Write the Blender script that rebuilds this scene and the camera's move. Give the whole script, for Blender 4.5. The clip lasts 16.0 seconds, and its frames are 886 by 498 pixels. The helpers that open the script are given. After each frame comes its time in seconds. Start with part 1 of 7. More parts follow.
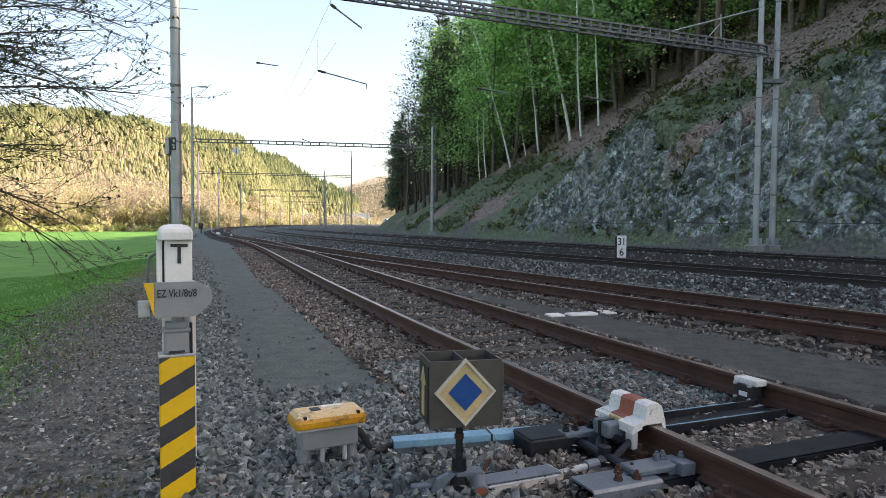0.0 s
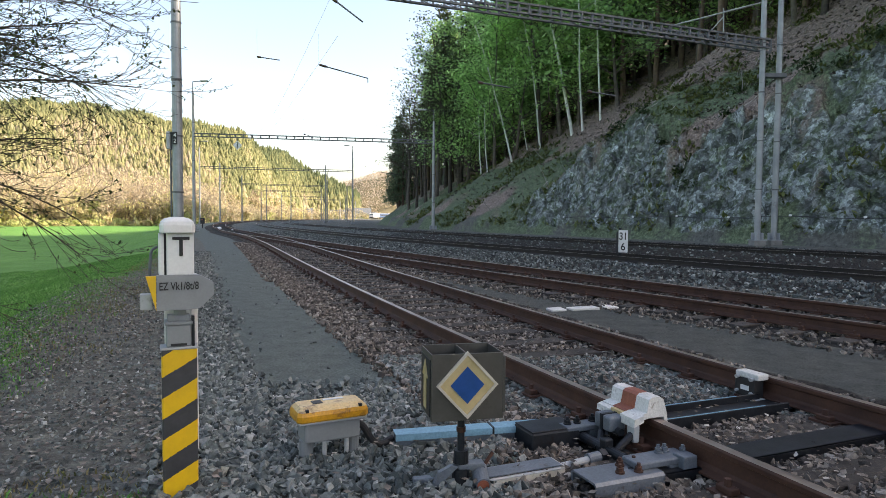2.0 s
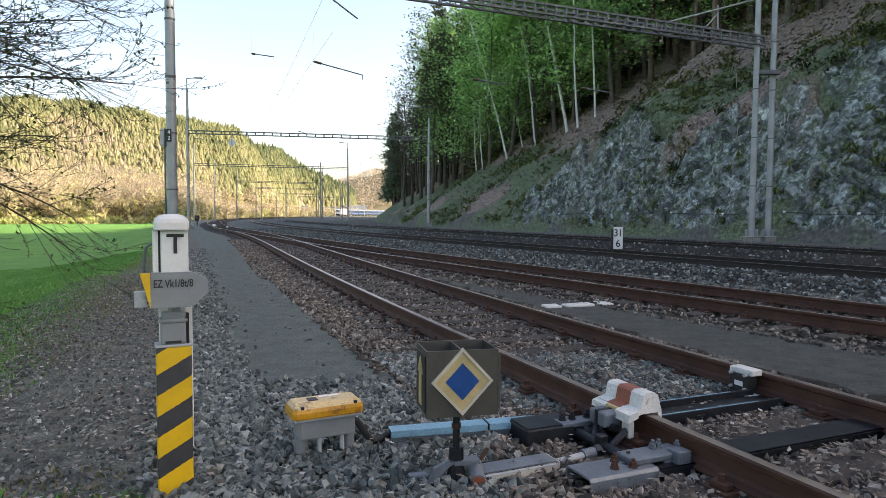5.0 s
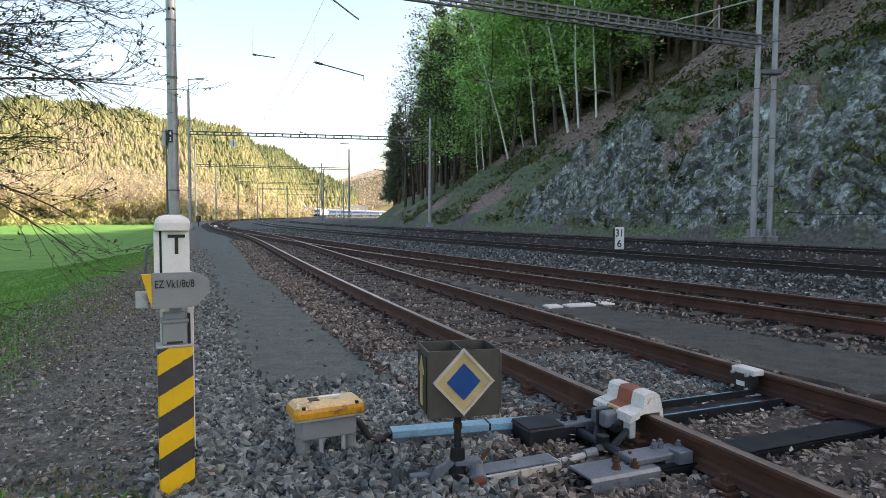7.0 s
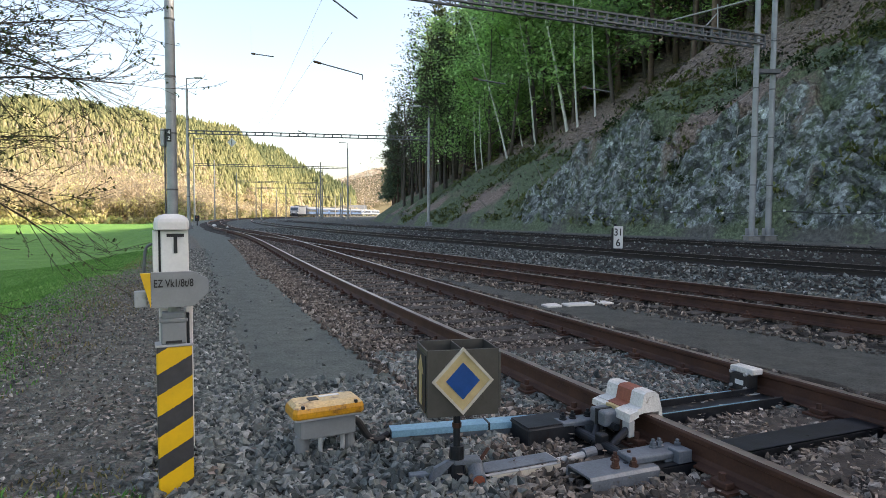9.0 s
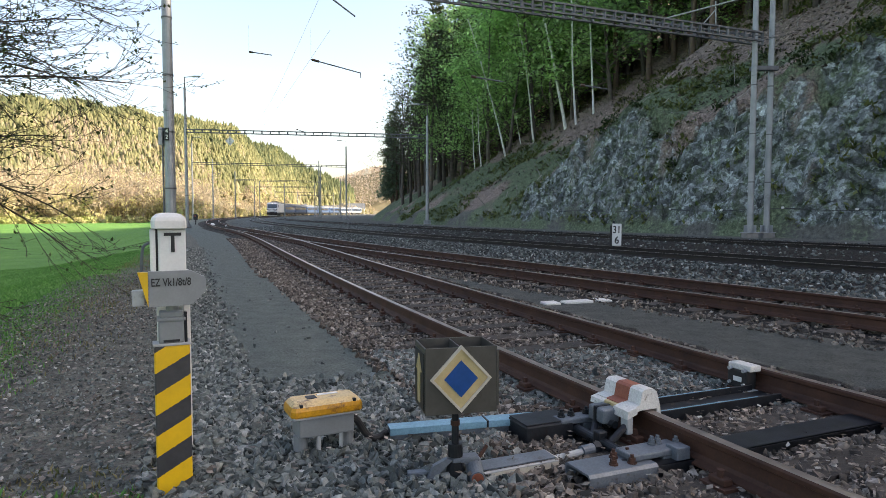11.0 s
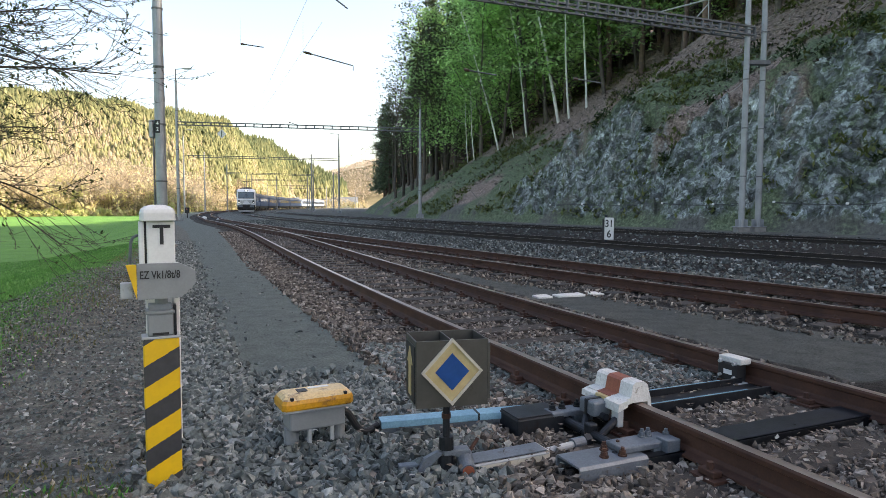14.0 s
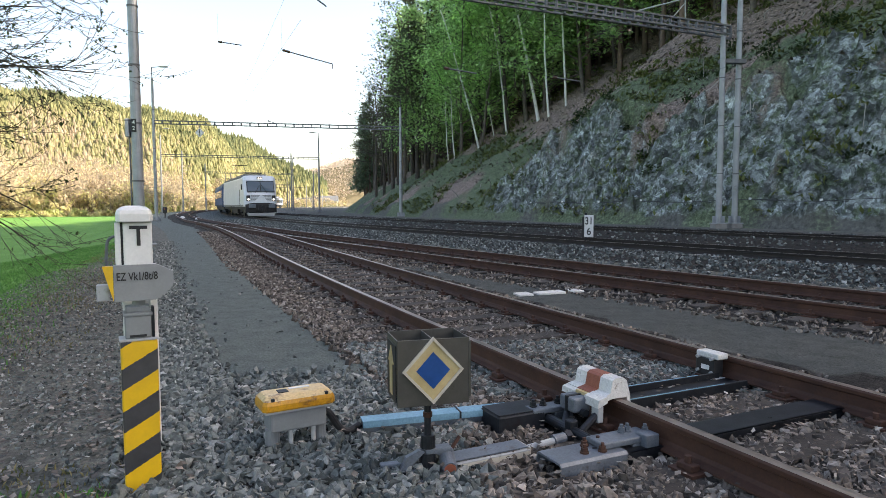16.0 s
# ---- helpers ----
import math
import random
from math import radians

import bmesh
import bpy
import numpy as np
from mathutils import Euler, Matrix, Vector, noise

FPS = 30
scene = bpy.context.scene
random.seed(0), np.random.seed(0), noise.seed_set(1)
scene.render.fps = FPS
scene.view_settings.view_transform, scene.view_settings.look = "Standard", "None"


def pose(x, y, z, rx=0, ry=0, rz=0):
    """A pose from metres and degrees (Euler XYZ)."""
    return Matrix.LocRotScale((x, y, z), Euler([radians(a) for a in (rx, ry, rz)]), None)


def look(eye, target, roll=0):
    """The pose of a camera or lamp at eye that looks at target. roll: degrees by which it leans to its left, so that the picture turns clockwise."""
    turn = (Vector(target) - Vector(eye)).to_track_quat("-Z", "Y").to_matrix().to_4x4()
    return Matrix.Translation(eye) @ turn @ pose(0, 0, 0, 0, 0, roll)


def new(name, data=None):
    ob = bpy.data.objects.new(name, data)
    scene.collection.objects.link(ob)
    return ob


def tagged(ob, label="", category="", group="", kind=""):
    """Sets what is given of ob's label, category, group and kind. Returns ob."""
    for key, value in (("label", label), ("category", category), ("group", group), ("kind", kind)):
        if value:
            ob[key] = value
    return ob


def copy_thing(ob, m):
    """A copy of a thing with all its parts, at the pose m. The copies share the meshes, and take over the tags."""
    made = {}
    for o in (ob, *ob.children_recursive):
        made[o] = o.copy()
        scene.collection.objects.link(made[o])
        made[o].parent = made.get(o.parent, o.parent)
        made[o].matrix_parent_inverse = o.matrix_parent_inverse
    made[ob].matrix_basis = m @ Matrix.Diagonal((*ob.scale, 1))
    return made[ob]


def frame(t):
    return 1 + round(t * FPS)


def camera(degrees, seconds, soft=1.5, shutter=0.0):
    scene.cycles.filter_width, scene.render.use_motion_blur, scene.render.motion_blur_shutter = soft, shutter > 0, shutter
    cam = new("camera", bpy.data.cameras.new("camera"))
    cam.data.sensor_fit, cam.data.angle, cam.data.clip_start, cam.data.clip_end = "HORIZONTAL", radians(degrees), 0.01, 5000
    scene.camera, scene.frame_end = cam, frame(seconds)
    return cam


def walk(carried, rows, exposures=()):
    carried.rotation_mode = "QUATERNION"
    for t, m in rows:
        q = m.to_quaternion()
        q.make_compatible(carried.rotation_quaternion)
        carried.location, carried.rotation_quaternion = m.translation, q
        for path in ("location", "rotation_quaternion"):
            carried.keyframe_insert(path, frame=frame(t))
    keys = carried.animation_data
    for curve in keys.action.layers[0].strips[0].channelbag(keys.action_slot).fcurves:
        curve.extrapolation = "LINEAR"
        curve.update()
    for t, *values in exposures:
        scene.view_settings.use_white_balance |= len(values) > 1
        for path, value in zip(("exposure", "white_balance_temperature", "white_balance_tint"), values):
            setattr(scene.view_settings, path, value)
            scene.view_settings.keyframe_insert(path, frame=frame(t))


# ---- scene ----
# ---------------------------------------------------------------- camera
cam = camera(69.0, 16.0, soft=0.5)
walk(cam, [
    (0, pose(0.000, 0.000, 1.380, 87.68, -0.40, 0.00)),
    (0.5, pose(-0.001, 0.004, 1.377, 87.46, -0.54, 0.16)),
    (1, pose(0.000, 0.005, 1.378, 87.16, -0.44, 0.09)),
    (1.5, pose(-0.002, 0.000, 1.375, 87.51, -0.39, 0.15)),
    (2, pose(-0.004, 0.004, 1.371, 87.22, -0.43, 0.11)),
    (2.5, pose(-0.002, -0.002, 1.372, 87.36, -0.34, 0.14)),
    (3, pose(0.001, -0.002, 1.374, 87.37, -0.22, -0.03)),
    (3.5, pose(-0.001, -0.002, 1.374, 87.26, -0.44, -0.24)),
    (4, pose(-0.002, -0.000, 1.373, 87.03, -0.33, -0.29)),
    (6.5, pose(0.000, 0.003, 1.367, 86.94, -0.35, -0.32)),
    (7, pose(0.000, 0.003, 1.368, 87.00, -0.24, -0.19)),
    (7.5, pose(0.004, 0.003, 1.370, 86.84, 0.10, -0.28)),
    (8, pose(0.002, 0.003, 1.370, 86.87, 0.05, -0.22)),
    (8.5, pose(0.004, -0.002, 1.370, 86.98, -0.22, -0.18)),
    (9, pose(-0.002, 0.003, 1.368, 86.93, -0.24, -0.30)),
    (11.5, pose(0.004, 0.006, 1.367, 86.61, 0.00, -0.38)),
    (12, pose(0.004, 0.010, 1.365, 86.42, -0.01, -0.25)),
    (12.5, pose(0.004, 0.010, 1.365, 86.50, -0.03, -0.25)),
    (13, pose(0.005, 0.017, 1.364, 86.26, 0.11, -0.20)),
    (13.5, pose(0.007, 0.017, 1.362, 86.07, -0.19, -0.53)),
    (14, pose(0.012, 0.015, 1.362, 86.20, -0.16, -1.04)),
    (14.5, pose(0.014, 0.010, 1.365, 86.43, 0.15, -1.39)),
    (15, pose(0.012, 0.009, 1.366, 86.19, 0.14, -1.84)),
    (15.5, pose(0.017, 0.007, 1.364, 86.17, 0.19, -2.43)),
    (16, pose(0.017, 0.008, 1.366, 86.05, 0.15, -2.73)),
], exposures=[(0, 1.54, 7600, 14), (13.2, 1.52, 7600, 14), (14.2, 1.67, 7600, 14), (16, 1.72, 7600, 14)])

# ---------------------------------------------------------------- light
SUN_ELEV, SUN_AZ = 34.5, 90.0       # degrees; azimuth clockwise from +y
world = bpy.data.worlds.new("sky")
scene.world = world
world.use_nodes = True
wn = world.node_tree.nodes
sky = wn.new("ShaderNodeTexSky")
sky.sky_type = 'NISHITA'
sky.sun_disc = False
sky.sun_elevation = radians(SUN_ELEV)
sky.sun_rotation = radians(SUN_AZ)
sky.air_density, sky.dust_density, sky.ozone_density = 1.0, 2.5, 1.0
wn["Background"].inputs["Strength"].default_value = 0.15
world.node_tree.links.new(sky.outputs["Color"], wn["Background"].inputs["Color"])
sun = new("sun", bpy.data.lights.new("sun", 'SUN'))
sun.data.energy, sun.data.angle, sun.data.color = 4.6, radians(0.6), (1.0, 0.92, 0.80)
sun_dir = Vector((math.sin(radians(SUN_AZ)) * math.cos(radians(SUN_ELEV)),
                  math.cos(radians(SUN_AZ)) * math.cos(radians(SUN_ELEV)), math.sin(radians(SUN_ELEV))))
sun.matrix_world = look(tuple(sun_dir * 50), (0, 0, 0))

# ---------------------------------------------------------------- materials
def nodes_of(name):
    m = bpy.data.materials.new(name)
    m.use_nodes = True
    return m, m.node_tree.nodes, m.node_tree.links, m.node_tree.nodes["Principled BSDF"]


def ramp(nt, links, fac, stops):
    r = nt.new("ShaderNodeValToRGB")
    while len(r.color_ramp.elements) < len(stops):
        r.color_ramp.elements.new(0.5)
    for e, (p, c) in zip(r.color_ramp.elements, stops):
        e.position, e.color = p, (*c, 1) if len(c) == 3 else c
    links.new(fac, r.inputs["Fac"])
    return r.outputs["Color"]


def noise_node(nt, links, scale, detail=6.0, rough=0.6, coords=None):
    n = nt.new("ShaderNodeTexNoise")
    n.inputs["Scale"].default_value = scale
    n.inputs["Detail"].default_value = detail
    n.inputs["Roughness"].default_value = rough
    if coords is not None:
        links.new(coords, n.inputs["Vector"])
    return n.outputs["Fac"]


def mixed(nt, links, a, b, fac, mode='MIX'):
    m = nt.new("ShaderNodeMix")
    m.data_type, m.blend_type = 'RGBA', mode
    for value, sock in ((fac, m.inputs[0]), (a, m.inputs[6]), (b, m.inputs[7])):
        if isinstance(value, bpy.types.NodeSocket):
            links.new(value, sock)
        elif isinstance(value, (int, float)):
            sock.default_value = value
        else:
            sock.default_value = (*value, 1)
    return m.outputs[2]


def bumped(nt, links, bsdf, height, strength=0.3, distance=0.01):
    b = nt.new("ShaderNodeBump")
    b.inputs["Strength"].default_value, b.inputs["Distance"].default_value = strength, distance
    links.new(height, b.inputs["Height"])
    links.new(b.outputs["Normal"], bsdf.inputs["Normal"])


def surface(name, c1, c2, scale=8.0, rough=0.7, metal=0.0, grain=60.0, bump=0.2, dist=0.004, stain=None, stain_scale=3.0,
            stain_from=0.55, rand=0.0, world_space=False):
    """Two tones in a coarse noise, a fine grain, an optional third tone in blots, relief."""
    m, nt, links, bsdf = nodes_of(name)
    tc = nt.new("ShaderNodeTexCoord")
    co = tc.outputs["Object"]
    if world_space:
        co = nt.new("ShaderNodeNewGeometry").outputs["Position"]
    big = noise_node(nt, links, scale, coords=co)
    fine = noise_node(nt, links, grain, 3.0, coords=co)
    col = ramp(nt, links, big, [(0.3, c1), (0.7, c2)])
    lo, hi = (0.72, 1.15) if bump > 0.17 else (0.93, 1.05)
    g = ramp(nt, links, fine, [(0.3, (lo, lo, lo)), (0.7, (hi, hi, hi))])
    col = mixed(nt, links, col, g, 0.8, 'MULTIPLY')
    if stain is not None:
        s = noise_node(nt, links, stain_scale, 8.0, 0.7, coords=co)
        f = ramp(nt, links, s, [(stain_from, (0, 0, 0)), (min(stain_from + 0.12, 1), (1, 1, 1))])
        col = mixed(nt, links, col, stain, f)
    if rand:
        oi = nt.new("ShaderNodeObjectInfo")
        v = nt.new("ShaderNodeMapRange")
        v.inputs["To Min"].default_value, v.inputs["To Max"].default_value = 1 - rand, 1 + rand
        links.new(oi.outputs["Random"], v.inputs["Value"])
        col = mixed(nt, links, col, v.outputs["Result"], 1.0, 'MULTIPLY')
    links.new(col, bsdf.inputs["Base Color"])
    bsdf.inputs["Roughness"].default_value, bsdf.inputs["Metallic"].default_value = rough, metal
    bumped(nt, links, bsdf, fine, bump, dist)
    return m


def island_surface(name, stops, rough=0.85, grain=40.0, bump=0.4):
    """Colour by the piece that a face belongs to, with grain."""
    m, nt, links, bsdf = nodes_of(name)
    geo = nt.new("ShaderNodeNewGeometry")
    col = ramp(nt, links, geo.outputs["Random Per Island"], stops)
    fine = noise_node(nt, links, grain, 4.0, coords=geo.outputs["Position"])
    g = ramp(nt, links, fine, [(0.3, (0.45, 0.45, 0.45)), (0.7, (1.35, 1.35, 1.35))])
    col = mixed(nt, links, col, g, 0.8, 'MULTIPLY')
    links.new(col, bsdf.inputs["Base Color"])
    bsdf.inputs["Roughness"].default_value = rough
    bumped(nt, links, bsdf, fine, bump, 0.006)
    return m


def leaf_surface(name, dark, light, trans=0.35):
    """Leaves: a tone per leaf, some light through them."""
    m, nt, links, bsdf = nodes_of(name)
    geo = nt.new("ShaderNodeNewGeometry")
    oi = nt.new("ShaderNodeObjectInfo")
    col = ramp(nt, links, geo.outputs["Random Per Island"], [(0.0, dark), (1.0, light)])
    v = nt.new("ShaderNodeMapRange")
    v.inputs["To Min"].default_value, v.inputs["To Max"].default_value = 0.7, 1.25
    links.new(oi.outputs["Random"], v.inputs["Value"])
    col = mixed(nt, links, col, v.outputs["Result"], 1.0, 'MULTIPLY')
    links.new(col, bsdf.inputs["Base Color"])
    bsdf.inputs["Roughness"].default_value = 0.75
    bsdf.inputs["Specular IOR Level"].default_value = 0.2
    tr = nt.new("ShaderNodeBsdfTranslucent")
    links.new(col, tr.inputs["Color"])
    mx = nt.new("ShaderNodeMixShader")
    mx.inputs["Fac"].default_value = trans
    links.new(bsdf.outputs["BSDF"], mx.inputs[1])
    links.new(tr.outputs["BSDF"], mx.inputs[2])
    links.new(mx.outputs["Shader"], nt["Material Output"].inputs["Surface"])
    return m


def crown_surface(name, stops, trans=0.2):
    """Far trees: each has its own tone, stored on its faces."""
    m, nt, links, bsdf = nodes_of(name)
    a = nt.new("ShaderNodeAttribute")
    a.attribute_name = "tone"
    geo = nt.new("ShaderNodeNewGeometry")
    col = ramp(nt, links, a.outputs["Fac"], stops)
    v = nt.new("ShaderNodeMapRange")
    v.inputs["To Min"].default_value, v.inputs["To Max"].default_value = 0.88, 1.12
    links.new(geo.outputs["Random Per Island"], v.inputs["Value"])
    col = mixed(nt, links, col, v.outputs["Result"], 1.0, 'MULTIPLY')
    links.new(col, bsdf.inputs["Base Color"])
    bsdf.inputs["Roughness"].default_value = 0.9
    bsdf.inputs["Specular IOR Level"].default_value = 0.1
    tr = nt.new("ShaderNodeBsdfTranslucent")
    links.new(col, tr.inputs["Color"])
    mx = nt.new("ShaderNodeMixShader")
    mx.inputs["Fac"].default_value = trans
    links.new(bsdf.outputs["BSDF"], mx.inputs[1])
    links.new(tr.outputs["BSDF"], mx.inputs[2])
    links.new(mx.outputs["Shader"], nt["Material Output"].inputs["Surface"])
    return m


def plain(name, c, rough=0.5, metal=0.0):
    return surface(name, [v * 0.88 for v in c], [min(v * 1.08, 1) for v in c], 12.0, rough, metal, 90.0, 0.08, 0.001)


def glowing(name, c, strength):
    m, nt, links, bsdf = nodes_of(name)
    bsdf.inputs["Base Color"].default_value = (*c, 1)
    bsdf.inputs["Emission Color"].default_value = (*c, 1)
    bsdf.inputs["Emission Strength"].default_value = strength
    return m


def glass_dark(name, c=(0.02, 0.025, 0.03)):
    m, nt, links, bsdf = nodes_of(name)
    bsdf.inputs["Base Color"].default_value = (*c, 1)
    bsdf.inputs["Roughness"].default_value = 0.05
    bsdf.inputs["Specular IOR Level"].default_value = 0.35
    return m


M_RAIL = surface("rusty_rail", (0.040, 0.015, 0.009), (0.080, 0.032, 0.018), 5.0, 0.75, 0.15, 70.0, 0.35, 0.002, (0.018, 0.008, 0.006), 9.0, 0.6, world_space=True)
M_RAILTOP = surface("worn_rail_head", (0.20, 0.152, 0.128), (0.36, 0.30, 0.26), 3.0, 0.38, 0.75, 60.0, 0.1, 0.001, (0.12, 0.066, 0.046), 5.0, 0.58, world_space=True)
M_RAILMAIN = surface("main_line_rail", (0.013, 0.011, 0.009), (0.027, 0.020, 0.017), 4.0, 0.7, 0.2, 60.0, 0.3, 0.002, world_space=True)
M_SLEEPER = surface("old_timber_sleeper", (0.020, 0.016, 0.013), (0.048, 0.040, 0.034), 6.0, 0.9, 0, 50.0, 0.6, 0.006, (0.010, 0.008, 0.006), 4.0, 0.58, rand=0.25)
M_CONCRETE = surface("concrete", (0.162, 0.156, 0.144), (0.240, 0.231, 0.216), 5.0, 0.9, 0, 60.0, 0.3, 0.004, (0.096, 0.090, 0.078), 4.0, 0.6)
M_STEELDARK = surface("greasy_steel", (0.008, 0.010, 0.013), (0.026, 0.030, 0.038), 9.0, 0.5, 0.5, 70.0, 0.3, 0.002, (0.020, 0.010, 0.007), 8.0, 0.6)
M_GREYPAINT = surface("grey_blue_paint", (0.091, 0.108, 0.130), (0.147, 0.168, 0.193), 7.0, 0.5, 0.2, 80.0, 0.25, 0.002, (0.049, 0.038, 0.032), 9.0, 0.6)
M_GREYLIGHT = surface("light_grey_paint", (0.290, 0.298, 0.298), (0.386, 0.394, 0.394), 6.0, 0.55, 0, 80.0, 0.1, 0.001, (0.177, 0.161, 0.137), 6.0, 0.63)
M_SIGNGREY = surface("sign_grey", (0.171, 0.182, 0.189), (0.221, 0.232, 0.239), 5.0, 0.5, 0, 90.0, 0.08, 0.001)
M_WHITE = surface("white_paint", (0.564, 0.564, 0.549), (0.661, 0.661, 0.645), 5.0, 0.5, 0, 90.0, 0.1, 0.001, (0.419, 0.403, 0.363), 5.0, 0.62)
M_WHITEWORN = surface("worn_white_paint", (0.496, 0.488, 0.456), (0.640, 0.632, 0.608), 7.0, 0.6, 0, 80.0, 0.25, 0.002, (0.136, 0.104, 0.068), 14.0, 0.60)
M_REDBROWN = surface("faded_red_paint", (0.20, 0.055, 0.03), (0.30, 0.085, 0.045), 8.0, 0.6, 0, 80.0, 0.2, 0.002, (0.12, 0.06, 0.04), 14.0, 0.6)
M_YELLOW = surface("yellow_paint", (0.52, 0.31, 0.006), (0.66, 0.41, 0.010), 6.0, 0.5, 0, 90.0, 0.12, 0.001, (0.40, 0.27, 0.03), 7.0, 0.64)
M_ORANGE = surface("weathered_yellow_lid", (0.46, 0.20, 0.008), (0.60, 0.29, 0.014), 7.0, 0.4, 0, 80.0, 0.2, 0.002, (0.10, 0.04, 0.018), 12.0, 0.54)
M_LIDFADED = surface("sun_bleached_lid_paint", (0.52, 0.36, 0.16), (0.66, 0.50, 0.28), 9.0, 0.55, 0, 80.0, 0.2, 0.002, (0.11, 0.05, 0.025), 9.0, 0.53)
M_BLACK = surface("black_paint", (0.008, 0.008, 0.009), (0.019, 0.019, 0.020), 9.0, 0.6, 0, 80.0, 0.2, 0.001)
M_BLUE = surface("sky_blue_paint", (0.119, 0.266, 0.364), (0.175, 0.343, 0.448), 5.0, 0.55, 0.1, 70.0, 0.25, 0.002, (0.098, 0.105, 0.105), 11.0, 0.60)
M_SIGNBLUE = surface("deep_blue_glass", (0.003, 0.045, 0.17), (0.006, 0.065, 0.24), 10.0, 0.35, 0, 60.0, 0.05, 0.001)
M_CREAM = surface("aged_cream_paint", (0.364, 0.266, 0.112), (0.490, 0.392, 0.203), 9.0, 0.5, 0, 80.0, 0.1, 0.001, (0.266, 0.168, 0.056), 9.0, 0.6)
M_CREAMEDGE = surface("aged_pale_frame", (0.392, 0.350, 0.280), (0.504, 0.462, 0.385), 9.0, 0.5, 0, 80.0, 0.1, 0.001, (0.154, 0.105, 0.056), 12.0, 0.62)
M_LAMPBODY = surface("dull_olive_grey_sheet", (0.046, 0.044, 0.037), (0.078, 0.074, 0.064), 5.0, 0.5, 0.3, 70.0, 0.15, 0.001, (0.034, 0.024, 0.017), 7.0, 0.62)
M_GALV = surface("galvanised_steel", (0.225, 0.240, 0.255), (0.323, 0.338, 0.352), 2.0, 0.5, 0.45, 40.0, 0.15, 0.002, (0.165, 0.165, 0.165), 1.5, 0.6, world_space=True)
M_GALVDARK = surface("weathered_lattice_steel", (0.085, 0.088, 0.094), (0.165, 0.172, 0.180), 2.0, 0.6, 0.4, 40.0, 0.2, 0.002, world_space=True)
M_WIRE = plain("copper_wire_dark", (0.03, 0.03, 0.03), 0.6)
M_RUBBER = plain("black_rubber", (0.015, 0.015, 0.016), 0.7)
M_INSULATOR = plain("brown_insulator", (0.07, 0.035, 0.02), 0.3)
M_STONE_OLD = island_surface("old_ballast_stone", [(0.0, (0.040, 0.047, 0.045)), (0.35, (0.096, 0.111, 0.105)), (0.7, (0.160, 0.178, 0.168)), (0.92, (0.22, 0.226, 0.210)), (1.0, (0.35, 0.36, 0.34))])
M_STONE_RUST = island_surface("rusty_ballast_stone", [(0.0, (0.030, 0.024, 0.020)), (0.4, (0.100, 0.080, 0.066)), (0.8, (0.180, 0.150, 0.124)), (1.0, (0.34, 0.30, 0.26))])
M_STONE_NEW = island_surface("fresh_grey_ballast", [(0.0, (0.012, 0.014, 0.014)), (0.5, (0.070, 0.082, 0.079)), (0.85, (0.150, 0.166, 0.158)), (1.0, (0.33, 0.345, 0.325))])
M_DRYLEAF = island_surface("dry_leaf", [(0.0, (0.045, 0.036, 0.030)), (0.5, (0.120, 0.098, 0.080)), (0.85, (0.205, 0.175, 0.150)), (1.0, (0.38, 0.36, 0.32))], 0.8, 30.0, 0.1)
M_GRASS = island_surface("grass_blade", [(0.0, (0.030, 0.125, 0.020)), (0.6, (0.065, 0.225, 0.034)), (1.0, (0.125, 0.310, 0.065))], 0.7, 10.0, 0.1)
M_DRYGRASS = island_surface("dry_grass_blade", [(0.0, (0.07, 0.085, 0.025)), (0.5, (0.15, 0.13, 0.05)), (1.0, (0.26, 0.22, 0.11))], 0.8, 10.0, 0.1)
M_BARK = surface("dark_bark", (0.050, 0.042, 0.037), (0.130, 0.108, 0.092), 3.0, 0.95, 0, 30.0, 0.7, 0.02, rand=0.35)
M_BARKPINE = surface("brown_pine_bark", (0.085, 0.058, 0.044), (0.18, 0.122, 0.092), 3.0, 0.95, 0, 30.0, 0.7, 0.02, rand=0.3)
M_BIRCH = surface("birch_bark", (0.56, 0.55, 0.52), (0.74, 0.73, 0.70), 2.0, 0.8, 0, 20.0, 0.3, 0.004, (0.05, 0.045, 0.04), 5.0, 0.60)
M_TWIG = surface("twig_bark", (0.035, 0.028, 0.022), (0.065, 0.052, 0.04), 6.0, 0.9, 0, 40.0, 0.3, 0.003)
M_LEAF_BEECH = leaf_surface("young_beech_leaf", (0.24, 0.43, 0.15), (0.54, 0.78, 0.34), 0.55)
M_LEAF_MIXED = leaf_surface("mixed_green_leaf", (0.24, 0.37, 0.17), (0.46, 0.62, 0.31), 0.5)
M_NEEDLE = leaf_surface("spruce_needle", (0.110, 0.165, 0.110), (0.25, 0.33, 0.21), 0.3)
M_BUD = leaf_surface("opening_bud", (0.05, 0.075, 0.03), (0.10, 0.13, 0.05), 0.3)
M_FARPINE = crown_surface("far_pine", [(0.0, (0.125, 0.155, 0.085)), (0.4, (0.235, 0.250, 0.125)), (0.7, (0.34, 0.335, 0.175)), (1.0, (0.42, 0.355, 0.255))], 0.5)
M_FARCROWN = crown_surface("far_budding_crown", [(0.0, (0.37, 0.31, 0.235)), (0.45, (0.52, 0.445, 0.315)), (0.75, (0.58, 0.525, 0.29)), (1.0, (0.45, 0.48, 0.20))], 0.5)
# ridge woods: distance haze is put into this paler leaf colour
M_FARBARE = leaf_surface("far_hazed_bare_wood", (0.42, 0.36, 0.295), (0.50, 0.435, 0.355), 0.45)
M_BUSH = leaf_surface("dark_bush", (0.022, 0.040, 0.016), (0.058, 0.085, 0.034), 0.2)
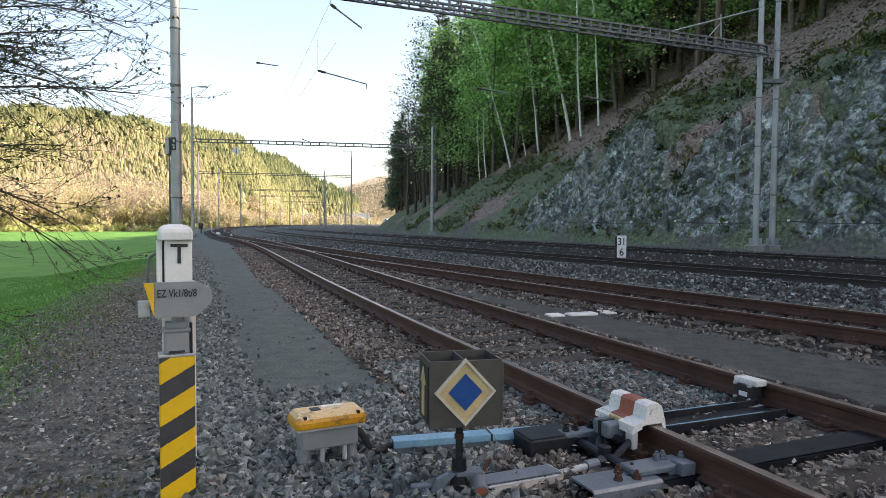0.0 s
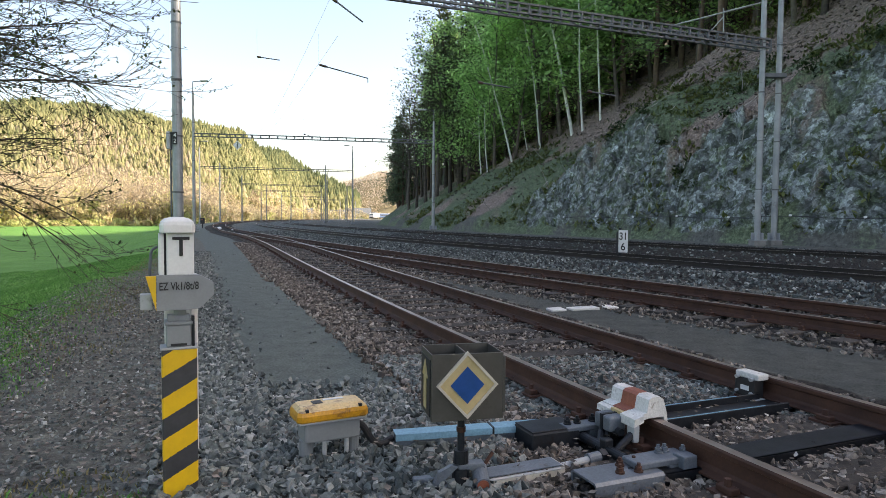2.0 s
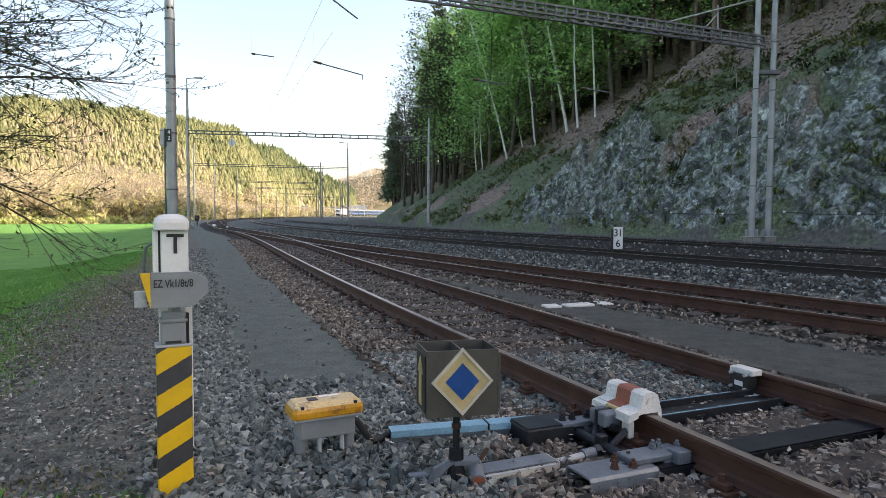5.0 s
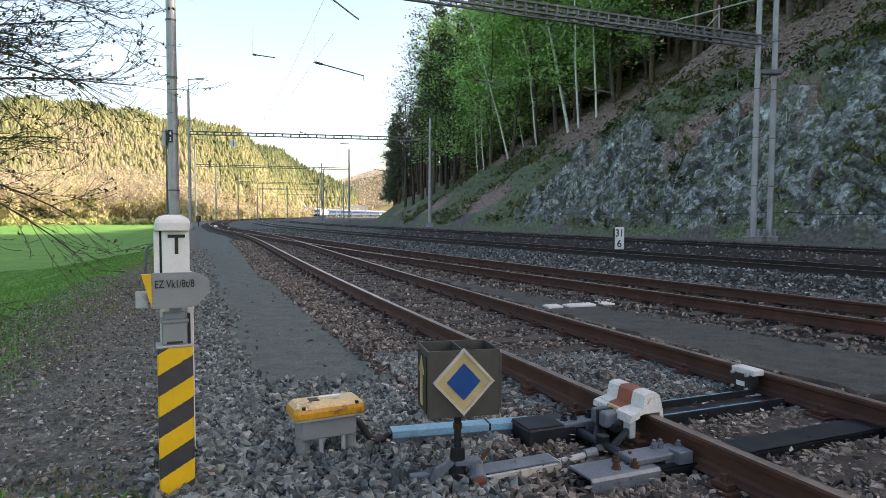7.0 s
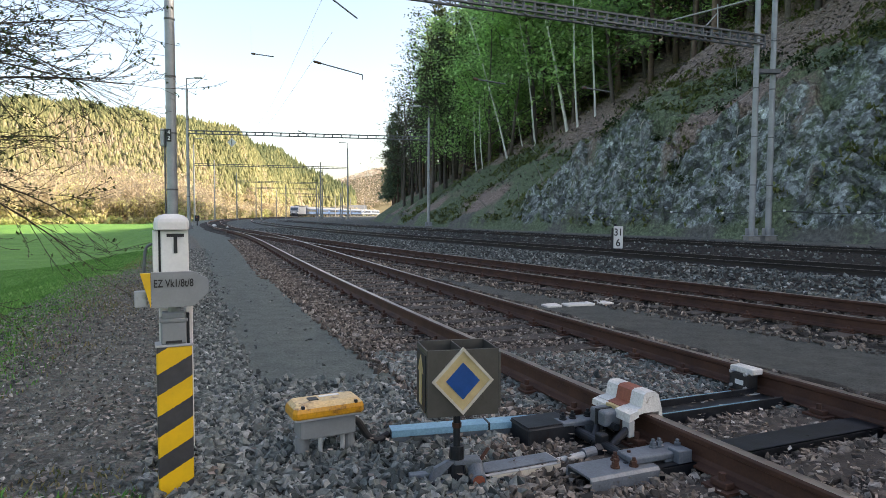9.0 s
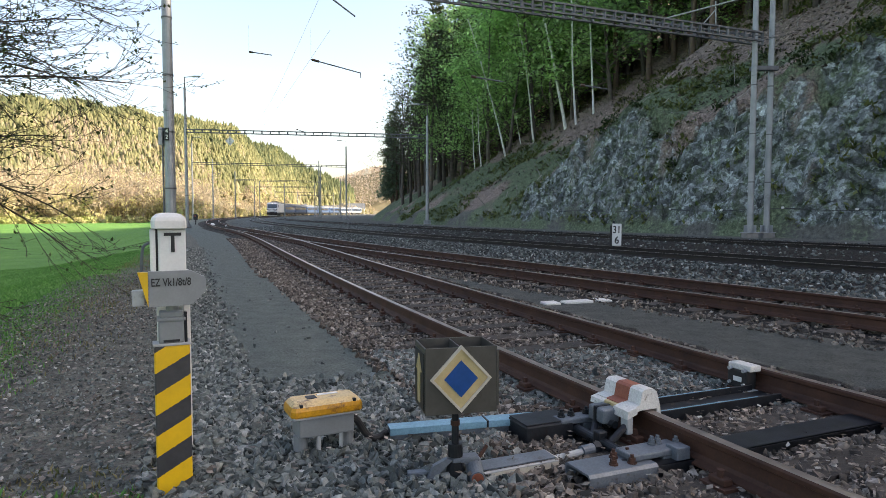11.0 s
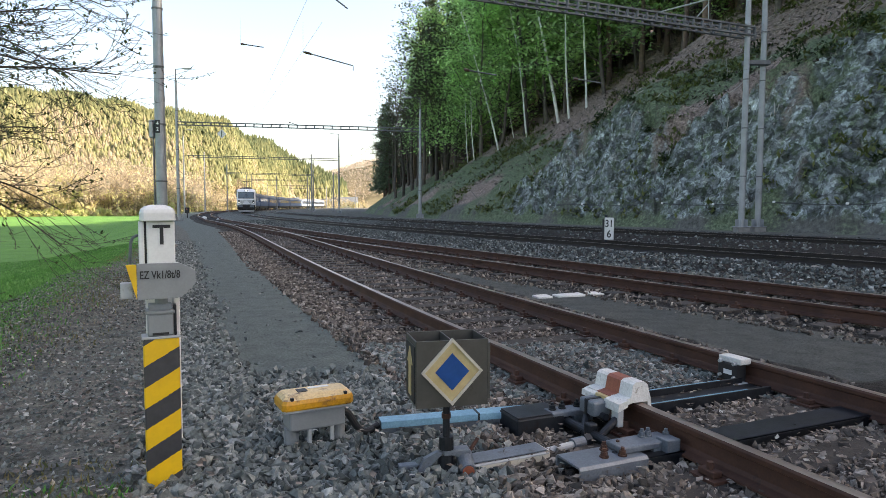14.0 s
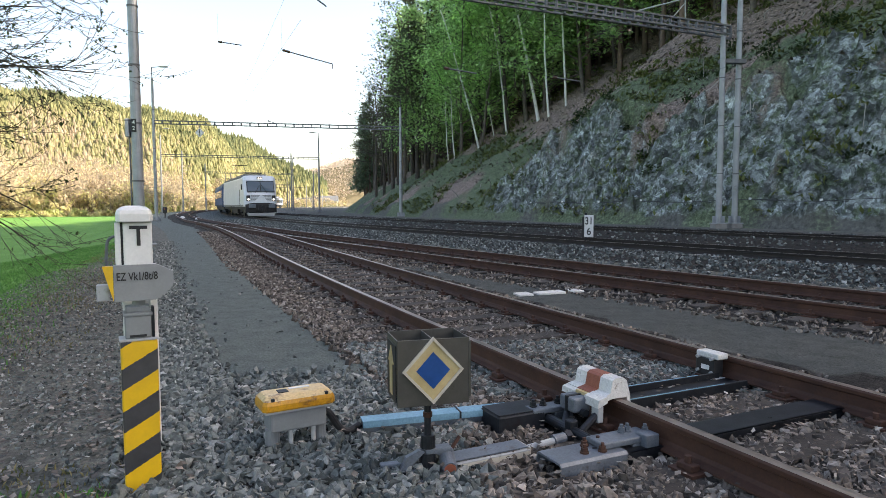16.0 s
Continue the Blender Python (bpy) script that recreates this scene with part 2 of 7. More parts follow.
M_FERN = leaf_surface("hillside_grass", (0.05, 0.075, 0.022), (0.13, 0.14, 0.05), 0.2)
M_LOCO = surface("loco_white", (0.58, 0.60, 0.63), (0.66, 0.68, 0.70), 1.0, 0.35, 0, 30.0, 0.03, 0.001)
M_LOCODARK = surface("underframe_dark", (0.012, 0.012, 0.013), (0.027, 0.026, 0.027), 3.0, 0.7, 0.1, 40.0, 0.2, 0.004)
M_COACHBLUE = surface("coach_blue", (0.012, 0.045, 0.13), (0.02, 0.065, 0.17), 1.0, 0.65, 0, 30.0, 0.03, 0.001)
M_COACHLIGHT = surface("coach_slate_blue", (0.030, 0.068, 0.145), (0.048, 0.098, 0.19), 1.0, 0.65, 0, 30.0, 0.03, 0.001)
M_COACHWHITE = surface("coach_white", (0.42, 0.46, 0.49), (0.52, 0.56, 0.59), 1.0, 0.45, 0, 30.0, 0.03, 0.001)
M_ROOF = surface("coach_roof_grey", (0.11, 0.125, 0.14), (0.17, 0.185, 0.20), 1.0, 0.7, 0.1, 30.0, 0.05, 0.001)
M_GLASS = glass_dark("tinted_glass")
# the sky's reflection is painted in as a paler blue-grey base
M_WINDSCREEN = glass_dark("windscreen_sky_glass", (0.10, 0.13, 0.16))
M_HEADLIGHT = glowing("headlight_glow", (1.0, 0.97, 0.9), 0.55)
M_WALLPALE = surface("pale_render", (0.52, 0.50, 0.46), (0.64, 0.62, 0.58), 1.0, 0.9, 0, 20.0, 0.1, 0.002)
M_ROOFRED = surface("dull_roof_tiles", (0.18, 0.08, 0.05), (0.26, 0.12, 0.08), 1.0, 0.9, 0, 20.0, 0.2, 0.01)


def ground_material():
    """Zones of the ground by weights stored on the sheet: meadow, dirt, worn path, ballast bed, rock, hillside litter."""
    m, nt, links, bsdf = nodes_of("ground")
    co = nt.new("ShaderNodeNewGeometry").outputs["Position"]
    n1, n2, n3 = (noise_node(nt, links, s, 6.0, 0.65, co) for s in (0.5, 5.0, 38.0))
    vor = nt.new("ShaderNodeTexVoronoi")
    vor.inputs["Scale"].default_value = 24.0
    links.new(co, vor.inputs["Vector"])
    def zone(key):
        a = nt.new("ShaderNodeAttribute")
        a.attribute_name = key
        add = nt.new("ShaderNodeMath")
        add.operation = 'ADD'
        sub = nt.new("ShaderNodeMath")
        sub.operation = 'MULTIPLY_ADD'
        links.new(n2, sub.inputs[0])
        sub.inputs[1].default_value, sub.inputs[2].default_value = 0.7, -0.35
        links.new(a.outputs["Fac"], add.inputs[0])
        links.new(sub.outputs[0], add.inputs[1])
        return ramp(nt, links, add.outputs[0], [(0.38, (0, 0, 0)), (0.62, (1, 1, 1))])
    dirt = ramp(nt, links, n2, [(0.3, (0.055, 0.057, 0.049)), (0.55, (0.128, 0.128, 0.112)), (0.75, (0.205, 0.195, 0.168))])
    meadow = ramp(nt, links, n1, [(0.3, (0.066, 0.188, 0.034)), (0.7, (0.128, 0.275, 0.060))])
    path = ramp(nt, links, n2, [(0.3, (0.080, 0.097, 0.091)), (0.7, (0.134, 0.156, 0.146))])
    # near black: shade in the gaps between stones is painted into the bed
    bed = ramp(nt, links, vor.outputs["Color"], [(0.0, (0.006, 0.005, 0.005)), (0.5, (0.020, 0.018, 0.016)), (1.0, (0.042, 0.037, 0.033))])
    litter = ramp(nt, links, n2, [(0.3, (0.100, 0.078, 0.066)), (0.5, (0.235, 0.178, 0.150)), (0.7, (0.390, 0.300, 0.258))])
    moss = ramp(nt, links, n2, [(0.3, (0.064, 0.092, 0.052)), (0.7, (0.168, 0.204, 0.122))])
    nr = noise_node(nt, links, 1.3, 8.0, 0.7, co)
    rock = ramp(nt, links, nr, [(0.32, (0.110, 0.125, 0.124)), (0.46, (0.210, 0.235, 0.232)), (0.60, (0.295, 0.328, 0.322)), (0.76, (0.46, 0.50, 0.49))])
    tint = noise_node(nt, links, 0.9, 5.0, 0.6, co)
    rock = mixed(nt, links, rock, (0.17, 0.14, 0.095), ramp(nt, links, tint, [(0.55, (0, 0, 0)), (0.75, (0.7, 0.7, 0.7))]))
    ng = noise_node(nt, links, 2.1, 8.0, 0.75, co)
    rock = mixed(nt, links, rock, (0.060, 0.088, 0.036), ramp(nt, links, ng, [(0.47, (0, 0, 0)), (0.57, (0.80, 0.80, 0.80))]))
    warp = nt.new("ShaderNodeVectorMath")
    warp.operation = 'MULTIPLY_ADD'
    nv = nt.new("ShaderNodeTexNoise")
    nv.inputs["Scale"].default_value = 1.6
    nv.inputs["Detail"].default_value = 5.0
    links.new(co, nv.inputs["Vector"])
    links.new(nv.outputs["Color"], warp.inputs[0])
    warp.inputs[1].default_value = (0.9, 0.9, 0.9)
    links.new(co, warp.inputs[2])
    crack = nt.new("ShaderNodeTexVoronoi")
    crack.feature = 'F1'
    crack.inputs["Scale"].default_value = 2.2
    links.new(warp.outputs[0], crack.inputs["Vector"])
    stretch = nt.new("ShaderNodeVectorMath")
    stretch.operation = 'MULTIPLY'
    stretch.inputs[1].default_value = (1.9, 1.9, 0.9)
    links.new(co, stretch.inputs[0])
    streak = noise_node(nt, links, 1.0, 7.0, 0.7, stretch.outputs[0])
    rock = mixed(nt, links, rock, ramp(nt, links, streak, [(0.30, (0.55, 0.55, 0.55)), (0.70, (1.35, 1.35, 1.35))]), 0.5, 'MULTIPLY')
    tone = ramp(nt, links, crack.outputs["Color"], [(0.25, (0.45, 0.45, 0.45)), (0.75, (1.45, 1.45, 1.45))])
    rock = mixed(nt, links, rock, tone, 0.75, 'MULTIPLY')
    chip = nt.new("ShaderNodeTexVoronoi")
    chip.inputs["Scale"].default_value = 5.5
    links.new(warp.outputs[0], chip.inputs["Vector"])
    rock = mixed(nt, links, rock, ramp(nt, links, chip.outputs["Color"], [(0.25, (0.45, 0.45, 0.45)), (0.75, (1.5, 1.5, 1.5))]), 0.8, 'MULTIPLY')
    # crevice shade painted into the rock's colour as dark cell edges
    crevice_shade = nt.new("ShaderNodeTexVoronoi")
    crevice_shade.feature = 'DISTANCE_TO_EDGE'
    crevice_shade.inputs["Scale"].default_value = 2.2
    links.new(warp.outputs[0], crevice_shade.inputs["Vector"])
    rock = mixed(nt, links, rock, (0.020, 0.024, 0.020), ramp(nt, links, crevice_shade.outputs["Distance"], [(0.0, (0.5, 0.5, 0.5)), (0.035, (0, 0, 0))]))
    nm = noise_node(nt, links, 8.0, 6.0, 0.7, co)
    speckle = ramp(nt, links, nm, [(0.38, (0.45, 0.45, 0.45)), (0.50, (0.95, 0.95, 0.95)), (0.64, (1.8, 1.8, 1.8))])
    rock = mixed(nt, links, rock, speckle, 0.35, 'MULTIPLY')
    litter, moss = (mixed(nt, links, c, speckle, 0.8, 'MULTIPLY') for c in (litter, moss))
    col = dirt
    gravel = ramp(nt, links, vor.outputs["Color"], [(0.1, (0.030, 0.034, 0.033)), (0.5, (0.085, 0.096, 0.092)), (0.9, (0.165, 0.180, 0.172))])
    strip = ramp(nt, links, n2, [(0.3, (0.050, 0.055, 0.051)), (0.7, (0.092, 0.099, 0.092))])
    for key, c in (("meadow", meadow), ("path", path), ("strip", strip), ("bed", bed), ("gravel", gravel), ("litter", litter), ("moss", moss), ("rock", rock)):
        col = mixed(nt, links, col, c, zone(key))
    g = ramp(nt, links, n3, [(0.3, (0.45, 0.45, 0.45)), (0.7, (1.4, 1.4, 1.4))])
    col = mixed(nt, links, col, g, 0.85, 'MULTIPLY')
    links.new(col, bsdf.inputs["Base Color"])
    bsdf.inputs["Roughness"].default_value = 0.92
    bsdf.inputs["Specular IOR Level"].default_value = 0.25
    h = nt.new("ShaderNodeMath")
    h.operation = 'ADD'
    links.new(n3, h.inputs[0])
    rough_h = nt.new("ShaderNodeMath")
    rough_h.operation = 'MULTIPLY_ADD'
    links.new(crack.outputs["Distance"], rough_h.inputs[0])
    rough_h.inputs[1].default_value = -1.5
    links.new(nr, rough_h.inputs[2])
    links.new(rough_h.outputs[0], h.inputs[1])
    bumped(nt, links, bsdf, h.outputs[0], 0.7, 0.06)
    return m


M_GROUND = ground_material()

# ---------------------------------------------------------------- mesh helpers
def finish(name, bm, material, parent=None, smooth=False):
    me = bpy.data.meshes.new(name)
    bmesh.ops.recalc_face_normals(bm, faces=bm.faces)
    bm.to_mesh(me)
    bm.free()
    if material is not None:
        me.materials.append(material)
    if smooth:
        for p in me.polygons:
            p.use_smooth = True
    ob = new(name, me)
    if parent is not None:
        ob.parent = parent
    return ob


def part(name, bm, material, parent, label="", smooth=False):
    ob = finish(name, bm, material, parent, smooth)
    if label:
        ob["label"] = label
    return ob


def empty_at(name, m):
    ob = new(name)
    ob.empty_display_size = 0.1
    ob.matrix_world = m
    return ob


def box(bm, x0, x1, y0, y1, z0, z1, bevel=0.0, m=None):
    r = bmesh.ops.create_cube(bm, size=1.0)
    vs = r["verts"]
    for v in vs:
        v.co = Vector(((x0 + x1) / 2 + v.co.x * (x1 - x0), (y0 + y1) / 2 + v.co.y * (y1 - y0), (z0 + z1) / 2 + v.co.z * (z1 - z0)))
    if bevel > 0:
        es = list({e for v in vs for e in v.link_edges})
        r2 = bmesh.ops.bevel(bm, geom=es, offset=bevel, segments=2, profile=0.5, affect='EDGES')
        vs = list({v for f in r2["faces"] for v in f.verts} | {v for v in vs if v.is_valid})
    if m is not None:
        bmesh.ops.transform(bm, matrix=m, verts=vs)
    return bm


def tube(bm, p0, p1, r0, r1=None, sides=10, caps=True):
    p0, p1 = Vector(p0), Vector(p1)
    d = p1 - p0
    r = bmesh.ops.create_cone(bm, cap_ends=caps, segments=sides, radius1=r0, radius2=r0 if r1 is None else r1, depth=d.length)
    m = Matrix.Translation((p0 + p1) / 2) @ d.to_track_quat('Z', 'Y').to_matrix().to_4x4()
    bmesh.ops.transform(bm, matrix=m, verts=r["verts"])
    return bm


def hull(bm, rings, close=True):
    """Skin between rings of equal length, ends capped."""
    vs = [[bm.verts.new(p) for p in ring] for ring in rings]
    n = len(vs[0])
    for a, b in zip(vs, vs[1:]):
        for i in range(n):
            bm.faces.new((a[i], a[(i + 1) % n], b[(i + 1) % n], b[i]))
    if close:
        bm.faces.new(vs[0][::-1])
        bm.faces.new(vs[-1])
    return bm


def prism(bm, outline, y0, y1, m=None):
    """An outline in x and z drawn out along y."""
    before = set(bm.verts)
    hull(bm, [[(x, y0, z) for x, z in outline], [(x, y1, z) for x, z in outline]])
    if m is not None:
        bmesh.ops.transform(bm, matrix=m, verts=[v for v in bm.verts if v not in before])
    return bm


def bent_tube(points, r, sides=10):
    """A tube through points, smoothed."""
    pts = [Vector(p) for p in points]
    fine = []
    for i in range(len(pts) - 1):
        p0, p1, p2, p3 = pts[max(i - 1, 0)], pts[i], pts[i + 1], pts[min(i + 2, len(pts) - 1)]
        for k in range(6):
            t = k / 6
            fine.append(0.5 * ((2 * p1) + (p2 - p0) * t + (2 * p0 - 5 * p1 + 4 * p2 - p3) * t * t + (3 * p1 - p0 - 3 * p2 + p3) * t ** 3))
    fine.append(pts[-1])
    bm = bmesh.new()
    rings = []
    for i, p in enumerate(fine):
        d = (fine[min(i + 1, len(fine) - 1)] - fine[max(i - 1, 0)]).normalized()
        u = d.orthogonal().normalized() if i == 0 else (u - d * u.dot(d)).normalized()
        v = d.cross(u)
        rings.append([tuple(p + r * (math.cos(a) * u + math.sin(a) * v)) for a in [2 * math.pi * k / sides for k in range(sides)]])
    return hull(bm, rings)


def mesh_from(name, verts, faces, material, smooth=False):
    """One mesh from arrays of points and of equal-sized faces."""
    me = bpy.data.meshes.new(name)
    verts, faces = np.asarray(verts, np.float32), np.asarray(faces, np.int32)
    k = faces.shape[1]
    me.vertices.add(len(verts))
    me.vertices.foreach_set("co", verts.ravel())
    me.loops.add(faces.size)
    me.loops.foreach_set("vertex_index", faces.ravel())
    me.polygons.add(len(faces))
    me.polygons.foreach_set("loop_start", np.arange(0, faces.size, k, dtype=np.int32))
    me.update(calc_edges=True)
    me.validate()
    me.materials.append(material)
    me.polygons.foreach_set("use_smooth", np.full(len(me.polygons), smooth))
    return me


# ---------------------------------------------------------------- lines of the four tracks
POLY_C = (-0.11342, 1.37965, -7.22074, 27.21531, -68.50537, 18.97212)
POLY_A = (-60.9182, 38.564, -43.7454, 3.6276)
POLY_B = (-44.9534, 49.2749, -66.6266, 10.3287)


def siding_x(ys):
    """The siding's own curve, easing into one that keeps beside the main line."""
    f = np.clip((ys - 44.0) / 18.0, 0, 1)
    f = f * f * (3 - 2 * f)
    return (1 - f) * np.polyval(POLY_A, np.minimum(ys, 62.0) / 100) + f * (np.polyval(POLY_C, ys / 100) - 6.45 + 0.35 * np.clip((ys - 60) / 60, 0, 1))


def line_table(poly, y0, y1, before, after):
    """A track's middle as points 0.5 m apart or so: the fitted stretch, drawn on straight at both ends."""
    ys = np.arange(y0, y1, 0.4)
    p = np.stack([siding_x(ys) if poly is POLY_A else np.polyval(poly, ys / 100), ys], 1)
    a = p[0] - p[1]
    a /= np.linalg.norm(a)
    b = p[-1] - p[-4]
    b /= np.linalg.norm(b)
    head = [p[0] + a * d for d in np.arange(before, 0, -0.4)]
    tail = [p[-1] + b * d for d in np.arange(0.4, after, 0.4)]
    p = np.vstack(head + [p] + tail)
    s = np.concatenate([[0], np.cumsum(np.linalg.norm(np.diff(p, axis=0), axis=1))])
    t = np.gradient(p, axis=0)
    t /= np.linalg.norm(t, axis=1)[:, None]
    return dict(p=p, s=s - before, t=t, n=np.stack([t[:, 1], -t[:, 0]], 1))


LINE_C = line_table(POLY_C, 10.0, 400.0, 120.0, 420.0)
LINE_A = line_table(POLY_A, 1.0, 330.0, 60.0, 1.0)
LINE_B = line_table(POLY_B, 4.0, 47.0, 60.0, 0.5)


def on_line(line, s, n=0.0):
    """Points n metres to the right of a line at the distances s along it, and the headings there."""
    s = np.asarray(s, float)
    g = lambda k, c: np.interp(s, line["s"], line[k][:, c])
    x, y = g("p", 0) + n * g("n", 0), g("p", 1) + n * g("n", 1)
    return x, y, np.arctan2(g("t", 1), g("t", 0))


def beside(line, x, y):
    """Distance along a line and to the right of it for points of the plan."""
    x, y = np.atleast_1d(np.asarray(x, float)), np.atleast_1d(np.asarray(y, float))
    P = line["p"][::4]
    out_s, out_n = np.empty(x.shape), np.empty(x.shape)
    for i in range(0, len(x), 4000):
        dx, dy = x[i:i + 4000, None] - P[None, :, 0], y[i:i + 4000, None] - P[None, :, 1]
        k = np.argmin(dx * dx + dy * dy, axis=1) * 4
        ddx, ddy = x[i:i + 4000] - line["p"][k, 0], y[i:i + 4000] - line["p"][k, 1]
        out_s[i:i + 4000] = line["s"][k] + ddx * line["t"][k, 0] + ddy * line["t"][k, 1]
        out_n[i:i + 4000] = ddx * line["n"][k, 0] + ddy * line["n"][k, 1]
    return out_s, out_n


RAIL_TOP, RAIL_C, RAIL_D, D_SIDE = 0.21, 0.22, 0.43, 4.3
FOOT = 10.6                      # the hillside begins this far from the main line's middle


def foot(s):
    """Beyond the wood's corner the hillside draws back from the line."""
    return FOOT + 0.17 * np.maximum(np.asarray(s, float) - 52.0, 0.0)



def wave(x, y, scale, seed=0.0):
    """Smooth irregular values about 0, from a few crossed sines."""
    a, b = x / scale + seed * 1.7, y / scale - seed * 2.3
    return (np.sin(a * 1.3 + 0.7 * np.sin(b * 0.9 + seed)) + np.sin(b * 1.7 - 0.8 * np.sin(a * 1.1)) + 0.6 * np.sin(a * 2.9 + b * 2.3 + seed)
            + 0.4 * np.sin(a * 5.1 - b * 4.3)) / 3.0


def smooth_step(v, a, b):
    t = np.clip((v - a) / (b - a), 0, 1)
    return t * t * (3 - 2 * t)


def rock_height(s):
    """How high the bare rock stands above the bench, along the main line."""
    return 0.5 + 5.4 * smooth_step(-s, -39.0, -27.0) + 2.6 * smooth_step(-s, -22.0, -8.0) + 0.5 * np.sin(s * 0.5)


def facets(s, m, size, seed):
    """Blocky relief of broken rock: each cell juts out by its own measure."""
    u, v = s / size + 0.35 * wave(s, m, size * 1.3, seed), m / size * 1.2 + 0.35 * wave(m, s, size * 1.1, seed + 2)
    iu, iv = np.floor(u), np.floor(v)
    fu, fv = u - iu, v - iv
    rnd = lambda a, b: np.modf(np.abs(np.sin(a * 12.9898 + b * 78.233 + seed) * 43758.5453))[0]
    tilt = (rnd(iu + 5, iv) - 0.5) * (fu - 0.5) + (rnd(iu, iv + 9) - 0.5) * (fv - 0.5)
    edge = np.minimum(np.minimum(fu, 1 - fu), np.minimum(fv, 1 - fv))
    return rnd(iu, iv) + 1.1 * tilt - 0.5 * np.clip(0.12 - edge, 0, 1) / 0.12 * 0.6


def height(s, n, x, y):
    """The ground's height, and how much bare rock shows."""
    nA = beside(LINE_A, x, y)[1] if len(x) < 400000 else n + 8
    z = np.zeros(len(x))
    z -= 0.75 * smooth_step(-nA, 4.6, 9.5)                      # down to the meadow
    z += 0.04 * wave(x, y, 1.7) * smooth_step(-nA, 2.5, 5.0)
    z -= 1.2 * smooth_step(-nA, 15, 160)
    z += 0.27 * smooth_step(n, -0.2, 3.6) * (1 - 0.35 * smooth_step(s, 40, 120))  # up to the far main track
    z += 0.05 * smooth_step(n, -3.6, -2.2)
    m = np.maximum(n - foot(s), 0)
    hr = rock_height(s)
    run = hr / 1.75
    steep = np.minimum(m, run) * 1.75
    soft = np.maximum(m - run, 0)
    rise = 0.70 - 0.06 * smooth_step(s, 30, 70)
    hill = steep + np.where(soft < 75, rise * soft, rise * 75 + 0.12 * (soft - 75))
    # unseen upper slope, steepened and capped higher to shade the foreground
    hill = hill + (1 - smooth_step(s, 20, 34)) * np.maximum(soft - 16, 0) * 0.75
    hill = hill + smooth_step(s, 75, 105) * np.maximum(soft - 8, 0) * 0.7
    # lowered out of view farther on, so that sun reaches the far trees
    hill = hill * (1 - 0.8 * smooth_step(s, 235, 295))
    hill = np.minimum(hill, 66 + 8 * (1 - smooth_step(s, 20, 34)) + 14 * smooth_step(s, 75, 105) + 0.02 * m)
    rocky = smooth_step(m, 0.0, 0.5) * (1 - smooth_step(m - run, -0.3, 2.6 + 2.0 * wave(s, m, 3.0, 4.0)))
    rocky *= smooth_step(-s, -41.0, -33.0)
    rel = 0.55 * facets(s, m * 1.9, 2.3, 1.0) + 0.50 * facets(s, m * 1.9, 1.05, 5.0) + 0.16 * facets(s, m * 1.9, 0.42, 9.0) - 0.55
    z += hill + rocky * rel * 1.9 * smooth_step(m, 0.0, 0.9)
    z += (1 - rocky) * smooth_step(m, 0.3, 3) * (0.30 * wave(s, m, 2.6, 2.0) + 0.15 * wave(s, m, 0.9, 3.0))
    z += smooth_step(m, 5, 30) * 1.2 * wave(s, m, 11.0, 7.0)
    return z, rocky, nA


def grid_values(pieces):
    out = []
    for a, b, d in pieces:
        out.extend(np.arange(a, b, d).tolist())
    return np.array(out + [pieces[-1][1]])


def me_index(me):
    """The first corner of each face."""
    idx = np.empty(len(me.loops), np.int32)
    me.loops.foreach_get("vertex_index", idx)
    return idx[::4]


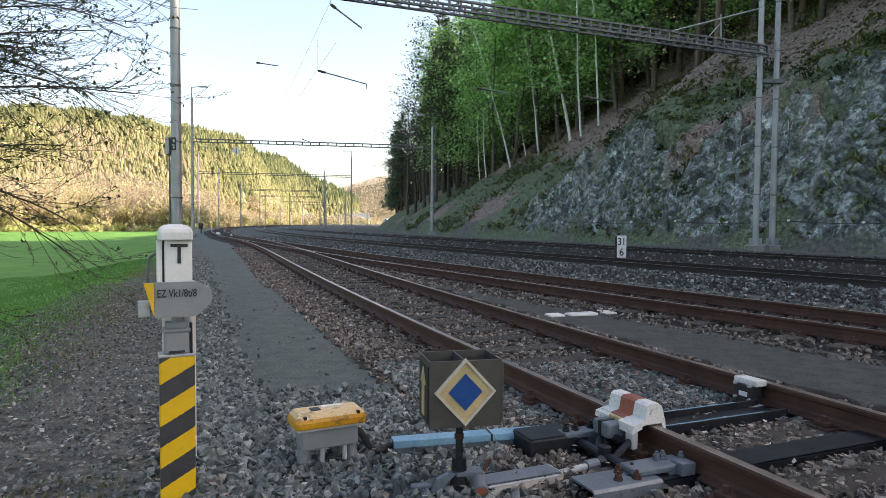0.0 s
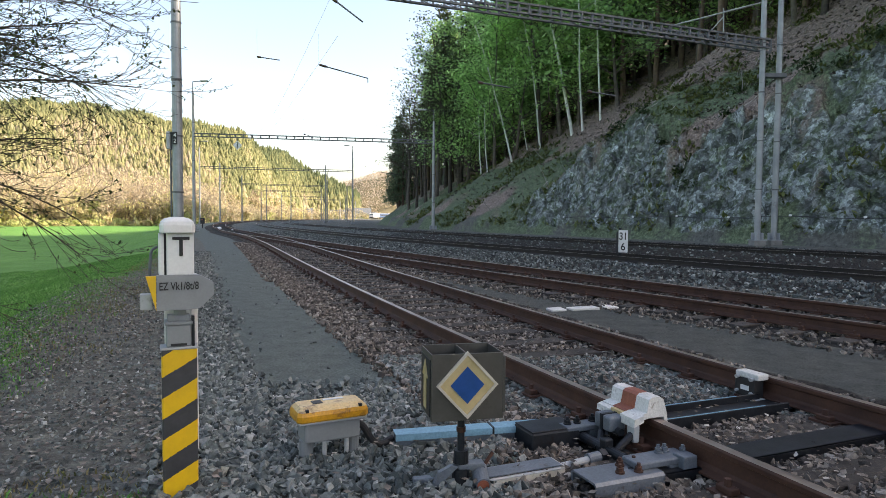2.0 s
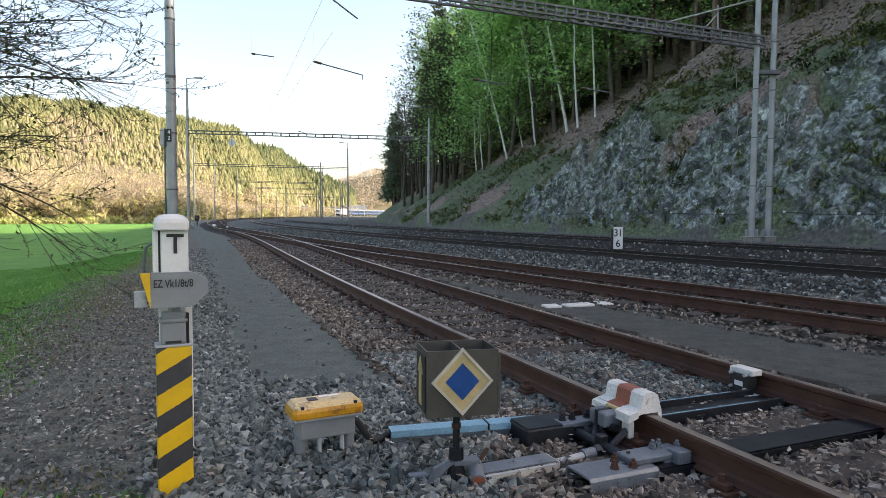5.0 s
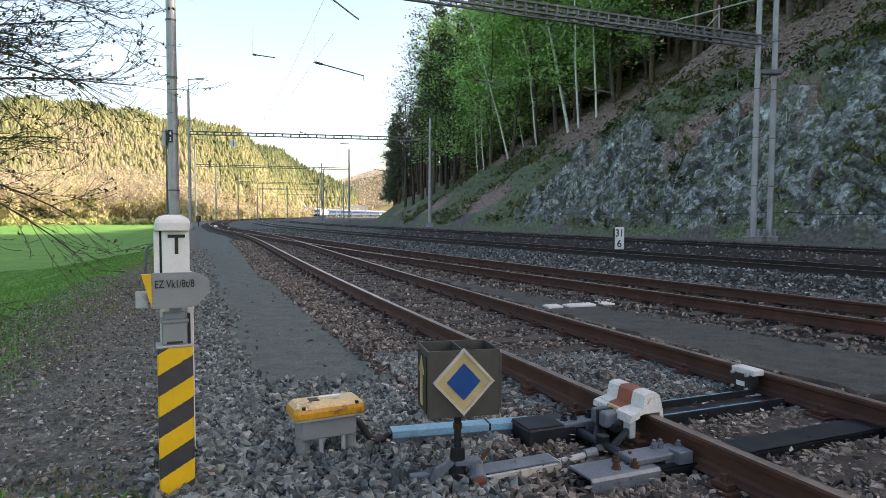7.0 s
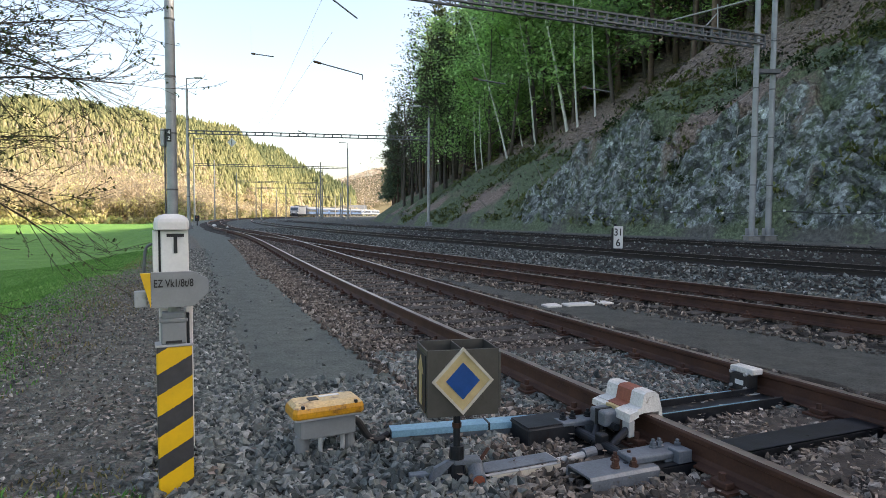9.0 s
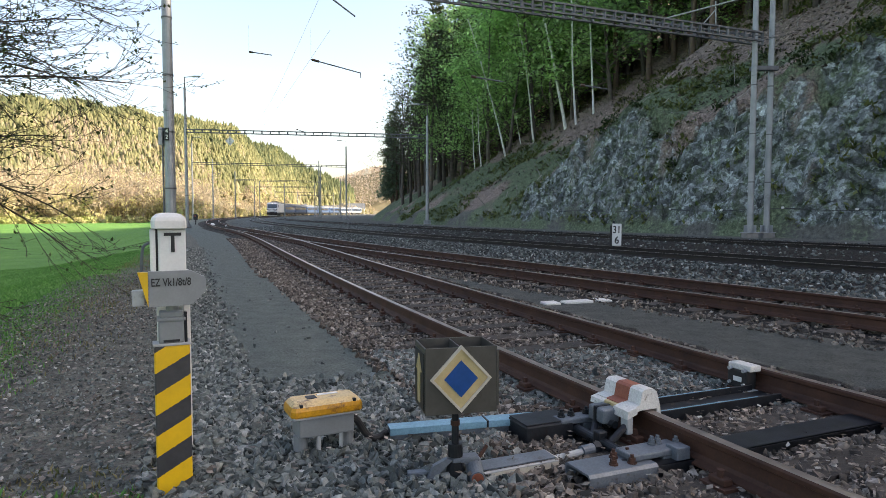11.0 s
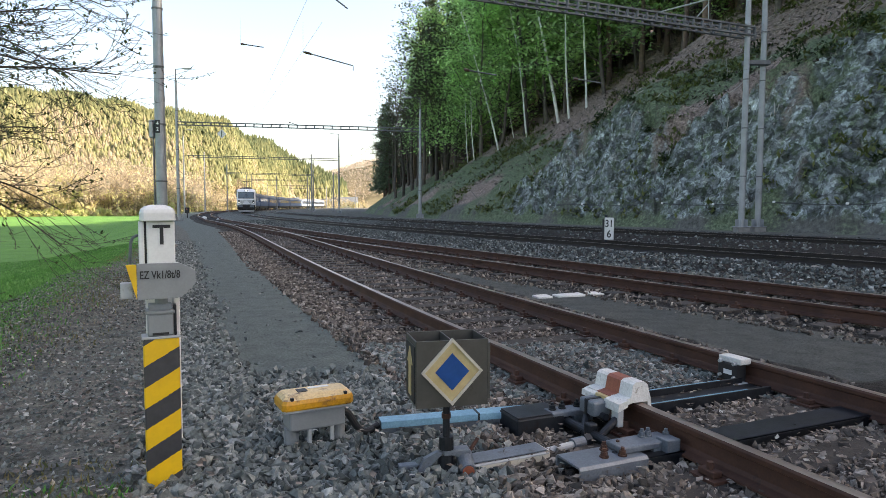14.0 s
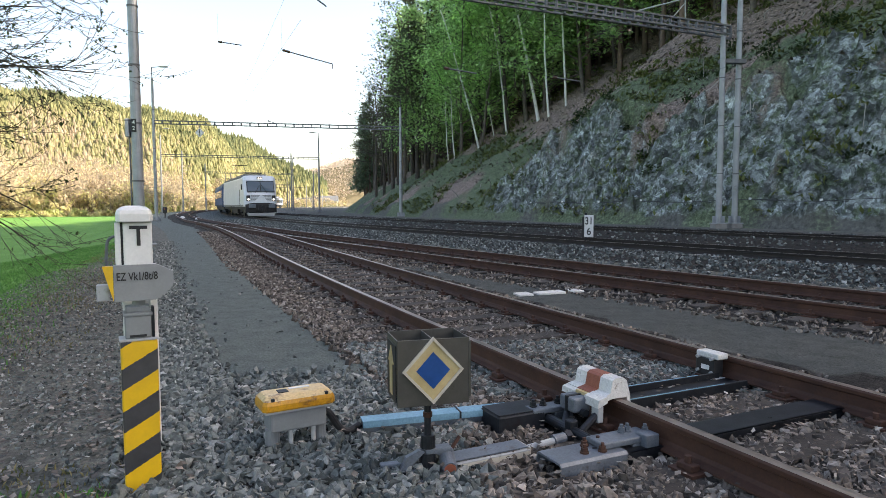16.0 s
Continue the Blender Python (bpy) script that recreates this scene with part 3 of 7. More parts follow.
def ground_sheet():
    S = grid_values([(-115, -20, 6), (-20, -8, 0.8), (-8, 42, 0.26), (42, 110, 0.8), (110, 330, 4), (330, 790, 23)])
    N = grid_values([(-420, -120, 25), (-120, -30, 5), (-30, -15, 0.8), (-15, 9, 0.22), (9, 24, 0.20), (24, 40, 0.6), (40, 130, 4), (130, 190, 20)])
    SS, NN = np.meshgrid(S, N, indexing='ij')
    s, n = SS.ravel(), NN.ravel()
    x, y, _ = on_line(LINE_C, s, n)
    z, rocky, nA = height(s, n, x, y)
    nB = beside(LINE_B, x, y)[1]
    a, b = len(S), len(N)
    i = (np.arange(a - 1)[:, None] * b + np.arange(b - 1)[None, :]).ravel()
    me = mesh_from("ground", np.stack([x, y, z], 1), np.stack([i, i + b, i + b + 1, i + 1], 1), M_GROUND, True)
    m = n - foot(s)
    zones = dict(
        meadow=smooth_step(-nA, 4.2, 5.4),
        path=(smooth_step(nA + 0.022 * np.clip(y - 8, 0, 30), -2.95, -2.70) * (1 - smooth_step(nA, -1.62, -1.36)) * smooth_step(y + 0.3 * wave(x, y, 0.4), 4.75, 5.15)),
        strip=smooth_step(nA, 1.5, 1.8) * (1 - smooth_step(nB, -1.7, -1.4)) * (y < 26),
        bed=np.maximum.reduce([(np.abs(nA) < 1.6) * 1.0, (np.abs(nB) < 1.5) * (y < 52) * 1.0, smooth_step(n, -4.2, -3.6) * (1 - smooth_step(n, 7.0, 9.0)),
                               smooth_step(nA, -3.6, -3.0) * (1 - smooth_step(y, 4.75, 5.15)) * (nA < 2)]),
        gravel=smooth_step(n, -4.4, -3.8) * (1 - smooth_step(n, 7.0, 9.0)) * smooth_step(s, 24, 50),
        litter=smooth_step(m, 0.2, 2.0),
        moss=smooth_step(m, -2.0, 0.3) * (1 - smooth_step(m, 9.0, 14.0)) * np.clip(0.42 + 0.018 * np.clip(s - 14, -10, 16) + 0.8 * wave(s, n, 2.4, 6.0), 0, 1),
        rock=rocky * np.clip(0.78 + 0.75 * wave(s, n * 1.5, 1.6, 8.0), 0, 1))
    for key, v in zones.items():
        at = me.attributes.new(key, 'FLOAT', 'POINT')
        at.data.foreach_set("value", np.asarray(v, np.float32))
    quad_rock = rocky[me_index(me)]
    me.polygons.foreach_set("use_smooth", quad_rock < 0.25)
    return tagged(new("ground", me), "valley ground of meadow, dirt path, ballast and rocky hillside", "ground", kind="structure")


ground_sheet()


def ground_z(x, y):
    x, y = np.atleast_1d(np.asarray(x, float)), np.atleast_1d(np.asarray(y, float))
    s, n = beside(LINE_C, x, y)
    return height(s, n, x, y)[0]


# ---------------------------------------------------------------- rails
def rail_profile():
    """Half of a rail's outline, mirrored: head, web and foot (x, z from the foot's underside), 0.16 m high."""
    half = [(0.066, 0.0), (0.066, 0.011), (0.022, 0.026), (0.0085, 0.045), (0.0085, 0.112), (0.033, 0.124), (0.036, 0.148), (0.029, 0.159), (0.0, 0.161)]
    return half + [(-x, z) for x, z in half[-2::-1]]


def rail(name, line, side, s0, s1, top, step, mat, label, head_mat=None):
    prof = rail_profile()
    S = np.arange(s0, s1, step)
    x, y, th = on_line(line, S, side)
    k = len(prof)
    verts, faces = [], []
    for xi, yi, t in zip(x, y, th):
        nx, ny = math.sin(t), -math.cos(t)
        verts += [(xi + px * nx, yi + px * ny, top - 0.161 + pz) for px, pz in prof]
    for j in range(len(S) - 1):
        for i in range(k):
            faces.append((j * k + i, j * k + (i + 1) % k, (j + 1) * k + (i + 1) % k, (j + 1) * k + i))
    me = mesh_from(name, verts, faces, mat, False)
    if head_mat is not None:
        me.materials.append(head_mat)
        idx = np.array([1 if (p.index % k) in (7, 8) else 0 for p in me.polygons], np.int32)
        me.polygons.foreach_set("material_index", idx)
    return tagged(new(name, me), label, "rail", kind="structure")


def s_at(line, y):
    return float(np.interp(y, line["p"][:, 1], line["s"]))


for side in (-0.753, 0.753):
    rail("rail", LINE_A, side, s_at(LINE_A, -3), s_at(LINE_A, 300), RAIL_TOP, 0.5, M_RAIL, "rusty brown siding rail with a worn head", M_RAILTOP)
    rail("rail", LINE_B, side, s_at(LINE_B, -4), s_at(LINE_B, 44), RAIL_TOP, 0.5, M_RAIL, "rusty brown siding rail with a worn head", M_RAILTOP)
    rail("rail", LINE_C, side, -40, 500, RAIL_C, 0.8, M_RAILMAIN, "dark main line rail on fresh ballast", M_RAILTOP)


def rail_d(side):
    """The far main track keeps its distance from the nearer one; it sinks to the same level far off."""
    prof = rail_profile()
    k = len(prof)
    S = np.arange(-40, 420, 0.8)
    x, y, th = on_line(LINE_C, S, D_SIDE + side)
    tops = RAIL_D - 0.10 * smooth_step(S, 40, 120)
    verts, faces = [], []
    for xi, yi, t, top in zip(x, y, th, tops):
        nx, ny = math.sin(t), -math.cos(t)
        verts += [(xi + px * nx, yi + px * ny, top - 0.161 + pz) for px, pz in prof]
    for j in range(len(S) - 1):
        for i in range(k):
            faces.append((j * k + i, j * k + (i + 1) % k, (j + 1) * k + (i + 1) % k, (j + 1) * k + i))
    me = mesh_from("rail", verts, faces, M_RAILMAIN)
    me.materials.append(M_RAILTOP)
    me.polygons.foreach_set("material_index", np.array([1 if (p.index % k) in (7, 8) else 0 for p in me.polygons], np.int32))
    tagged(new("rail", me), "dark main line rail below the rocky slope", "rail", kind="structure")


rail_d(-0.753)
rail_d(0.753)

# ---------------------------------------------------------------- overhead line: masts, beams, arms, wires
def text_mesh(body, size, depth=0.002):
    """Letters in the built-in font as a mesh, centred."""
    cu = bpy.data.curves.new("letters", 'FONT')
    cu.body, cu.size, cu.align_x, cu.align_y, cu.extrude, cu.offset = body, size, 'CENTER', 'CENTER', depth, size * 0.014
    ob = bpy.data.objects.new("letters", cu)
    scene.collection.objects.link(ob)
    bpy.context.view_layer.update()
    me = bpy.data.meshes.new_from_object(ob.evaluated_get(bpy.context.evaluated_depsgraph_get()))
    bpy.data.objects.remove(ob)
    return me


def lettering(name, body, size, material, parent, m, squeeze=1.0):
    me = text_mesh(body, size)
    me.transform(m @ pose(0, 0, 0, 90, 0, 0) @ Matrix.Diagonal((squeeze, 1, 1, 1)))
    me.materials.append(material)
    ob = new(name, me)
    ob.parent = parent
    return ob


def mast(x, y, z0, z1, r0, r1, label, rings=4, lamp=False, sign=False, box_at=None, face=0.0):
    """A tubular steel mast on a concrete foot."""
    ob = empty_at("catenary_mast", pose(x, y, z0, 0, 0, face))
    h = z1 - z0
    part("foundation", box(bmesh.new(), -2.0 * r0, 2.0 * r0, -2.0 * r0, 2.0 * r0, -0.4, 0.10, 0.03), M_CONCRETE, ob)
    bm = bmesh.new()
    cuts = [0.10, h * 0.36, h * 0.37, h * 0.70, h * 0.71, h]
    for i in range(5):
        ra, rb = (r0 + (r1 - r0) * c / h for c in (cuts[i], cuts[i + 1]))
        tube(bm, (0, 0, cuts[i]), (0, 0, cuts[i + 1]), ra * (1.06 if i % 2 else 1), rb * (1.06 if i % 2 else 1), 16)
    part("tube", bm, M_GALV, ob, smooth=False)
    bm = bmesh.new()
    for k in range(6):
        a = k * math.pi / 3
        box(bm, r0 * 0.9, r0 * 2.1, -0.012, 0.012, 0.10, 0.42, 0, pose(0, 0, 0, 0, 0, math.degrees(a)))
    box(bm, -r0 * 2.2, r0 * 2.2, -r0 * 2.2, r0 * 2.2, 0.10, 0.13)
    part("base_flange", bm, M_GALV, ob)
    for k in range(rings):
        z = 1.2 + (h - 2.2) * (k + 0.5) / rings
        r = r0 + (r1 - r0) * z / h
        part("band", tube(bmesh.new(), (0, 0, z), (0, 0, z + 0.05), r * 1.12, r * 1.12, 16), M_GALVDARK, ob)
    if lamp:
        part("lamp_arm", tube(tube(bmesh.new(), (0, 0, h), (0.0, 0, h + 0.9), 0.04), (0, 0, h + 0.9), (-0.75, 0, h + 0.95), 0.035), M_GALVDARK, ob)
        bm = bmesh.new()
        box(bm, -1.35, -0.65, -0.14, 0.14, h + 0.90, h + 1.02, 0.03)
        part("lamp_head", bm, M_GREYLIGHT, ob, "grey flat street lamp head")
    if sign:
        part("number_plate", box(bmesh.new(), -0.075, 0.075, -r0 - 0.03, -r0 - 0.015, 3.64, 4.04), M_BLACK, ob, "black plate with two pale digits")
        for z, figure in ((3.75, "2"), (3.93, "4")):
            lettering("figure", figure, 0.17, M_WHITE, ob, pose(0, -r0 - 0.034, z), 0.95)
    if box_at:
        part("junction_box", box(bmesh.new(), -r0 - 0.13, -r0 - 0.01, -0.16, 0.16, box_at, box_at + 0.56, 0.02), M_GREYLIGHT, ob, "small grey cabinet strapped to the tube")
        part("conduit", tube(bmesh.new(), (-r0 - 0.03, -0.05, 0.1), (-r0 - 0.03, -0.05, box_at), 0.03, 0.03, 8), M_GALVDARK, ob)
    return tagged(ob, label, "mast", "overhead line masts")


def ladder(name, parent, a, b, depth, width, step, chord, mat, diagonals=False):
    """A ladder-like truss between two points, all rungs of one bay apart."""
    a, b = Vector(a), Vector(b)
    L = (b - a).length
    m = Matrix.Translation(a) @ (b - a).to_track_quat('X', 'Z').to_matrix().to_4x4()
    bm = bmesh.new()
    for z in (0, depth):
        box(bm, 0, L, -width / 2, width / 2, z - chord, z + chord, 0)
    n = int(L / step)
    for i in range(n + 1):
        x = i * L / n
        box(bm, x - chord * 0.9, x + chord * 0.9, -width / 2 + 0.004, width / 2 - 0.004, chord, depth - chord)
    if diagonals:
        for i in range(0, n, 2):
            tube(bm, (i * L / n, 0, 0), ((i + 1) * L / n, 0, depth), 0.018, None, 5)
    bmesh.ops.transform(bm, matrix=m, verts=bm.verts)
    return part(name, bm, mat, parent)


# nearest portal: a single mast beside the path, twin masts below the rock
LEFT_MAST, RIGHT_MAST = (-8.62, 20.9), (13.05, 26.9)
mast(*LEFT_MAST, float(ground_z(*LEFT_MAST)[0]), 13.0, 0.168, 0.135, "tall galvanised tubular mast beside the cinder path", 6, sign=True, box_at=3.50)
bx = Vector((RIGHT_MAST[0] - LEFT_MAST[0], RIGHT_MAST[1] - LEFT_MAST[1], 0)).normalized()
by = Vector((-bx.y, bx.x, 0))
for k in (0, 1):
    p = Vector((*RIGHT_MAST, 0)) + bx * (0.88 * k) + by * (0.05 * k)
    mast(p.x, p.y, 0.42, 12.6, 0.125, 0.105, "one of twin galvanised tubular masts below the rock", 5)
portal = empty_at("portal_beam", pose(0, 0, 0))
for k in (0, 1):
    off = by * (0.95 * k - 0.1) + bx * (0.88 * k)
    a = Vector((*LEFT_MAST, 9.35)) + off - bx * 0.3 + Vector((0, 0, 0.12 * k))
    b = Vector((*RIGHT_MAST, 8.42)) + off + bx * 0.25 + Vector((0, 0, 0.12 * k))
    ladder("truss", portal, a, b, 0.34, 0.12, 0.42, 0.033, M_GALVDARK, True)
bm = bmesh.new()
for i in range(24):
    f = i / 23
    base = Vector((*LEFT_MAST, 9.35)).lerp(Vector((*RIGHT_MAST, 8.42)), f)
    tube(bm, base + by * -0.1, base + by * 0.85 + bx * 0.88 + Vector((0, 0, 0.12)), 0.02, None, 5)
part("cross_ties", bm, M_GALVDARK, portal)
part("mast_bracket", box(bmesh.new(), RIGHT_MAST[0] - 0.1, RIGHT_MAST[0] + 1.0, RIGHT_MAST[1] - 0.05, RIGHT_MAST[1] + 0.25, 7.25, 7.42, 0.01), M_GALVDARK, portal)
part("side_tube", tube(bmesh.new(), (10.03, 29.00, 9.94), (13.80, 28.20, 10.77), 0.035, 0.035, 8), M_GREYLIGHT, portal, "pale slanting tube held out from the masts")
part("tube_strut", tube(tube(bmesh.new(), (12.10, 28.60, 10.58), (12.13, 28.60, 9.49), 0.03, 0.03, 8), (12.11, 28.60, 10.22), (11.58, 28.60, 9.61), 0.025, 0.025, 8), M_GREYLIGHT, portal)
tagged(portal, "grey lattice portal beam spanning all four tracks", "gantry")

# farther portals
PORTALS = [((-22.1, 57.0), (-0.95, 55.5), 8.35, 7.7, 12.2, 9.6, True), ((-37.5, 99.0), (-14.2, 100.0), 8.7, 8.3, 11.8, 11.4, True),
           ((-44.5, 142.0), (-26.5, 146.0), 8.3, 8.1, 10.0, 11.6, False), ((-50.5, 178.0), (-34.5, 181.0), 8.3, 8.2, 9.6, 9.4, False),
           ((-56.0, 222.0), (-41.0, 226.0), 8.2, 8.1, 9.4, 9.2, False), ((-57.0, 262.0), (-43.0, 266.0), 8.2, 8.2, 9.4, 9.4, False)]
for (l, r, zl, zr, hl, hr, lamp) in PORTALS:
    for (px, py), hh, face in ((l, hl, 180.0), (r, hr, 0.0)):
        mast(px, py, float(ground_z(px, py)[0]) - 0.05, hh, 0.15, 0.10, "slim grey tubular mast beside the curving tracks", 3, lamp=lamp, face=face)
    ob = empty_at("portal_beam", pose(0, 0, 0))
    ladder("truss", ob, (*l, zl), (*r, zr), 0.26, 0.16, 0.75, 0.04, M_GALVDARK)
    tagged(ob, "slim lattice portal beam across the curving tracks", "gantry")
for px, py, hh in ((-41.7, 120.0, 11.2), (-47.0, 150.0, 10.8), (-49.6, 180.0, 10.0), (-23.0, 125.0, 11.3), (-22.6, 150.0, 9.0), (-38.0, 160.0, 8.6), (-45.0, 240.0, 9.0), (-36.0, 235.0, 9.0), (-35.0, 300.0, 9.0), (-42.0, 305.0, 9.0), (-50.0, 310.0, 9.0)):
    mast(px, py, float(ground_z(px, py)[0]) - 0.05, hh, 0.14, 0.10, "distant slim line mast beside the tracks", 2)


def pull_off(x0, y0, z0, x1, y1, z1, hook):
    """A slim arm with its insulator: a steady arm that holds the contact wire, or a pole's arm."""
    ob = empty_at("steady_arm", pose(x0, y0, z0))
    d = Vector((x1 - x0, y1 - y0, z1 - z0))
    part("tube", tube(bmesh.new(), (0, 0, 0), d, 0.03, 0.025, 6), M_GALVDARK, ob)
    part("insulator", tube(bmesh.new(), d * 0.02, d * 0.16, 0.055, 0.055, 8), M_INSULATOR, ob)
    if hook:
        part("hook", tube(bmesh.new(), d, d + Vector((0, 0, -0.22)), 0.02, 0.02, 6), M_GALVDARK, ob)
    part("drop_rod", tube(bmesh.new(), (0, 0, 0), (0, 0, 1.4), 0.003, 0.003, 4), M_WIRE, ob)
    return tagged(ob, "slim arm with an insulator among the overhead wires", "arm", "steady arms")


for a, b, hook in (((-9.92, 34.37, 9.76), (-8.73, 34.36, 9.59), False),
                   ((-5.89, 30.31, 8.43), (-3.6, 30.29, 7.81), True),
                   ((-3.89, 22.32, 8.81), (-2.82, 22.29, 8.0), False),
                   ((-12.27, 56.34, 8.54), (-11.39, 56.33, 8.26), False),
                   # the last two stand for arms of a pole
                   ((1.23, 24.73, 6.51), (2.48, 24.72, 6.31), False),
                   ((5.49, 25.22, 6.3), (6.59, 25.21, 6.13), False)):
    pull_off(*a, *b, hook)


def wire_run(line, side, z, s0, s1, sag=0.0):
    """A contact wire or catenary along a track."""
    S = np.arange(s0, s1, 3.0)
    x, y, _ = on_line(line, S, side)
    bm = bmesh.new()
    zz = z - sag * np.sin(np.pi * ((S - s0) % 46) / 46)
    for i in range(len(S) - 1):
        tube(bm, (x[i], y[i], zz[i]), (x[i + 1], y[i + 1], zz[i + 1]), 0.0035, 0.0035, 4, False)
    return bm


for line, side, z in ((LINE_A, 0, 5.8), (LINE_C, 0, 5.75), (LINE_C, D_SIDE, 5.9)):
    ob = empty_at("overhead_wire", pose(0, 0, 0))
    part("contact_wire", wire_run(line, side, z, s_at(line, 16.0), s_at(line, 150.0)), M_WIRE, ob)
    part("carrier_wire", wire_run(line, side, z + 1.3, s_at(line, 16.0), s_at(line, 150.0), 0.7), M_WIRE, ob)
    tagged(ob, "thin dark overhead wires above the track", "wire", "overhead wires")


def distance_sign():
    """Hectometre plate on a short post between the main tracks."""
    ob = empty_at("hectometre_sign", pose(5.96, 21.47, 0.16, 0, 0, -16))
    part("post", box(bmesh.new(), -0.14, -0.06, -0.02, 0.05, 0, 0.92, 0.01), M_STEELDARK, ob)
    part("plate", box(bmesh.new(), -0.15, 0.15, -0.05, -0.02, 0.10, 0.84, 0.02), M_WHITE, ob, "white plate with black figures")
    part("back_plate", box(bmesh.new(), -0.22, -0.155, -0.045, 0.02, 0.05, 0.78, 0.01), M_BLACK, ob)
    lettering("figures", "31", 0.34, M_BLACK, ob, pose(0, -0.054, 0.63), 0.8)
    lettering("figures", "6", 0.34, M_BLACK, ob, pose(0, -0.054, 0.28), 0.9)
    return tagged(ob, "white hectometre post with black figures beside the tracks", "sign")


distance_sign()


def slope_cable():
    """Signal cable slung low along the rock on small white insulators."""
    ob = empty_at("rock_cable", pose(0, 0, 0))
    S = np.arange(-9, 30, 1.5)
    x, y, _ = on_line(LINE_C, S, FOOT - 0.35)
    z = 1.55 - 0.004 * S + 0.05 * np.sin(S)
    part("cable", bent_tube([(float(a), float(b), float(c)) for a, b, c in zip(x, y, z)], 0.014, 5), M_WIRE, ob)
    for k in range(1, len(S), 2):
        p = Vector((float(x[k]), float(y[k]), float(z[k])))
        part("insulator", box(bmesh.new(), p.x - 0.045, p.x + 0.045, p.y - 0.04, p.y + 0.04, p.z, p.z + 0.09, 0.01), M_WHITE, ob)
        part("peg", tube(bmesh.new(), (p.x, p.y, p.z + 0.03), (p.x + 0.9, p.y - 0.25, p.z - 0.02), 0.012, 0.012, 6), M_STEELDARK, ob)
    tagged(ob, "thin dark cable on white insulators along the rock", "cable")


slope_cable()

# ---------------------------------------------------------------- the train
def section(w, z0, z1, z2, y, r=0.28):
    """A body's outline across: straight sides, a rounded roof."""
    pts = [(-w, z0), (w, z0), (w, z1 - r * 0.4)]
    for k in range(1, 8):
        a = math.pi * k / 8
        pts.append((w * math.cos(a) * (1 - 0.06 * math.sin(a)), z1 + (z2 - z1) * math.sin(a) ** 0.7))
    pts.append((-w, z1 - r * 0.4))
    return [(x, y, z) for x, z in pts]


def bogie(parent, y, base, wheel_r):
    b = bmesh.new()
    for x in (-1.02, 0.94):
        box(b, x, x + 0.08, y - base / 2 - 0.6, y + base / 2 + 0.6, wheel_r - 0.1, wheel_r + 0.28, 0.03)
    box(b, -0.95, 0.95, y - 0.3, y + 0.3, wheel_r, wheel_r + 0.3, 0.03)
    bg = part("bogie", b, M_LOCODARK, parent)
    for yy in (y - base / 2, y + base / 2):
        for x in (-0.82, 0.69):
            w = tube(bmesh.new(), (x, yy, wheel_r), (x + 0.13, yy, wheel_r), wheel_r, wheel_r, 24)
            part("wheel", w, M_STEELDARK, bg)
        part("axle_box", box(bmesh.new(), -1.14, -1.02, yy - 0.16, yy + 0.16, wheel_r - 0.16, wheel_r + 0.16, 0.03), M_GREYPAINT, bg)
        part("axle_box", box(bmesh.new(), 1.02, 1.14, yy - 0.16, yy + 0.16, wheel_r - 0.16, wheel_r + 0.16, 0.03), M_GREYPAINT, bg)
    return bg


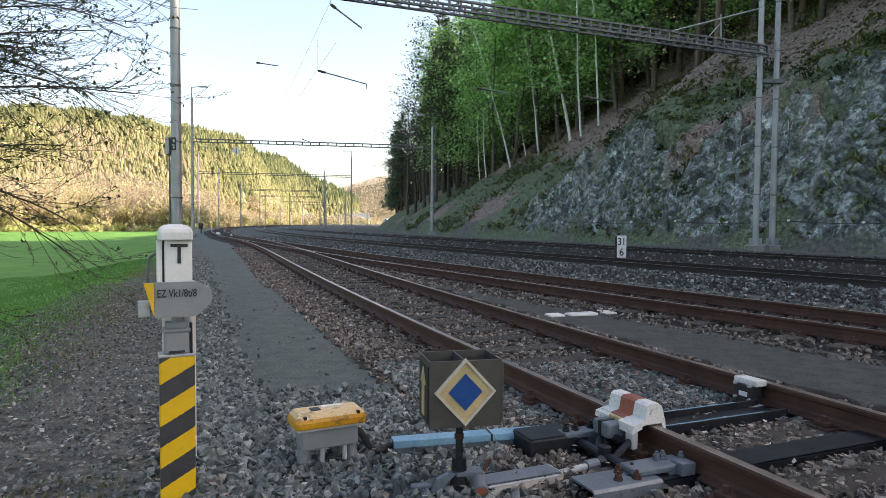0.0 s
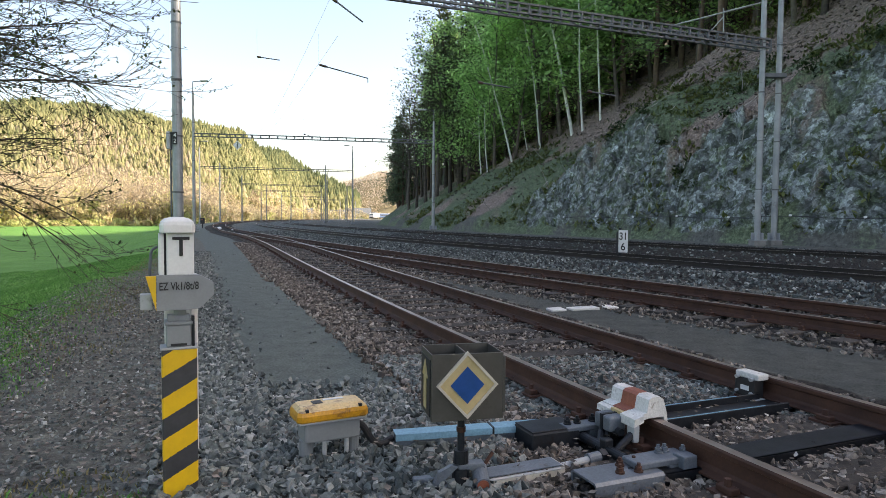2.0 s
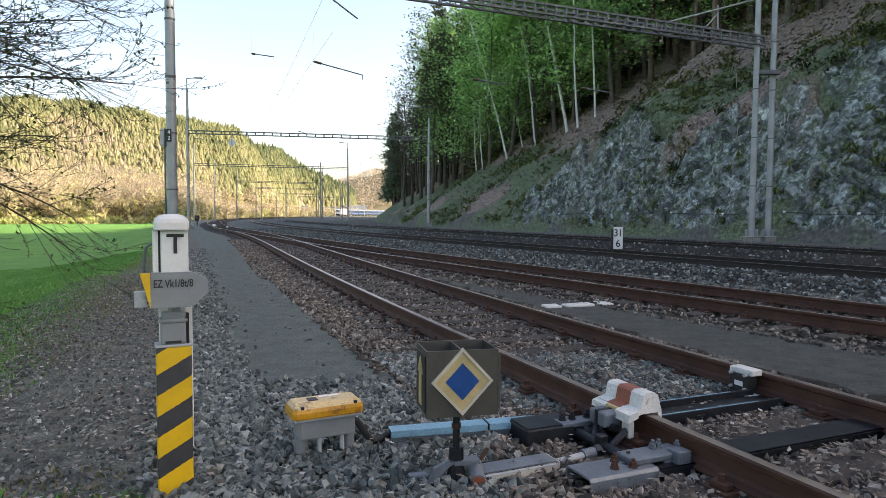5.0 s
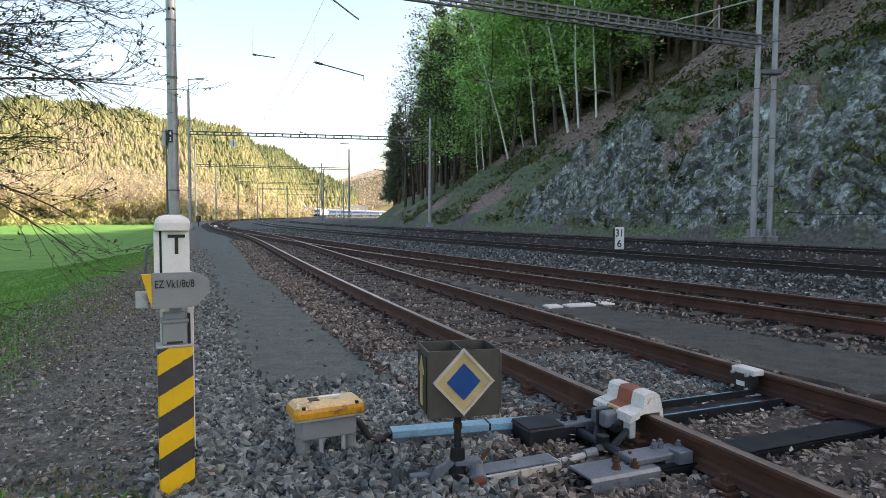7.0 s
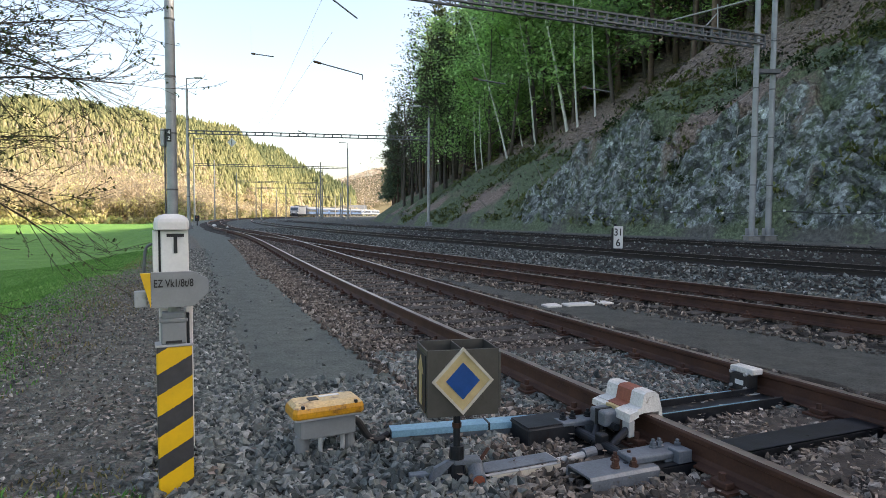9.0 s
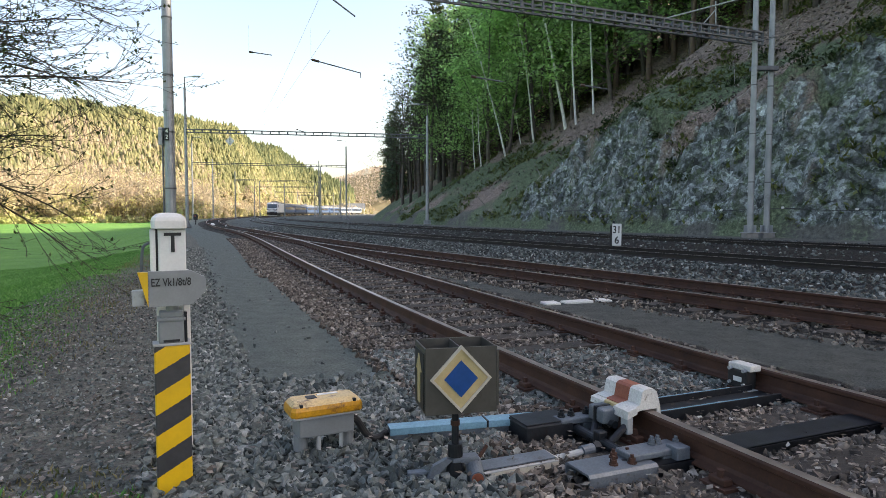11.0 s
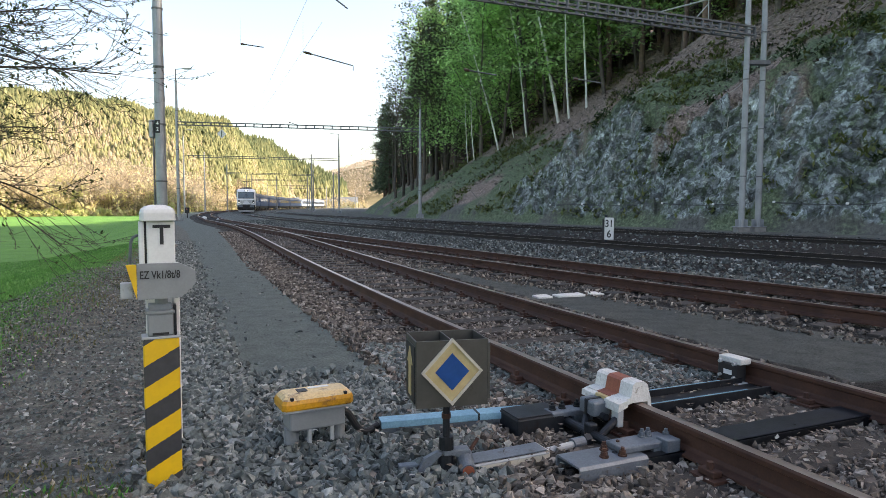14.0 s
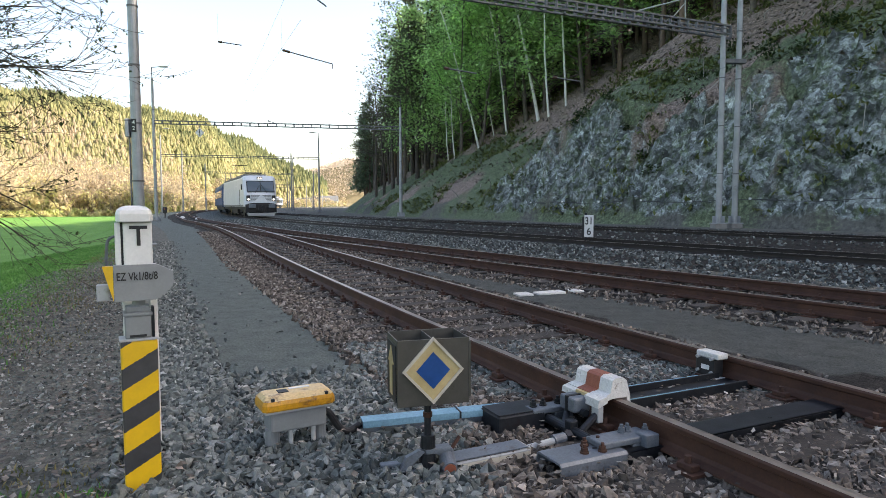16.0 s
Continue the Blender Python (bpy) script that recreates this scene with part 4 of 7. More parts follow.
def locomotive():
    """Electric locomotive, its leading end at +y, origin midway on the rail head."""
    ob = empty_at("locomotive", pose(0, 0, 0))
    L = 9.3
    def profile(short):
        return [(-L + short, 1.0), (-L + short, 2.05), (-L + 0.60 + short * 0.9, 3.42), (-L + 1.25, 3.88), (L - 1.25, 3.88), (L - 0.60 - short * 0.9, 3.42), (L - short, 2.05), (L + 0.02 - short, 1.0)]

    bm = hull(bmesh.new(), [[(x, y, z - dz * (z > 3.6)) for y, z in profile(short)] for x, short, dz in
                            ((-1.49, 0.62, 0.34), (-1.44, 0.34, 0.16), (-1.22, 0.09, 0.04), (-0.8, 0.0, 0.0), (0.8, 0.0, 0.0), (1.22, 0.09, 0.04), (1.44, 0.34, 0.16), (1.49, 0.62, 0.34))])
    part("body", bm, M_LOCO, ob, "white locomotive body shell")
    for sx in (-1, 1):
        part("roof_edge", box(bmesh.new(), sx * 1.36 - 0.10, sx * 1.36 + 0.10, -L + 1.6, L - 1.9, 3.60, 3.84, 0.05), M_GALVDARK, ob, "dark grey roof shoulder")
        part("sill_stripe", box(bmesh.new(), sx * 1.492 - 0.008, sx * 1.492 + 0.008, -L + 0.8, L - 0.8, 1.02, 1.16, 0.002), M_SIGNGREY, ob, "grey stripe along the sill")
    slope = math.degrees(math.atan2(0.60, 1.37))
    wind = pose(0, L - 0.325, 2.83, slope, 0, 0)
    for x0, x1 in ((-1.16, -0.03), (0.03, 1.16)):
        part("windscreen_pane", box(bmesh.new(), x0, x1, -0.01, 0.032, -0.50, 0.50, 0.010, wind), M_WINDSCREEN, ob)
    part("windscreen_frame", box(bmesh.new(), -1.23, 1.23, -0.02, 0.018, -0.57, 0.57, 0.006, wind), M_LOCODARK, ob)
    for x in (-0.42, 0.42):
        part("wiper", tube(bmesh.new(), (x * 1.25, L + 0.0, 2.25), (x * 0.2, L - 0.24, 2.95), 0.025, 0.02, 6), M_BLACK, ob)
    for x in (-0.10, 0.10):
        part("top_headlight", tube(bmesh.new(), (x, L - 0.80, 3.63), (x, L - 0.66, 3.60), 0.07, 0.08, 14), M_HEADLIGHT, ob)
    part("lamp_housing", box(bmesh.new(), -0.24, 0.24, L - 0.86, L - 0.69, 3.52, 3.72, 0.03), M_LOCODARK, ob)
    for sx in (-1, 1):
        x = sx * 1.12
        part("lamp_cluster", box(bmesh.new(), x - 0.17, x + 0.17, L - 0.30, L - 0.005, 1.50, 2.02, 0.04), M_LOCODARK, ob, "dark corner lamp cluster")
        part("headlight", tube(bmesh.new(), (x, L - 0.05, 1.66), (x, L + 0.02, 1.66), 0.10, 0.10, 16), M_HEADLIGHT, ob, "lit white headlight")
        for k in range(5):
            z = 2.02 - 0.125 * k
            x0, x1 = sorted((sx * (0.12 + 0.10 * k), sx * 0.90))
            part("front_grille", box(bmesh.new(), x0, x1, L - 0.08, L + 0.025, z - 0.030, z + 0.030, 0.004), M_SIGNGREY, ob)
        part("handrail", tube(bmesh.new(), (sx * 1.52, L - 3.05, 1.1), (sx * 1.52, L - 3.05, 2.6), 0.02, 0.02, 6), M_STEELDARK, ob)
    part("nose_skirt", prism(bmesh.new(), [(-1.22, 0.98), (1.22, 0.98), (1.22, 1.26), (0.7, 1.34), (-0.7, 1.34), (-1.22, 1.26)], L - 0.2, L + 0.035), M_LOCODARK, ob, "black band above the buffers")
    part("buffer_beam", box(bmesh.new(), -1.38, 1.38, L - 0.6, L + 0.05, 0.48, 1.22, 0.05), M_LOCODARK, ob, "dark buffer beam")
    for x in (-0.875, 0.875):
        bm = tube(bmesh.new(), (x, L, 1.05), (x, L + 0.5, 1.05), 0.12, 0.10, 14)
        box(bm, x - 0.30, x + 0.30, L + 0.48, L + 0.54, 0.88, 1.22, 0.02)
        part("buffer", bm, M_GREYPAINT, ob)
    part("coupler", box(tube(bmesh.new(), (0, L, 1.02), (0, L + 0.45, 1.0), 0.06, 0.05, 8), -0.08, 0.08, L + 0.2, L + 0.34, 0.62, 1.08, 0.02), M_STEELDARK, ob)
    for x in (-0.5, -0.32, 0.32, 0.5):
        part("brake_hose", tube(bmesh.new(), (x, L + 0.06, 1.0), (x * 0.8, L + 0.22, 0.55), 0.035, 0.03, 8), M_BLACK, ob)
    bm = prism(bmesh.new(), [(-1.15, 0.16), (1.15, 0.16), (1.28, 0.42), (-1.28, 0.42)], L - 0.35, L + 0.02)
    part("rail_guard", bm, M_GREYLIGHT, ob, "pale grey rail guard under the buffers")
    part("underframe", box(bmesh.new(), -1.36, 1.36, -L + 0.5, L - 0.5, 0.72, 1.06, 0.04), M_LOCODARK, ob)
    part("transformer_case", box(bmesh.new(), -1.25, 1.25, -2.2, 2.2, 0.30, 0.74, 0.05), M_LOCODARK, ob)
    bogie(ob, L - 4.0, 3.0, 0.60)
    bogie(ob, -L + 4.0, 3.0, 0.60)
    part("roof_gear", box(box(bmesh.new(), -0.95, 0.95, -6.8, 6.4, 3.84, 4.06, 0.04), -0.7, 0.7, -3.0, 3.0, 4.04, 4.22, 0.04), M_GALVDARK, ob, "dark grey roof equipment")
    for y, up in ((5.2, False), (-5.2, True)):
        bm = bmesh.new()
        h = 1.5 if up else 0.16
        for x in (-0.45, 0.45):
            tube(bm, (x * 0.6, y - 0.9, 4.0), (x, y + 0.9, 4.0 + h * 0.5), 0.03, 0.03, 6)
            tube(bm, (x, y + 0.9, 4.0 + h * 0.5), (x, y - 0.4, 4.05 + h), 0.025, 0.025, 6)
        tube(bm, (-0.8, y - 0.4, 4.08 + h), (0.8, y - 0.4, 4.08 + h), 0.035, 0.035, 8)
        part("pantograph", bm, M_STEELDARK, ob)
    for sx in (-1, 1):
        part("cab_window", box(bmesh.new(), sx * 1.475 - 0.012, sx * 1.475 + 0.012, L - 2.15, L - 1.55, 2.25, 3.1, 0), M_GLASS, ob)
        part("cab_door", box(bmesh.new(), sx * 1.478 - 0.012, sx * 1.478 + 0.012, L - 2.95, L - 2.30, 1.15, 3.15, 0), M_COACHWHITE, ob)
        for y in np.arange(-6.0, 5.6, 1.9):
            part("side_panel", box(bmesh.new(), sx * 1.482 - 0.014, sx * 1.482 + 0.014, y, y + 1.82, 1.25, 2.95, 0.005), M_LOCO, ob)
        part("mirror_camera", box(bmesh.new(), sx * 1.52 - 0.06, sx * 1.52 + 0.06, L - 1.5, L - 1.25, 2.55, 3.05, 0.02), M_BLACK, ob)
    return tagged(ob, "white electric locomotive with dark underframe and lit headlights", "locomotive")


def coach(body_mat, band_mat, label):
    """Express coach, 26.4 m long."""
    ob = empty_at("passenger_coach", pose(0, 0, 0))
    L = 13.0
    part("body", hull(bmesh.new(), [section(1.40, 0.95, 3.3, 4.0, -L), section(1.41, 0.95, 3.3, 4.03, 0), section(1.40, 0.95, 3.3, 4.0, L)]), body_mat, ob)
    part("roof", hull(bmesh.new(), [[(x * 1.01, y, z + 0.015) for x, y, z in section(1.40, 3.22, 3.3, 4.0, yy)] for yy in (-L + 0.02, L - 0.02)]), M_ROOF, ob, "pale grey curved roof")
    part("underframe", box(bmesh.new(), -1.2, 1.2, -L + 0.6, L - 0.6, 0.55, 0.97, 0.04), M_LOCODARK, ob)
    part("gangway", box(bmesh.new(), -0.6, 0.6, -L - 0.24, L + 0.24, 1.0, 3.2, 0.05), M_RUBBER, ob)
    for sx in (-1, 1):
        x = sx * 1.412
        part("window_band", box(bmesh.new(), x - 0.01, x + 0.01, -L + 1.6, L - 1.6, 1.92, 3.05, 0), band_mat, ob)
        for k in range(10):
            y = -L + 2.2 + k * 2.19
            part("window", box(bmesh.new(), x - 0.018, x + 0.018, y, y + 1.6, 2.05, 2.92, 0.004), M_GLASS, ob)
        for y in (-L + 0.35, L - 1.25):
            d = part("door", box(bmesh.new(), x - 0.015, x + 0.015, y, y + 0.9, 1.05, 3.15, 0.005), band_mat, ob)
            part("door_window", box(bmesh.new(), x - 0.022, x + 0.022, y + 0.25, y + 0.65, 2.05, 2.85, 0), M_GLASS, d)
        part("sole_bar", box(bmesh.new(), x - 0.012, x + 0.012, -L + 0.05, L - 0.05, 0.96, 1.10, 0), M_LOCODARK, ob)
    bogie(ob, L - 3.4, 2.5, 0.46)
    bogie(ob, -L + 3.4, 2.5, 0.46)
    return tagged(ob, label, "coach", "coaches of the express train")


NOSE_END_Y, SPEED, COACHES = 59.4, 24.5, 7
loco = locomotive()
coach_blue = coach(M_COACHLIGHT, M_COACHBLUE, "slate blue express coach with a darker window band")
coach_white = coach(M_COACHWHITE, M_COACHLIGHT, "white express coach at the end of the train")
TRAIN = [(loco, 9.8), (coach_blue, 19.6 + 13.3)]
for i in range(1, COACHES):
    c = coach_white if i == COACHES - 1 else copy_thing(coach_blue if i < COACHES - 2 else coach_white, pose(0, 0, 0))
    TRAIN.append((c, 19.6 + 13.3 + i * 26.5))


def key_vehicle(vehicle, back):
    """Run a vehicle along the nearer main track; back: metres behind the train's nose."""
    rows = []
    for k in range(33):
        t = k * 0.5
        s = s_at(LINE_C, NOSE_END_Y) + SPEED * (16.0 - t) + back
        x, y, th = on_line(LINE_C, s)
        x0, y0, _ = on_line(LINE_C, s - 6.0)
        x1, y1, _ = on_line(LINE_C, s + 6.0)
        rows.append((t, pose(float(x), float(y), RAIL_C, 0, 0, math.degrees(math.atan2(y0 - y1, x0 - x1)) - 90)))
    walk(vehicle, rows)

# ---------------------------------------------------------------- trees
def frames_for(d):
    d = d / np.linalg.norm(d, axis=1)[:, None]
    ref = np.where(np.abs(d[:, 2:3]) > 0.9, np.array([[1.0, 0, 0]]), np.array([[0, 0, 1.0]]))
    u = np.cross(d, ref)
    u /= np.linalg.norm(u, axis=1)[:, None]
    return d, u, np.cross(d, u)


def tubes_mesh(name, segs, sides, mat):
    """Tapered tubes, one for each row of (x0 y0 z0 r0 x1 y1 z1 r1)."""
    q = np.asarray(segs, float)
    a, b = q[:, 0:3], q[:, 4:7]
    d, u, v = frames_for(b - a + 1e-9)
    ang = np.arange(sides) * 2 * np.pi / sides
    ring = lambda c, r: c[:, None, :] + r[:, None, None] * (np.cos(ang)[None, :, None] * u[:, None, :] + np.sin(ang)[None, :, None] * v[:, None, :])
    verts = np.concatenate([ring(a, q[:, 3]), ring(b, q[:, 7])], 1).reshape(-1, 3)
    i = np.arange(sides)
    f = np.stack([i, (i + 1) % sides, sides + (i + 1) % sides, sides + i], 1)
    faces = (np.arange(len(q))[:, None, None] * 2 * sides + f[None]).reshape(-1, 4)
    return mesh_from(name, verts, faces, mat, True)


def leaves_mesh(name, pts, size, mat, rng, flat=0.0, long=1.5):
    """Small leaf-shaped quads at the points, turned at random."""
    n = len(pts)
    d = rng.normal(size=(n, 3))
    d[:, 2] *= 1 - flat
    d, u, v = frames_for(d)
    u2 = rng.normal(size=(n, 3))
    if flat:
        u2[:, 2] *= (1 - flat)
        d, u, v = frames_for(u2)
    k = size * rng.uniform(0.6, 1.3, n)[:, None]
    quad = np.stack([pts - d * k * long * 0.5, pts + u * k * 0.5, pts + d * k * long * 0.5, pts - u * k * 0.5], 1).reshape(-1, 3)
    return mesh_from(name, quad, np.arange(4 * n).reshape(-1, 4), mat)


def grow(rng, start, direction, length, radius, depth, segs, tips, up=0.05, spread=0.7, kids=3, wander=0.16, least=-9.0):
    """Limbs that wander, fork and thin out."""
    p, d, r = np.array(start, float), np.array(direction, float), radius
    d /= np.linalg.norm(d)
    steps = 5
    for k in range(steps):
        d = d + rng.normal(size=3) * wander + np.array([0, 0, up])
        d /= np.linalg.norm(d)
        if p[2] + d[2] * length / steps < least:
            d[2] = abs(d[2]) * 0.6 + 0.08
        q = p + d * length / steps
        r2 = r * 0.86
        segs.append((*p, r, *q, r2))
        p, r = q, r2
        if depth > 0 and k >= 1:
            for _ in range(kids if k == steps - 1 else rng.integers(0, kids)):
                nd = d + rng.normal(size=3) * spread
                grow(rng, p, nd, length * rng.uniform(0.45, 0.68), r * 0.6, depth - 1, segs, tips, up, spread, kids, wander, least)
        if depth <= 1:
            tips.append(p.copy())


def tree_object(name, trunk_me, crown_me, label):
    ob = empty_at(name, pose(0, 0, 0))
    for key, me in (("trunk", trunk_me), ("crown", crown_me)):
        if me is not None:
            c = new(key, me)
            c.parent = ob
    return tagged(ob, label, "tree", "trees of the hillside wood")


def broadleaf(seed, tall, leaf_mat, bark, leaves, leaf_size, label, first=0.25, lean=0.0, name="broadleaf_tree", tip_scatter=0.55):
    rng = np.random.default_rng(seed)
    segs, tips = [], []
    p, r = np.zeros(3), 0.011 * tall + 0.05
    d = np.array([lean, 0, 1.0])
    n = 14
    p[2] = -0.6
    for k in range(n):
        d = d + rng.normal(size=3) * np.array([0.05, 0.05, 0.0])
        d /= np.linalg.norm(d)
        q = p + d * tall / n
        segs.append((*p, r, *q, r * 0.90))
        p, r = q, r * 0.90
        if k / n > first:
            for _ in range(rng.integers(1, 4)):
                a = rng.uniform(0, 2 * np.pi)
                ln = tall * 0.24 * (1.15 - 0.75 * k / n)
                grow(rng, p, (np.cos(a), np.sin(a), rng.uniform(0.05, 0.7)), ln, r * 0.42, 1, segs, tips, 0.03, 0.6, 3)
    tips = np.array(tips)
    crown = None
    if leaves:
        pts = tips[rng.integers(0, len(tips), leaves)] + rng.normal(size=(leaves, 3)) * np.array([tip_scatter, tip_scatter, tip_scatter * 0.5])
        crown = leaves_mesh("crown", pts, leaf_size, leaf_mat, rng, 0.45)
    return tree_object(name, tubes_mesh("trunk", segs, 5, bark), crown, label)


def spruce(seed, tall, label, bare=0.25, wide=0.17, mat=None):
    rng = np.random.default_rng(seed)
    segs = [(0, 0, -0.6, 0.012 * tall + 0.04, 0, 0, tall, 0.01)]
    pts = []
    z = tall * bare
    while z < tall * 0.985:
        reach = tall * wide * (1 - z / tall) ** 0.8 + 0.25
        for _ in range(rng.integers(5, 8)):
            a = rng.uniform(0, 2 * np.pi)
            ln = reach * rng.uniform(0.65, 1.15)
            tip = np.array([np.cos(a) * ln, np.sin(a) * ln, z - ln * rng.uniform(0.15, 0.5)])
            segs.append((0, 0, z, 0.03, *tip, 0.006))
            m = int(7 + ln * 7)
            f = rng.uniform(0.15, 1.0, m)[:, None]
            pts.append(np.array([[0, 0, z]]) * (1 - f) + tip[None] * f + rng.normal(size=(m, 3)) * np.array([0.16, 0.16, 0.10]) * (0.5 + f))
        z += tall * 0.026 + 0.10
    for k in range(10):
        a = rng.uniform(0, 2 * np.pi)
        zz = tall * bare * rng.uniform(0.25, 1)
        segs.append((0, 0, zz, 0.02, np.cos(a) * 1.1, np.sin(a) * 1.1, zz - 0.2, 0.004))
    return tree_object("spruce_tree", tubes_mesh("trunk", segs, 5, M_BARKPINE), leaves_mesh("crown", np.vstack(pts), 0.30, mat or M_NEEDLE, rng, 0.35, 2.2), label)


def plant(model, x, y, turn, size, lean=0.0, z=None):
    zz = float(ground_z(x, y)[0]) if z is None else z
    m = pose(x, y, zz, lean, 0, turn)
    c = copy_thing(model, m)
    c.scale = (size, size, size)
    return c


def woods():
    beech = [broadleaf(11 + k, 13 + 2 * k, M_LEAF_BEECH, M_BARK, 4000, 0.25, "fresh green young beech at the edge of the wood", 0.06) for k in range(3)]
    mixed_trees = [broadleaf(31 + k, 17 + 2 * k, M_LEAF_MIXED, M_BARK, 2600, 0.28, "tall dark-stemmed tree with thin spring foliage", 0.35) for k in range(2)]
    bare = [broadleaf(51 + k, 15 + k, M_BUD, M_BARK, 900, 0.16, "nearly bare tree with fine dark twigs", 0.2, tip_scatter=0.3) for k in range(2)]
    spruces = [spruce(71 + k, 17 + 3 * k, "dark spruce in the hillside wood", (0.12, 0.4, 0.5)[k]) for k in range(3)]
    models = dict(b=beech, m=mixed_trees, n=bare, s=spruces)
    rng = np.random.default_rng(5)
    spots, tries = [], 0
    while len(spots) < 380 and tries < 40000:
        tries += 1
        s = rng.uniform(4, 34) if tries < 1500 else rng.uniform(30, 135)
        border = float(np.interp(s, (4, 12, 18, 22.5, 26, 28.5, 31, 34, 37, 43, 46, 49, 54, 65, 100), (8.0, 11.0, 13.4, 15.0, 13.8, 11.6, 12.6, 15.0, 16.9, 14.1, 12.6, 10.0, 8.0, 6.0, 3.0)))
        deep = rng.uniform(0.3, 24 if s > 34 else 10)
        m = border + deep
        x, y, _ = on_line(LINE_C, s, float(foot(s)) + m)
        gap = 1.7 if s < 30 else 2.1 if y < 80 else 2.7
        if (y > 100 and deep > 14) or m > 44:
            continue
        if any((x - a) ** 2 + (y - b) ** 2 < gap * gap for a, b in spots):
            continue
        spots.append((float(x), float(y)))
        front = deep < 6
        if x < 1.0:
            kind = rng.choice(list("nsnnsn"))
        elif deep > 9 and x < 14:
            kind = rng.choice(list("nnsmn"))
        elif front and x < 13:
            kind = rng.choice(list("bbbbm"))
        elif front:
            kind = rng.choice(list("smbb"))
        else:
            kind = rng.choice(list("smmbbs"))
        group = models[kind]
        k = int(rng.integers(0, len(group)))
        if front and kind == "s":
            k = int(rng.integers(1, 3)) if x > -4 else 0
        plant(group[k], x, y, rng.uniform(0, 360), rng.uniform(0.75, 1.12), rng.uniform(-3, 3))
    for k, (x, y, size) in enumerate(((-3.4, 80.0, 1.0), (-2.2, 76.5, 1.15), (-0.9, 74.0, 1.25), (-1.6, 79.0, 1.3), (0.6, 73.0, 1.3), (1.8, 75.0, 1.4), (-4.6, 84.0, 1.05), (0.2, 77.5, 1.35))):
        plant(bare[k % 2], x, y, 47.0 * k, size, 2.0 * math.sin(k))
    for group in models.values():
        for t in group:
            x, y, _ = on_line(LINE_C, 88 + 3 * random.random(), 33 + 4 * random.random())
            t.location = (float(x), float(y), float(ground_z(x, y)[0]))


woods()


def birch(x, y, tall, lean_x, seed, r=0.11):
    rng = np.random.default_rng(seed)
    segs, tips = [], []
    p, d = np.array([0, 0, -0.4]), np.array([lean_x, 0.0, 1.0])
    n = 12
    for k in range(n):
        d = d + rng.normal(size=3) * 0.025
        d /= np.linalg.norm(d)
        q = p + d * tall / n
        segs.append((*p, r, *q, r * 0.93))
        p, r = q, r * 0.93
        if k > 4:
            tips.append(p.copy())
            a = rng.uniform(0, 6.28)
            tip = p + np.array([np.cos(a), np.sin(a), 0.6]) * 1.2
            segs.append((*p, r * 0.3, *tip, 0.008))
            tips.append(tip)
    tips = np.array(tips)
    pts = tips[rng.integers(0, len(tips), 300)] + rng.normal(size=(300, 3)) * 0.5
    ob = tree_object("birch_tree", tubes_mesh("trunk", segs, 7, M_BIRCH), leaves_mesh("crown", pts, 0.16, M_LEAF_BEECH, rng, 0.4), "slender leaning birch with white bark at the wood's edge")
    ob.matrix_world = pose(x, y, float(ground_z(x, y)[0]))
    return ob


for k, (x, y, tall, lean, r) in enumerate(((6.8, 64.9, 14, -0.25, 0.11), (11.9, 60.5, 17, -0.22, 0.17), (12.4, 58.4, 14, -0.13, 0.11), (9.4, 63.5, 13, -0.15, 0.10), (13.9, 58.1, 14, -0.09, 0.11),
                                           (8.4, 65.5, 8, -0.2, 0.06), (4.4, 66.0, 7, -0.12, 0.07), (3.8, 67.0, 7, -0.08, 0.06))):
    birch(x * 0.98, y * 0.98, tall, lean, 200 + k, r)


# ---------------------------------------------------------------- far hills and woods
HILL_BEARING = (-75, -60, -45, -34.3, -32.2, -29.6, -27.3, -25.7, -24.3, -23.2, -21.8, -18.9, -17.1, -16.2, -13.9, -12.7, -11.1, -9.6, -8.1, -6, 0)
HILL_TOP = (62, 63, 56.1, 54.1, 55.0, 55.8, 54.7, 53.4, 51.8, 50.1, 49.7, 48.2, 43.7, 38.3, 32.7, 27.1, 20.0, 15.7, 10.9, 3, 2)


def hill_start(bearing):
    """The far hill's foot, which keeps behind the railway's bend."""
    return np.interp(bearing, (-21, -16, -12, -6), (215, 260, 420, 460))


def far_height(bearing, r):
    r0 = hill_start(bearing)
    top = np.interp(bearing, HILL_BEARING, HILL_TOP) * (r0 + 185) / 400
    return -2.2 + (top + 2.2 + 0.9 * np.sin(bearing * 1.7) * smooth_step(top, 5, 30)) * smooth_step(r, r0, r0 + 185)


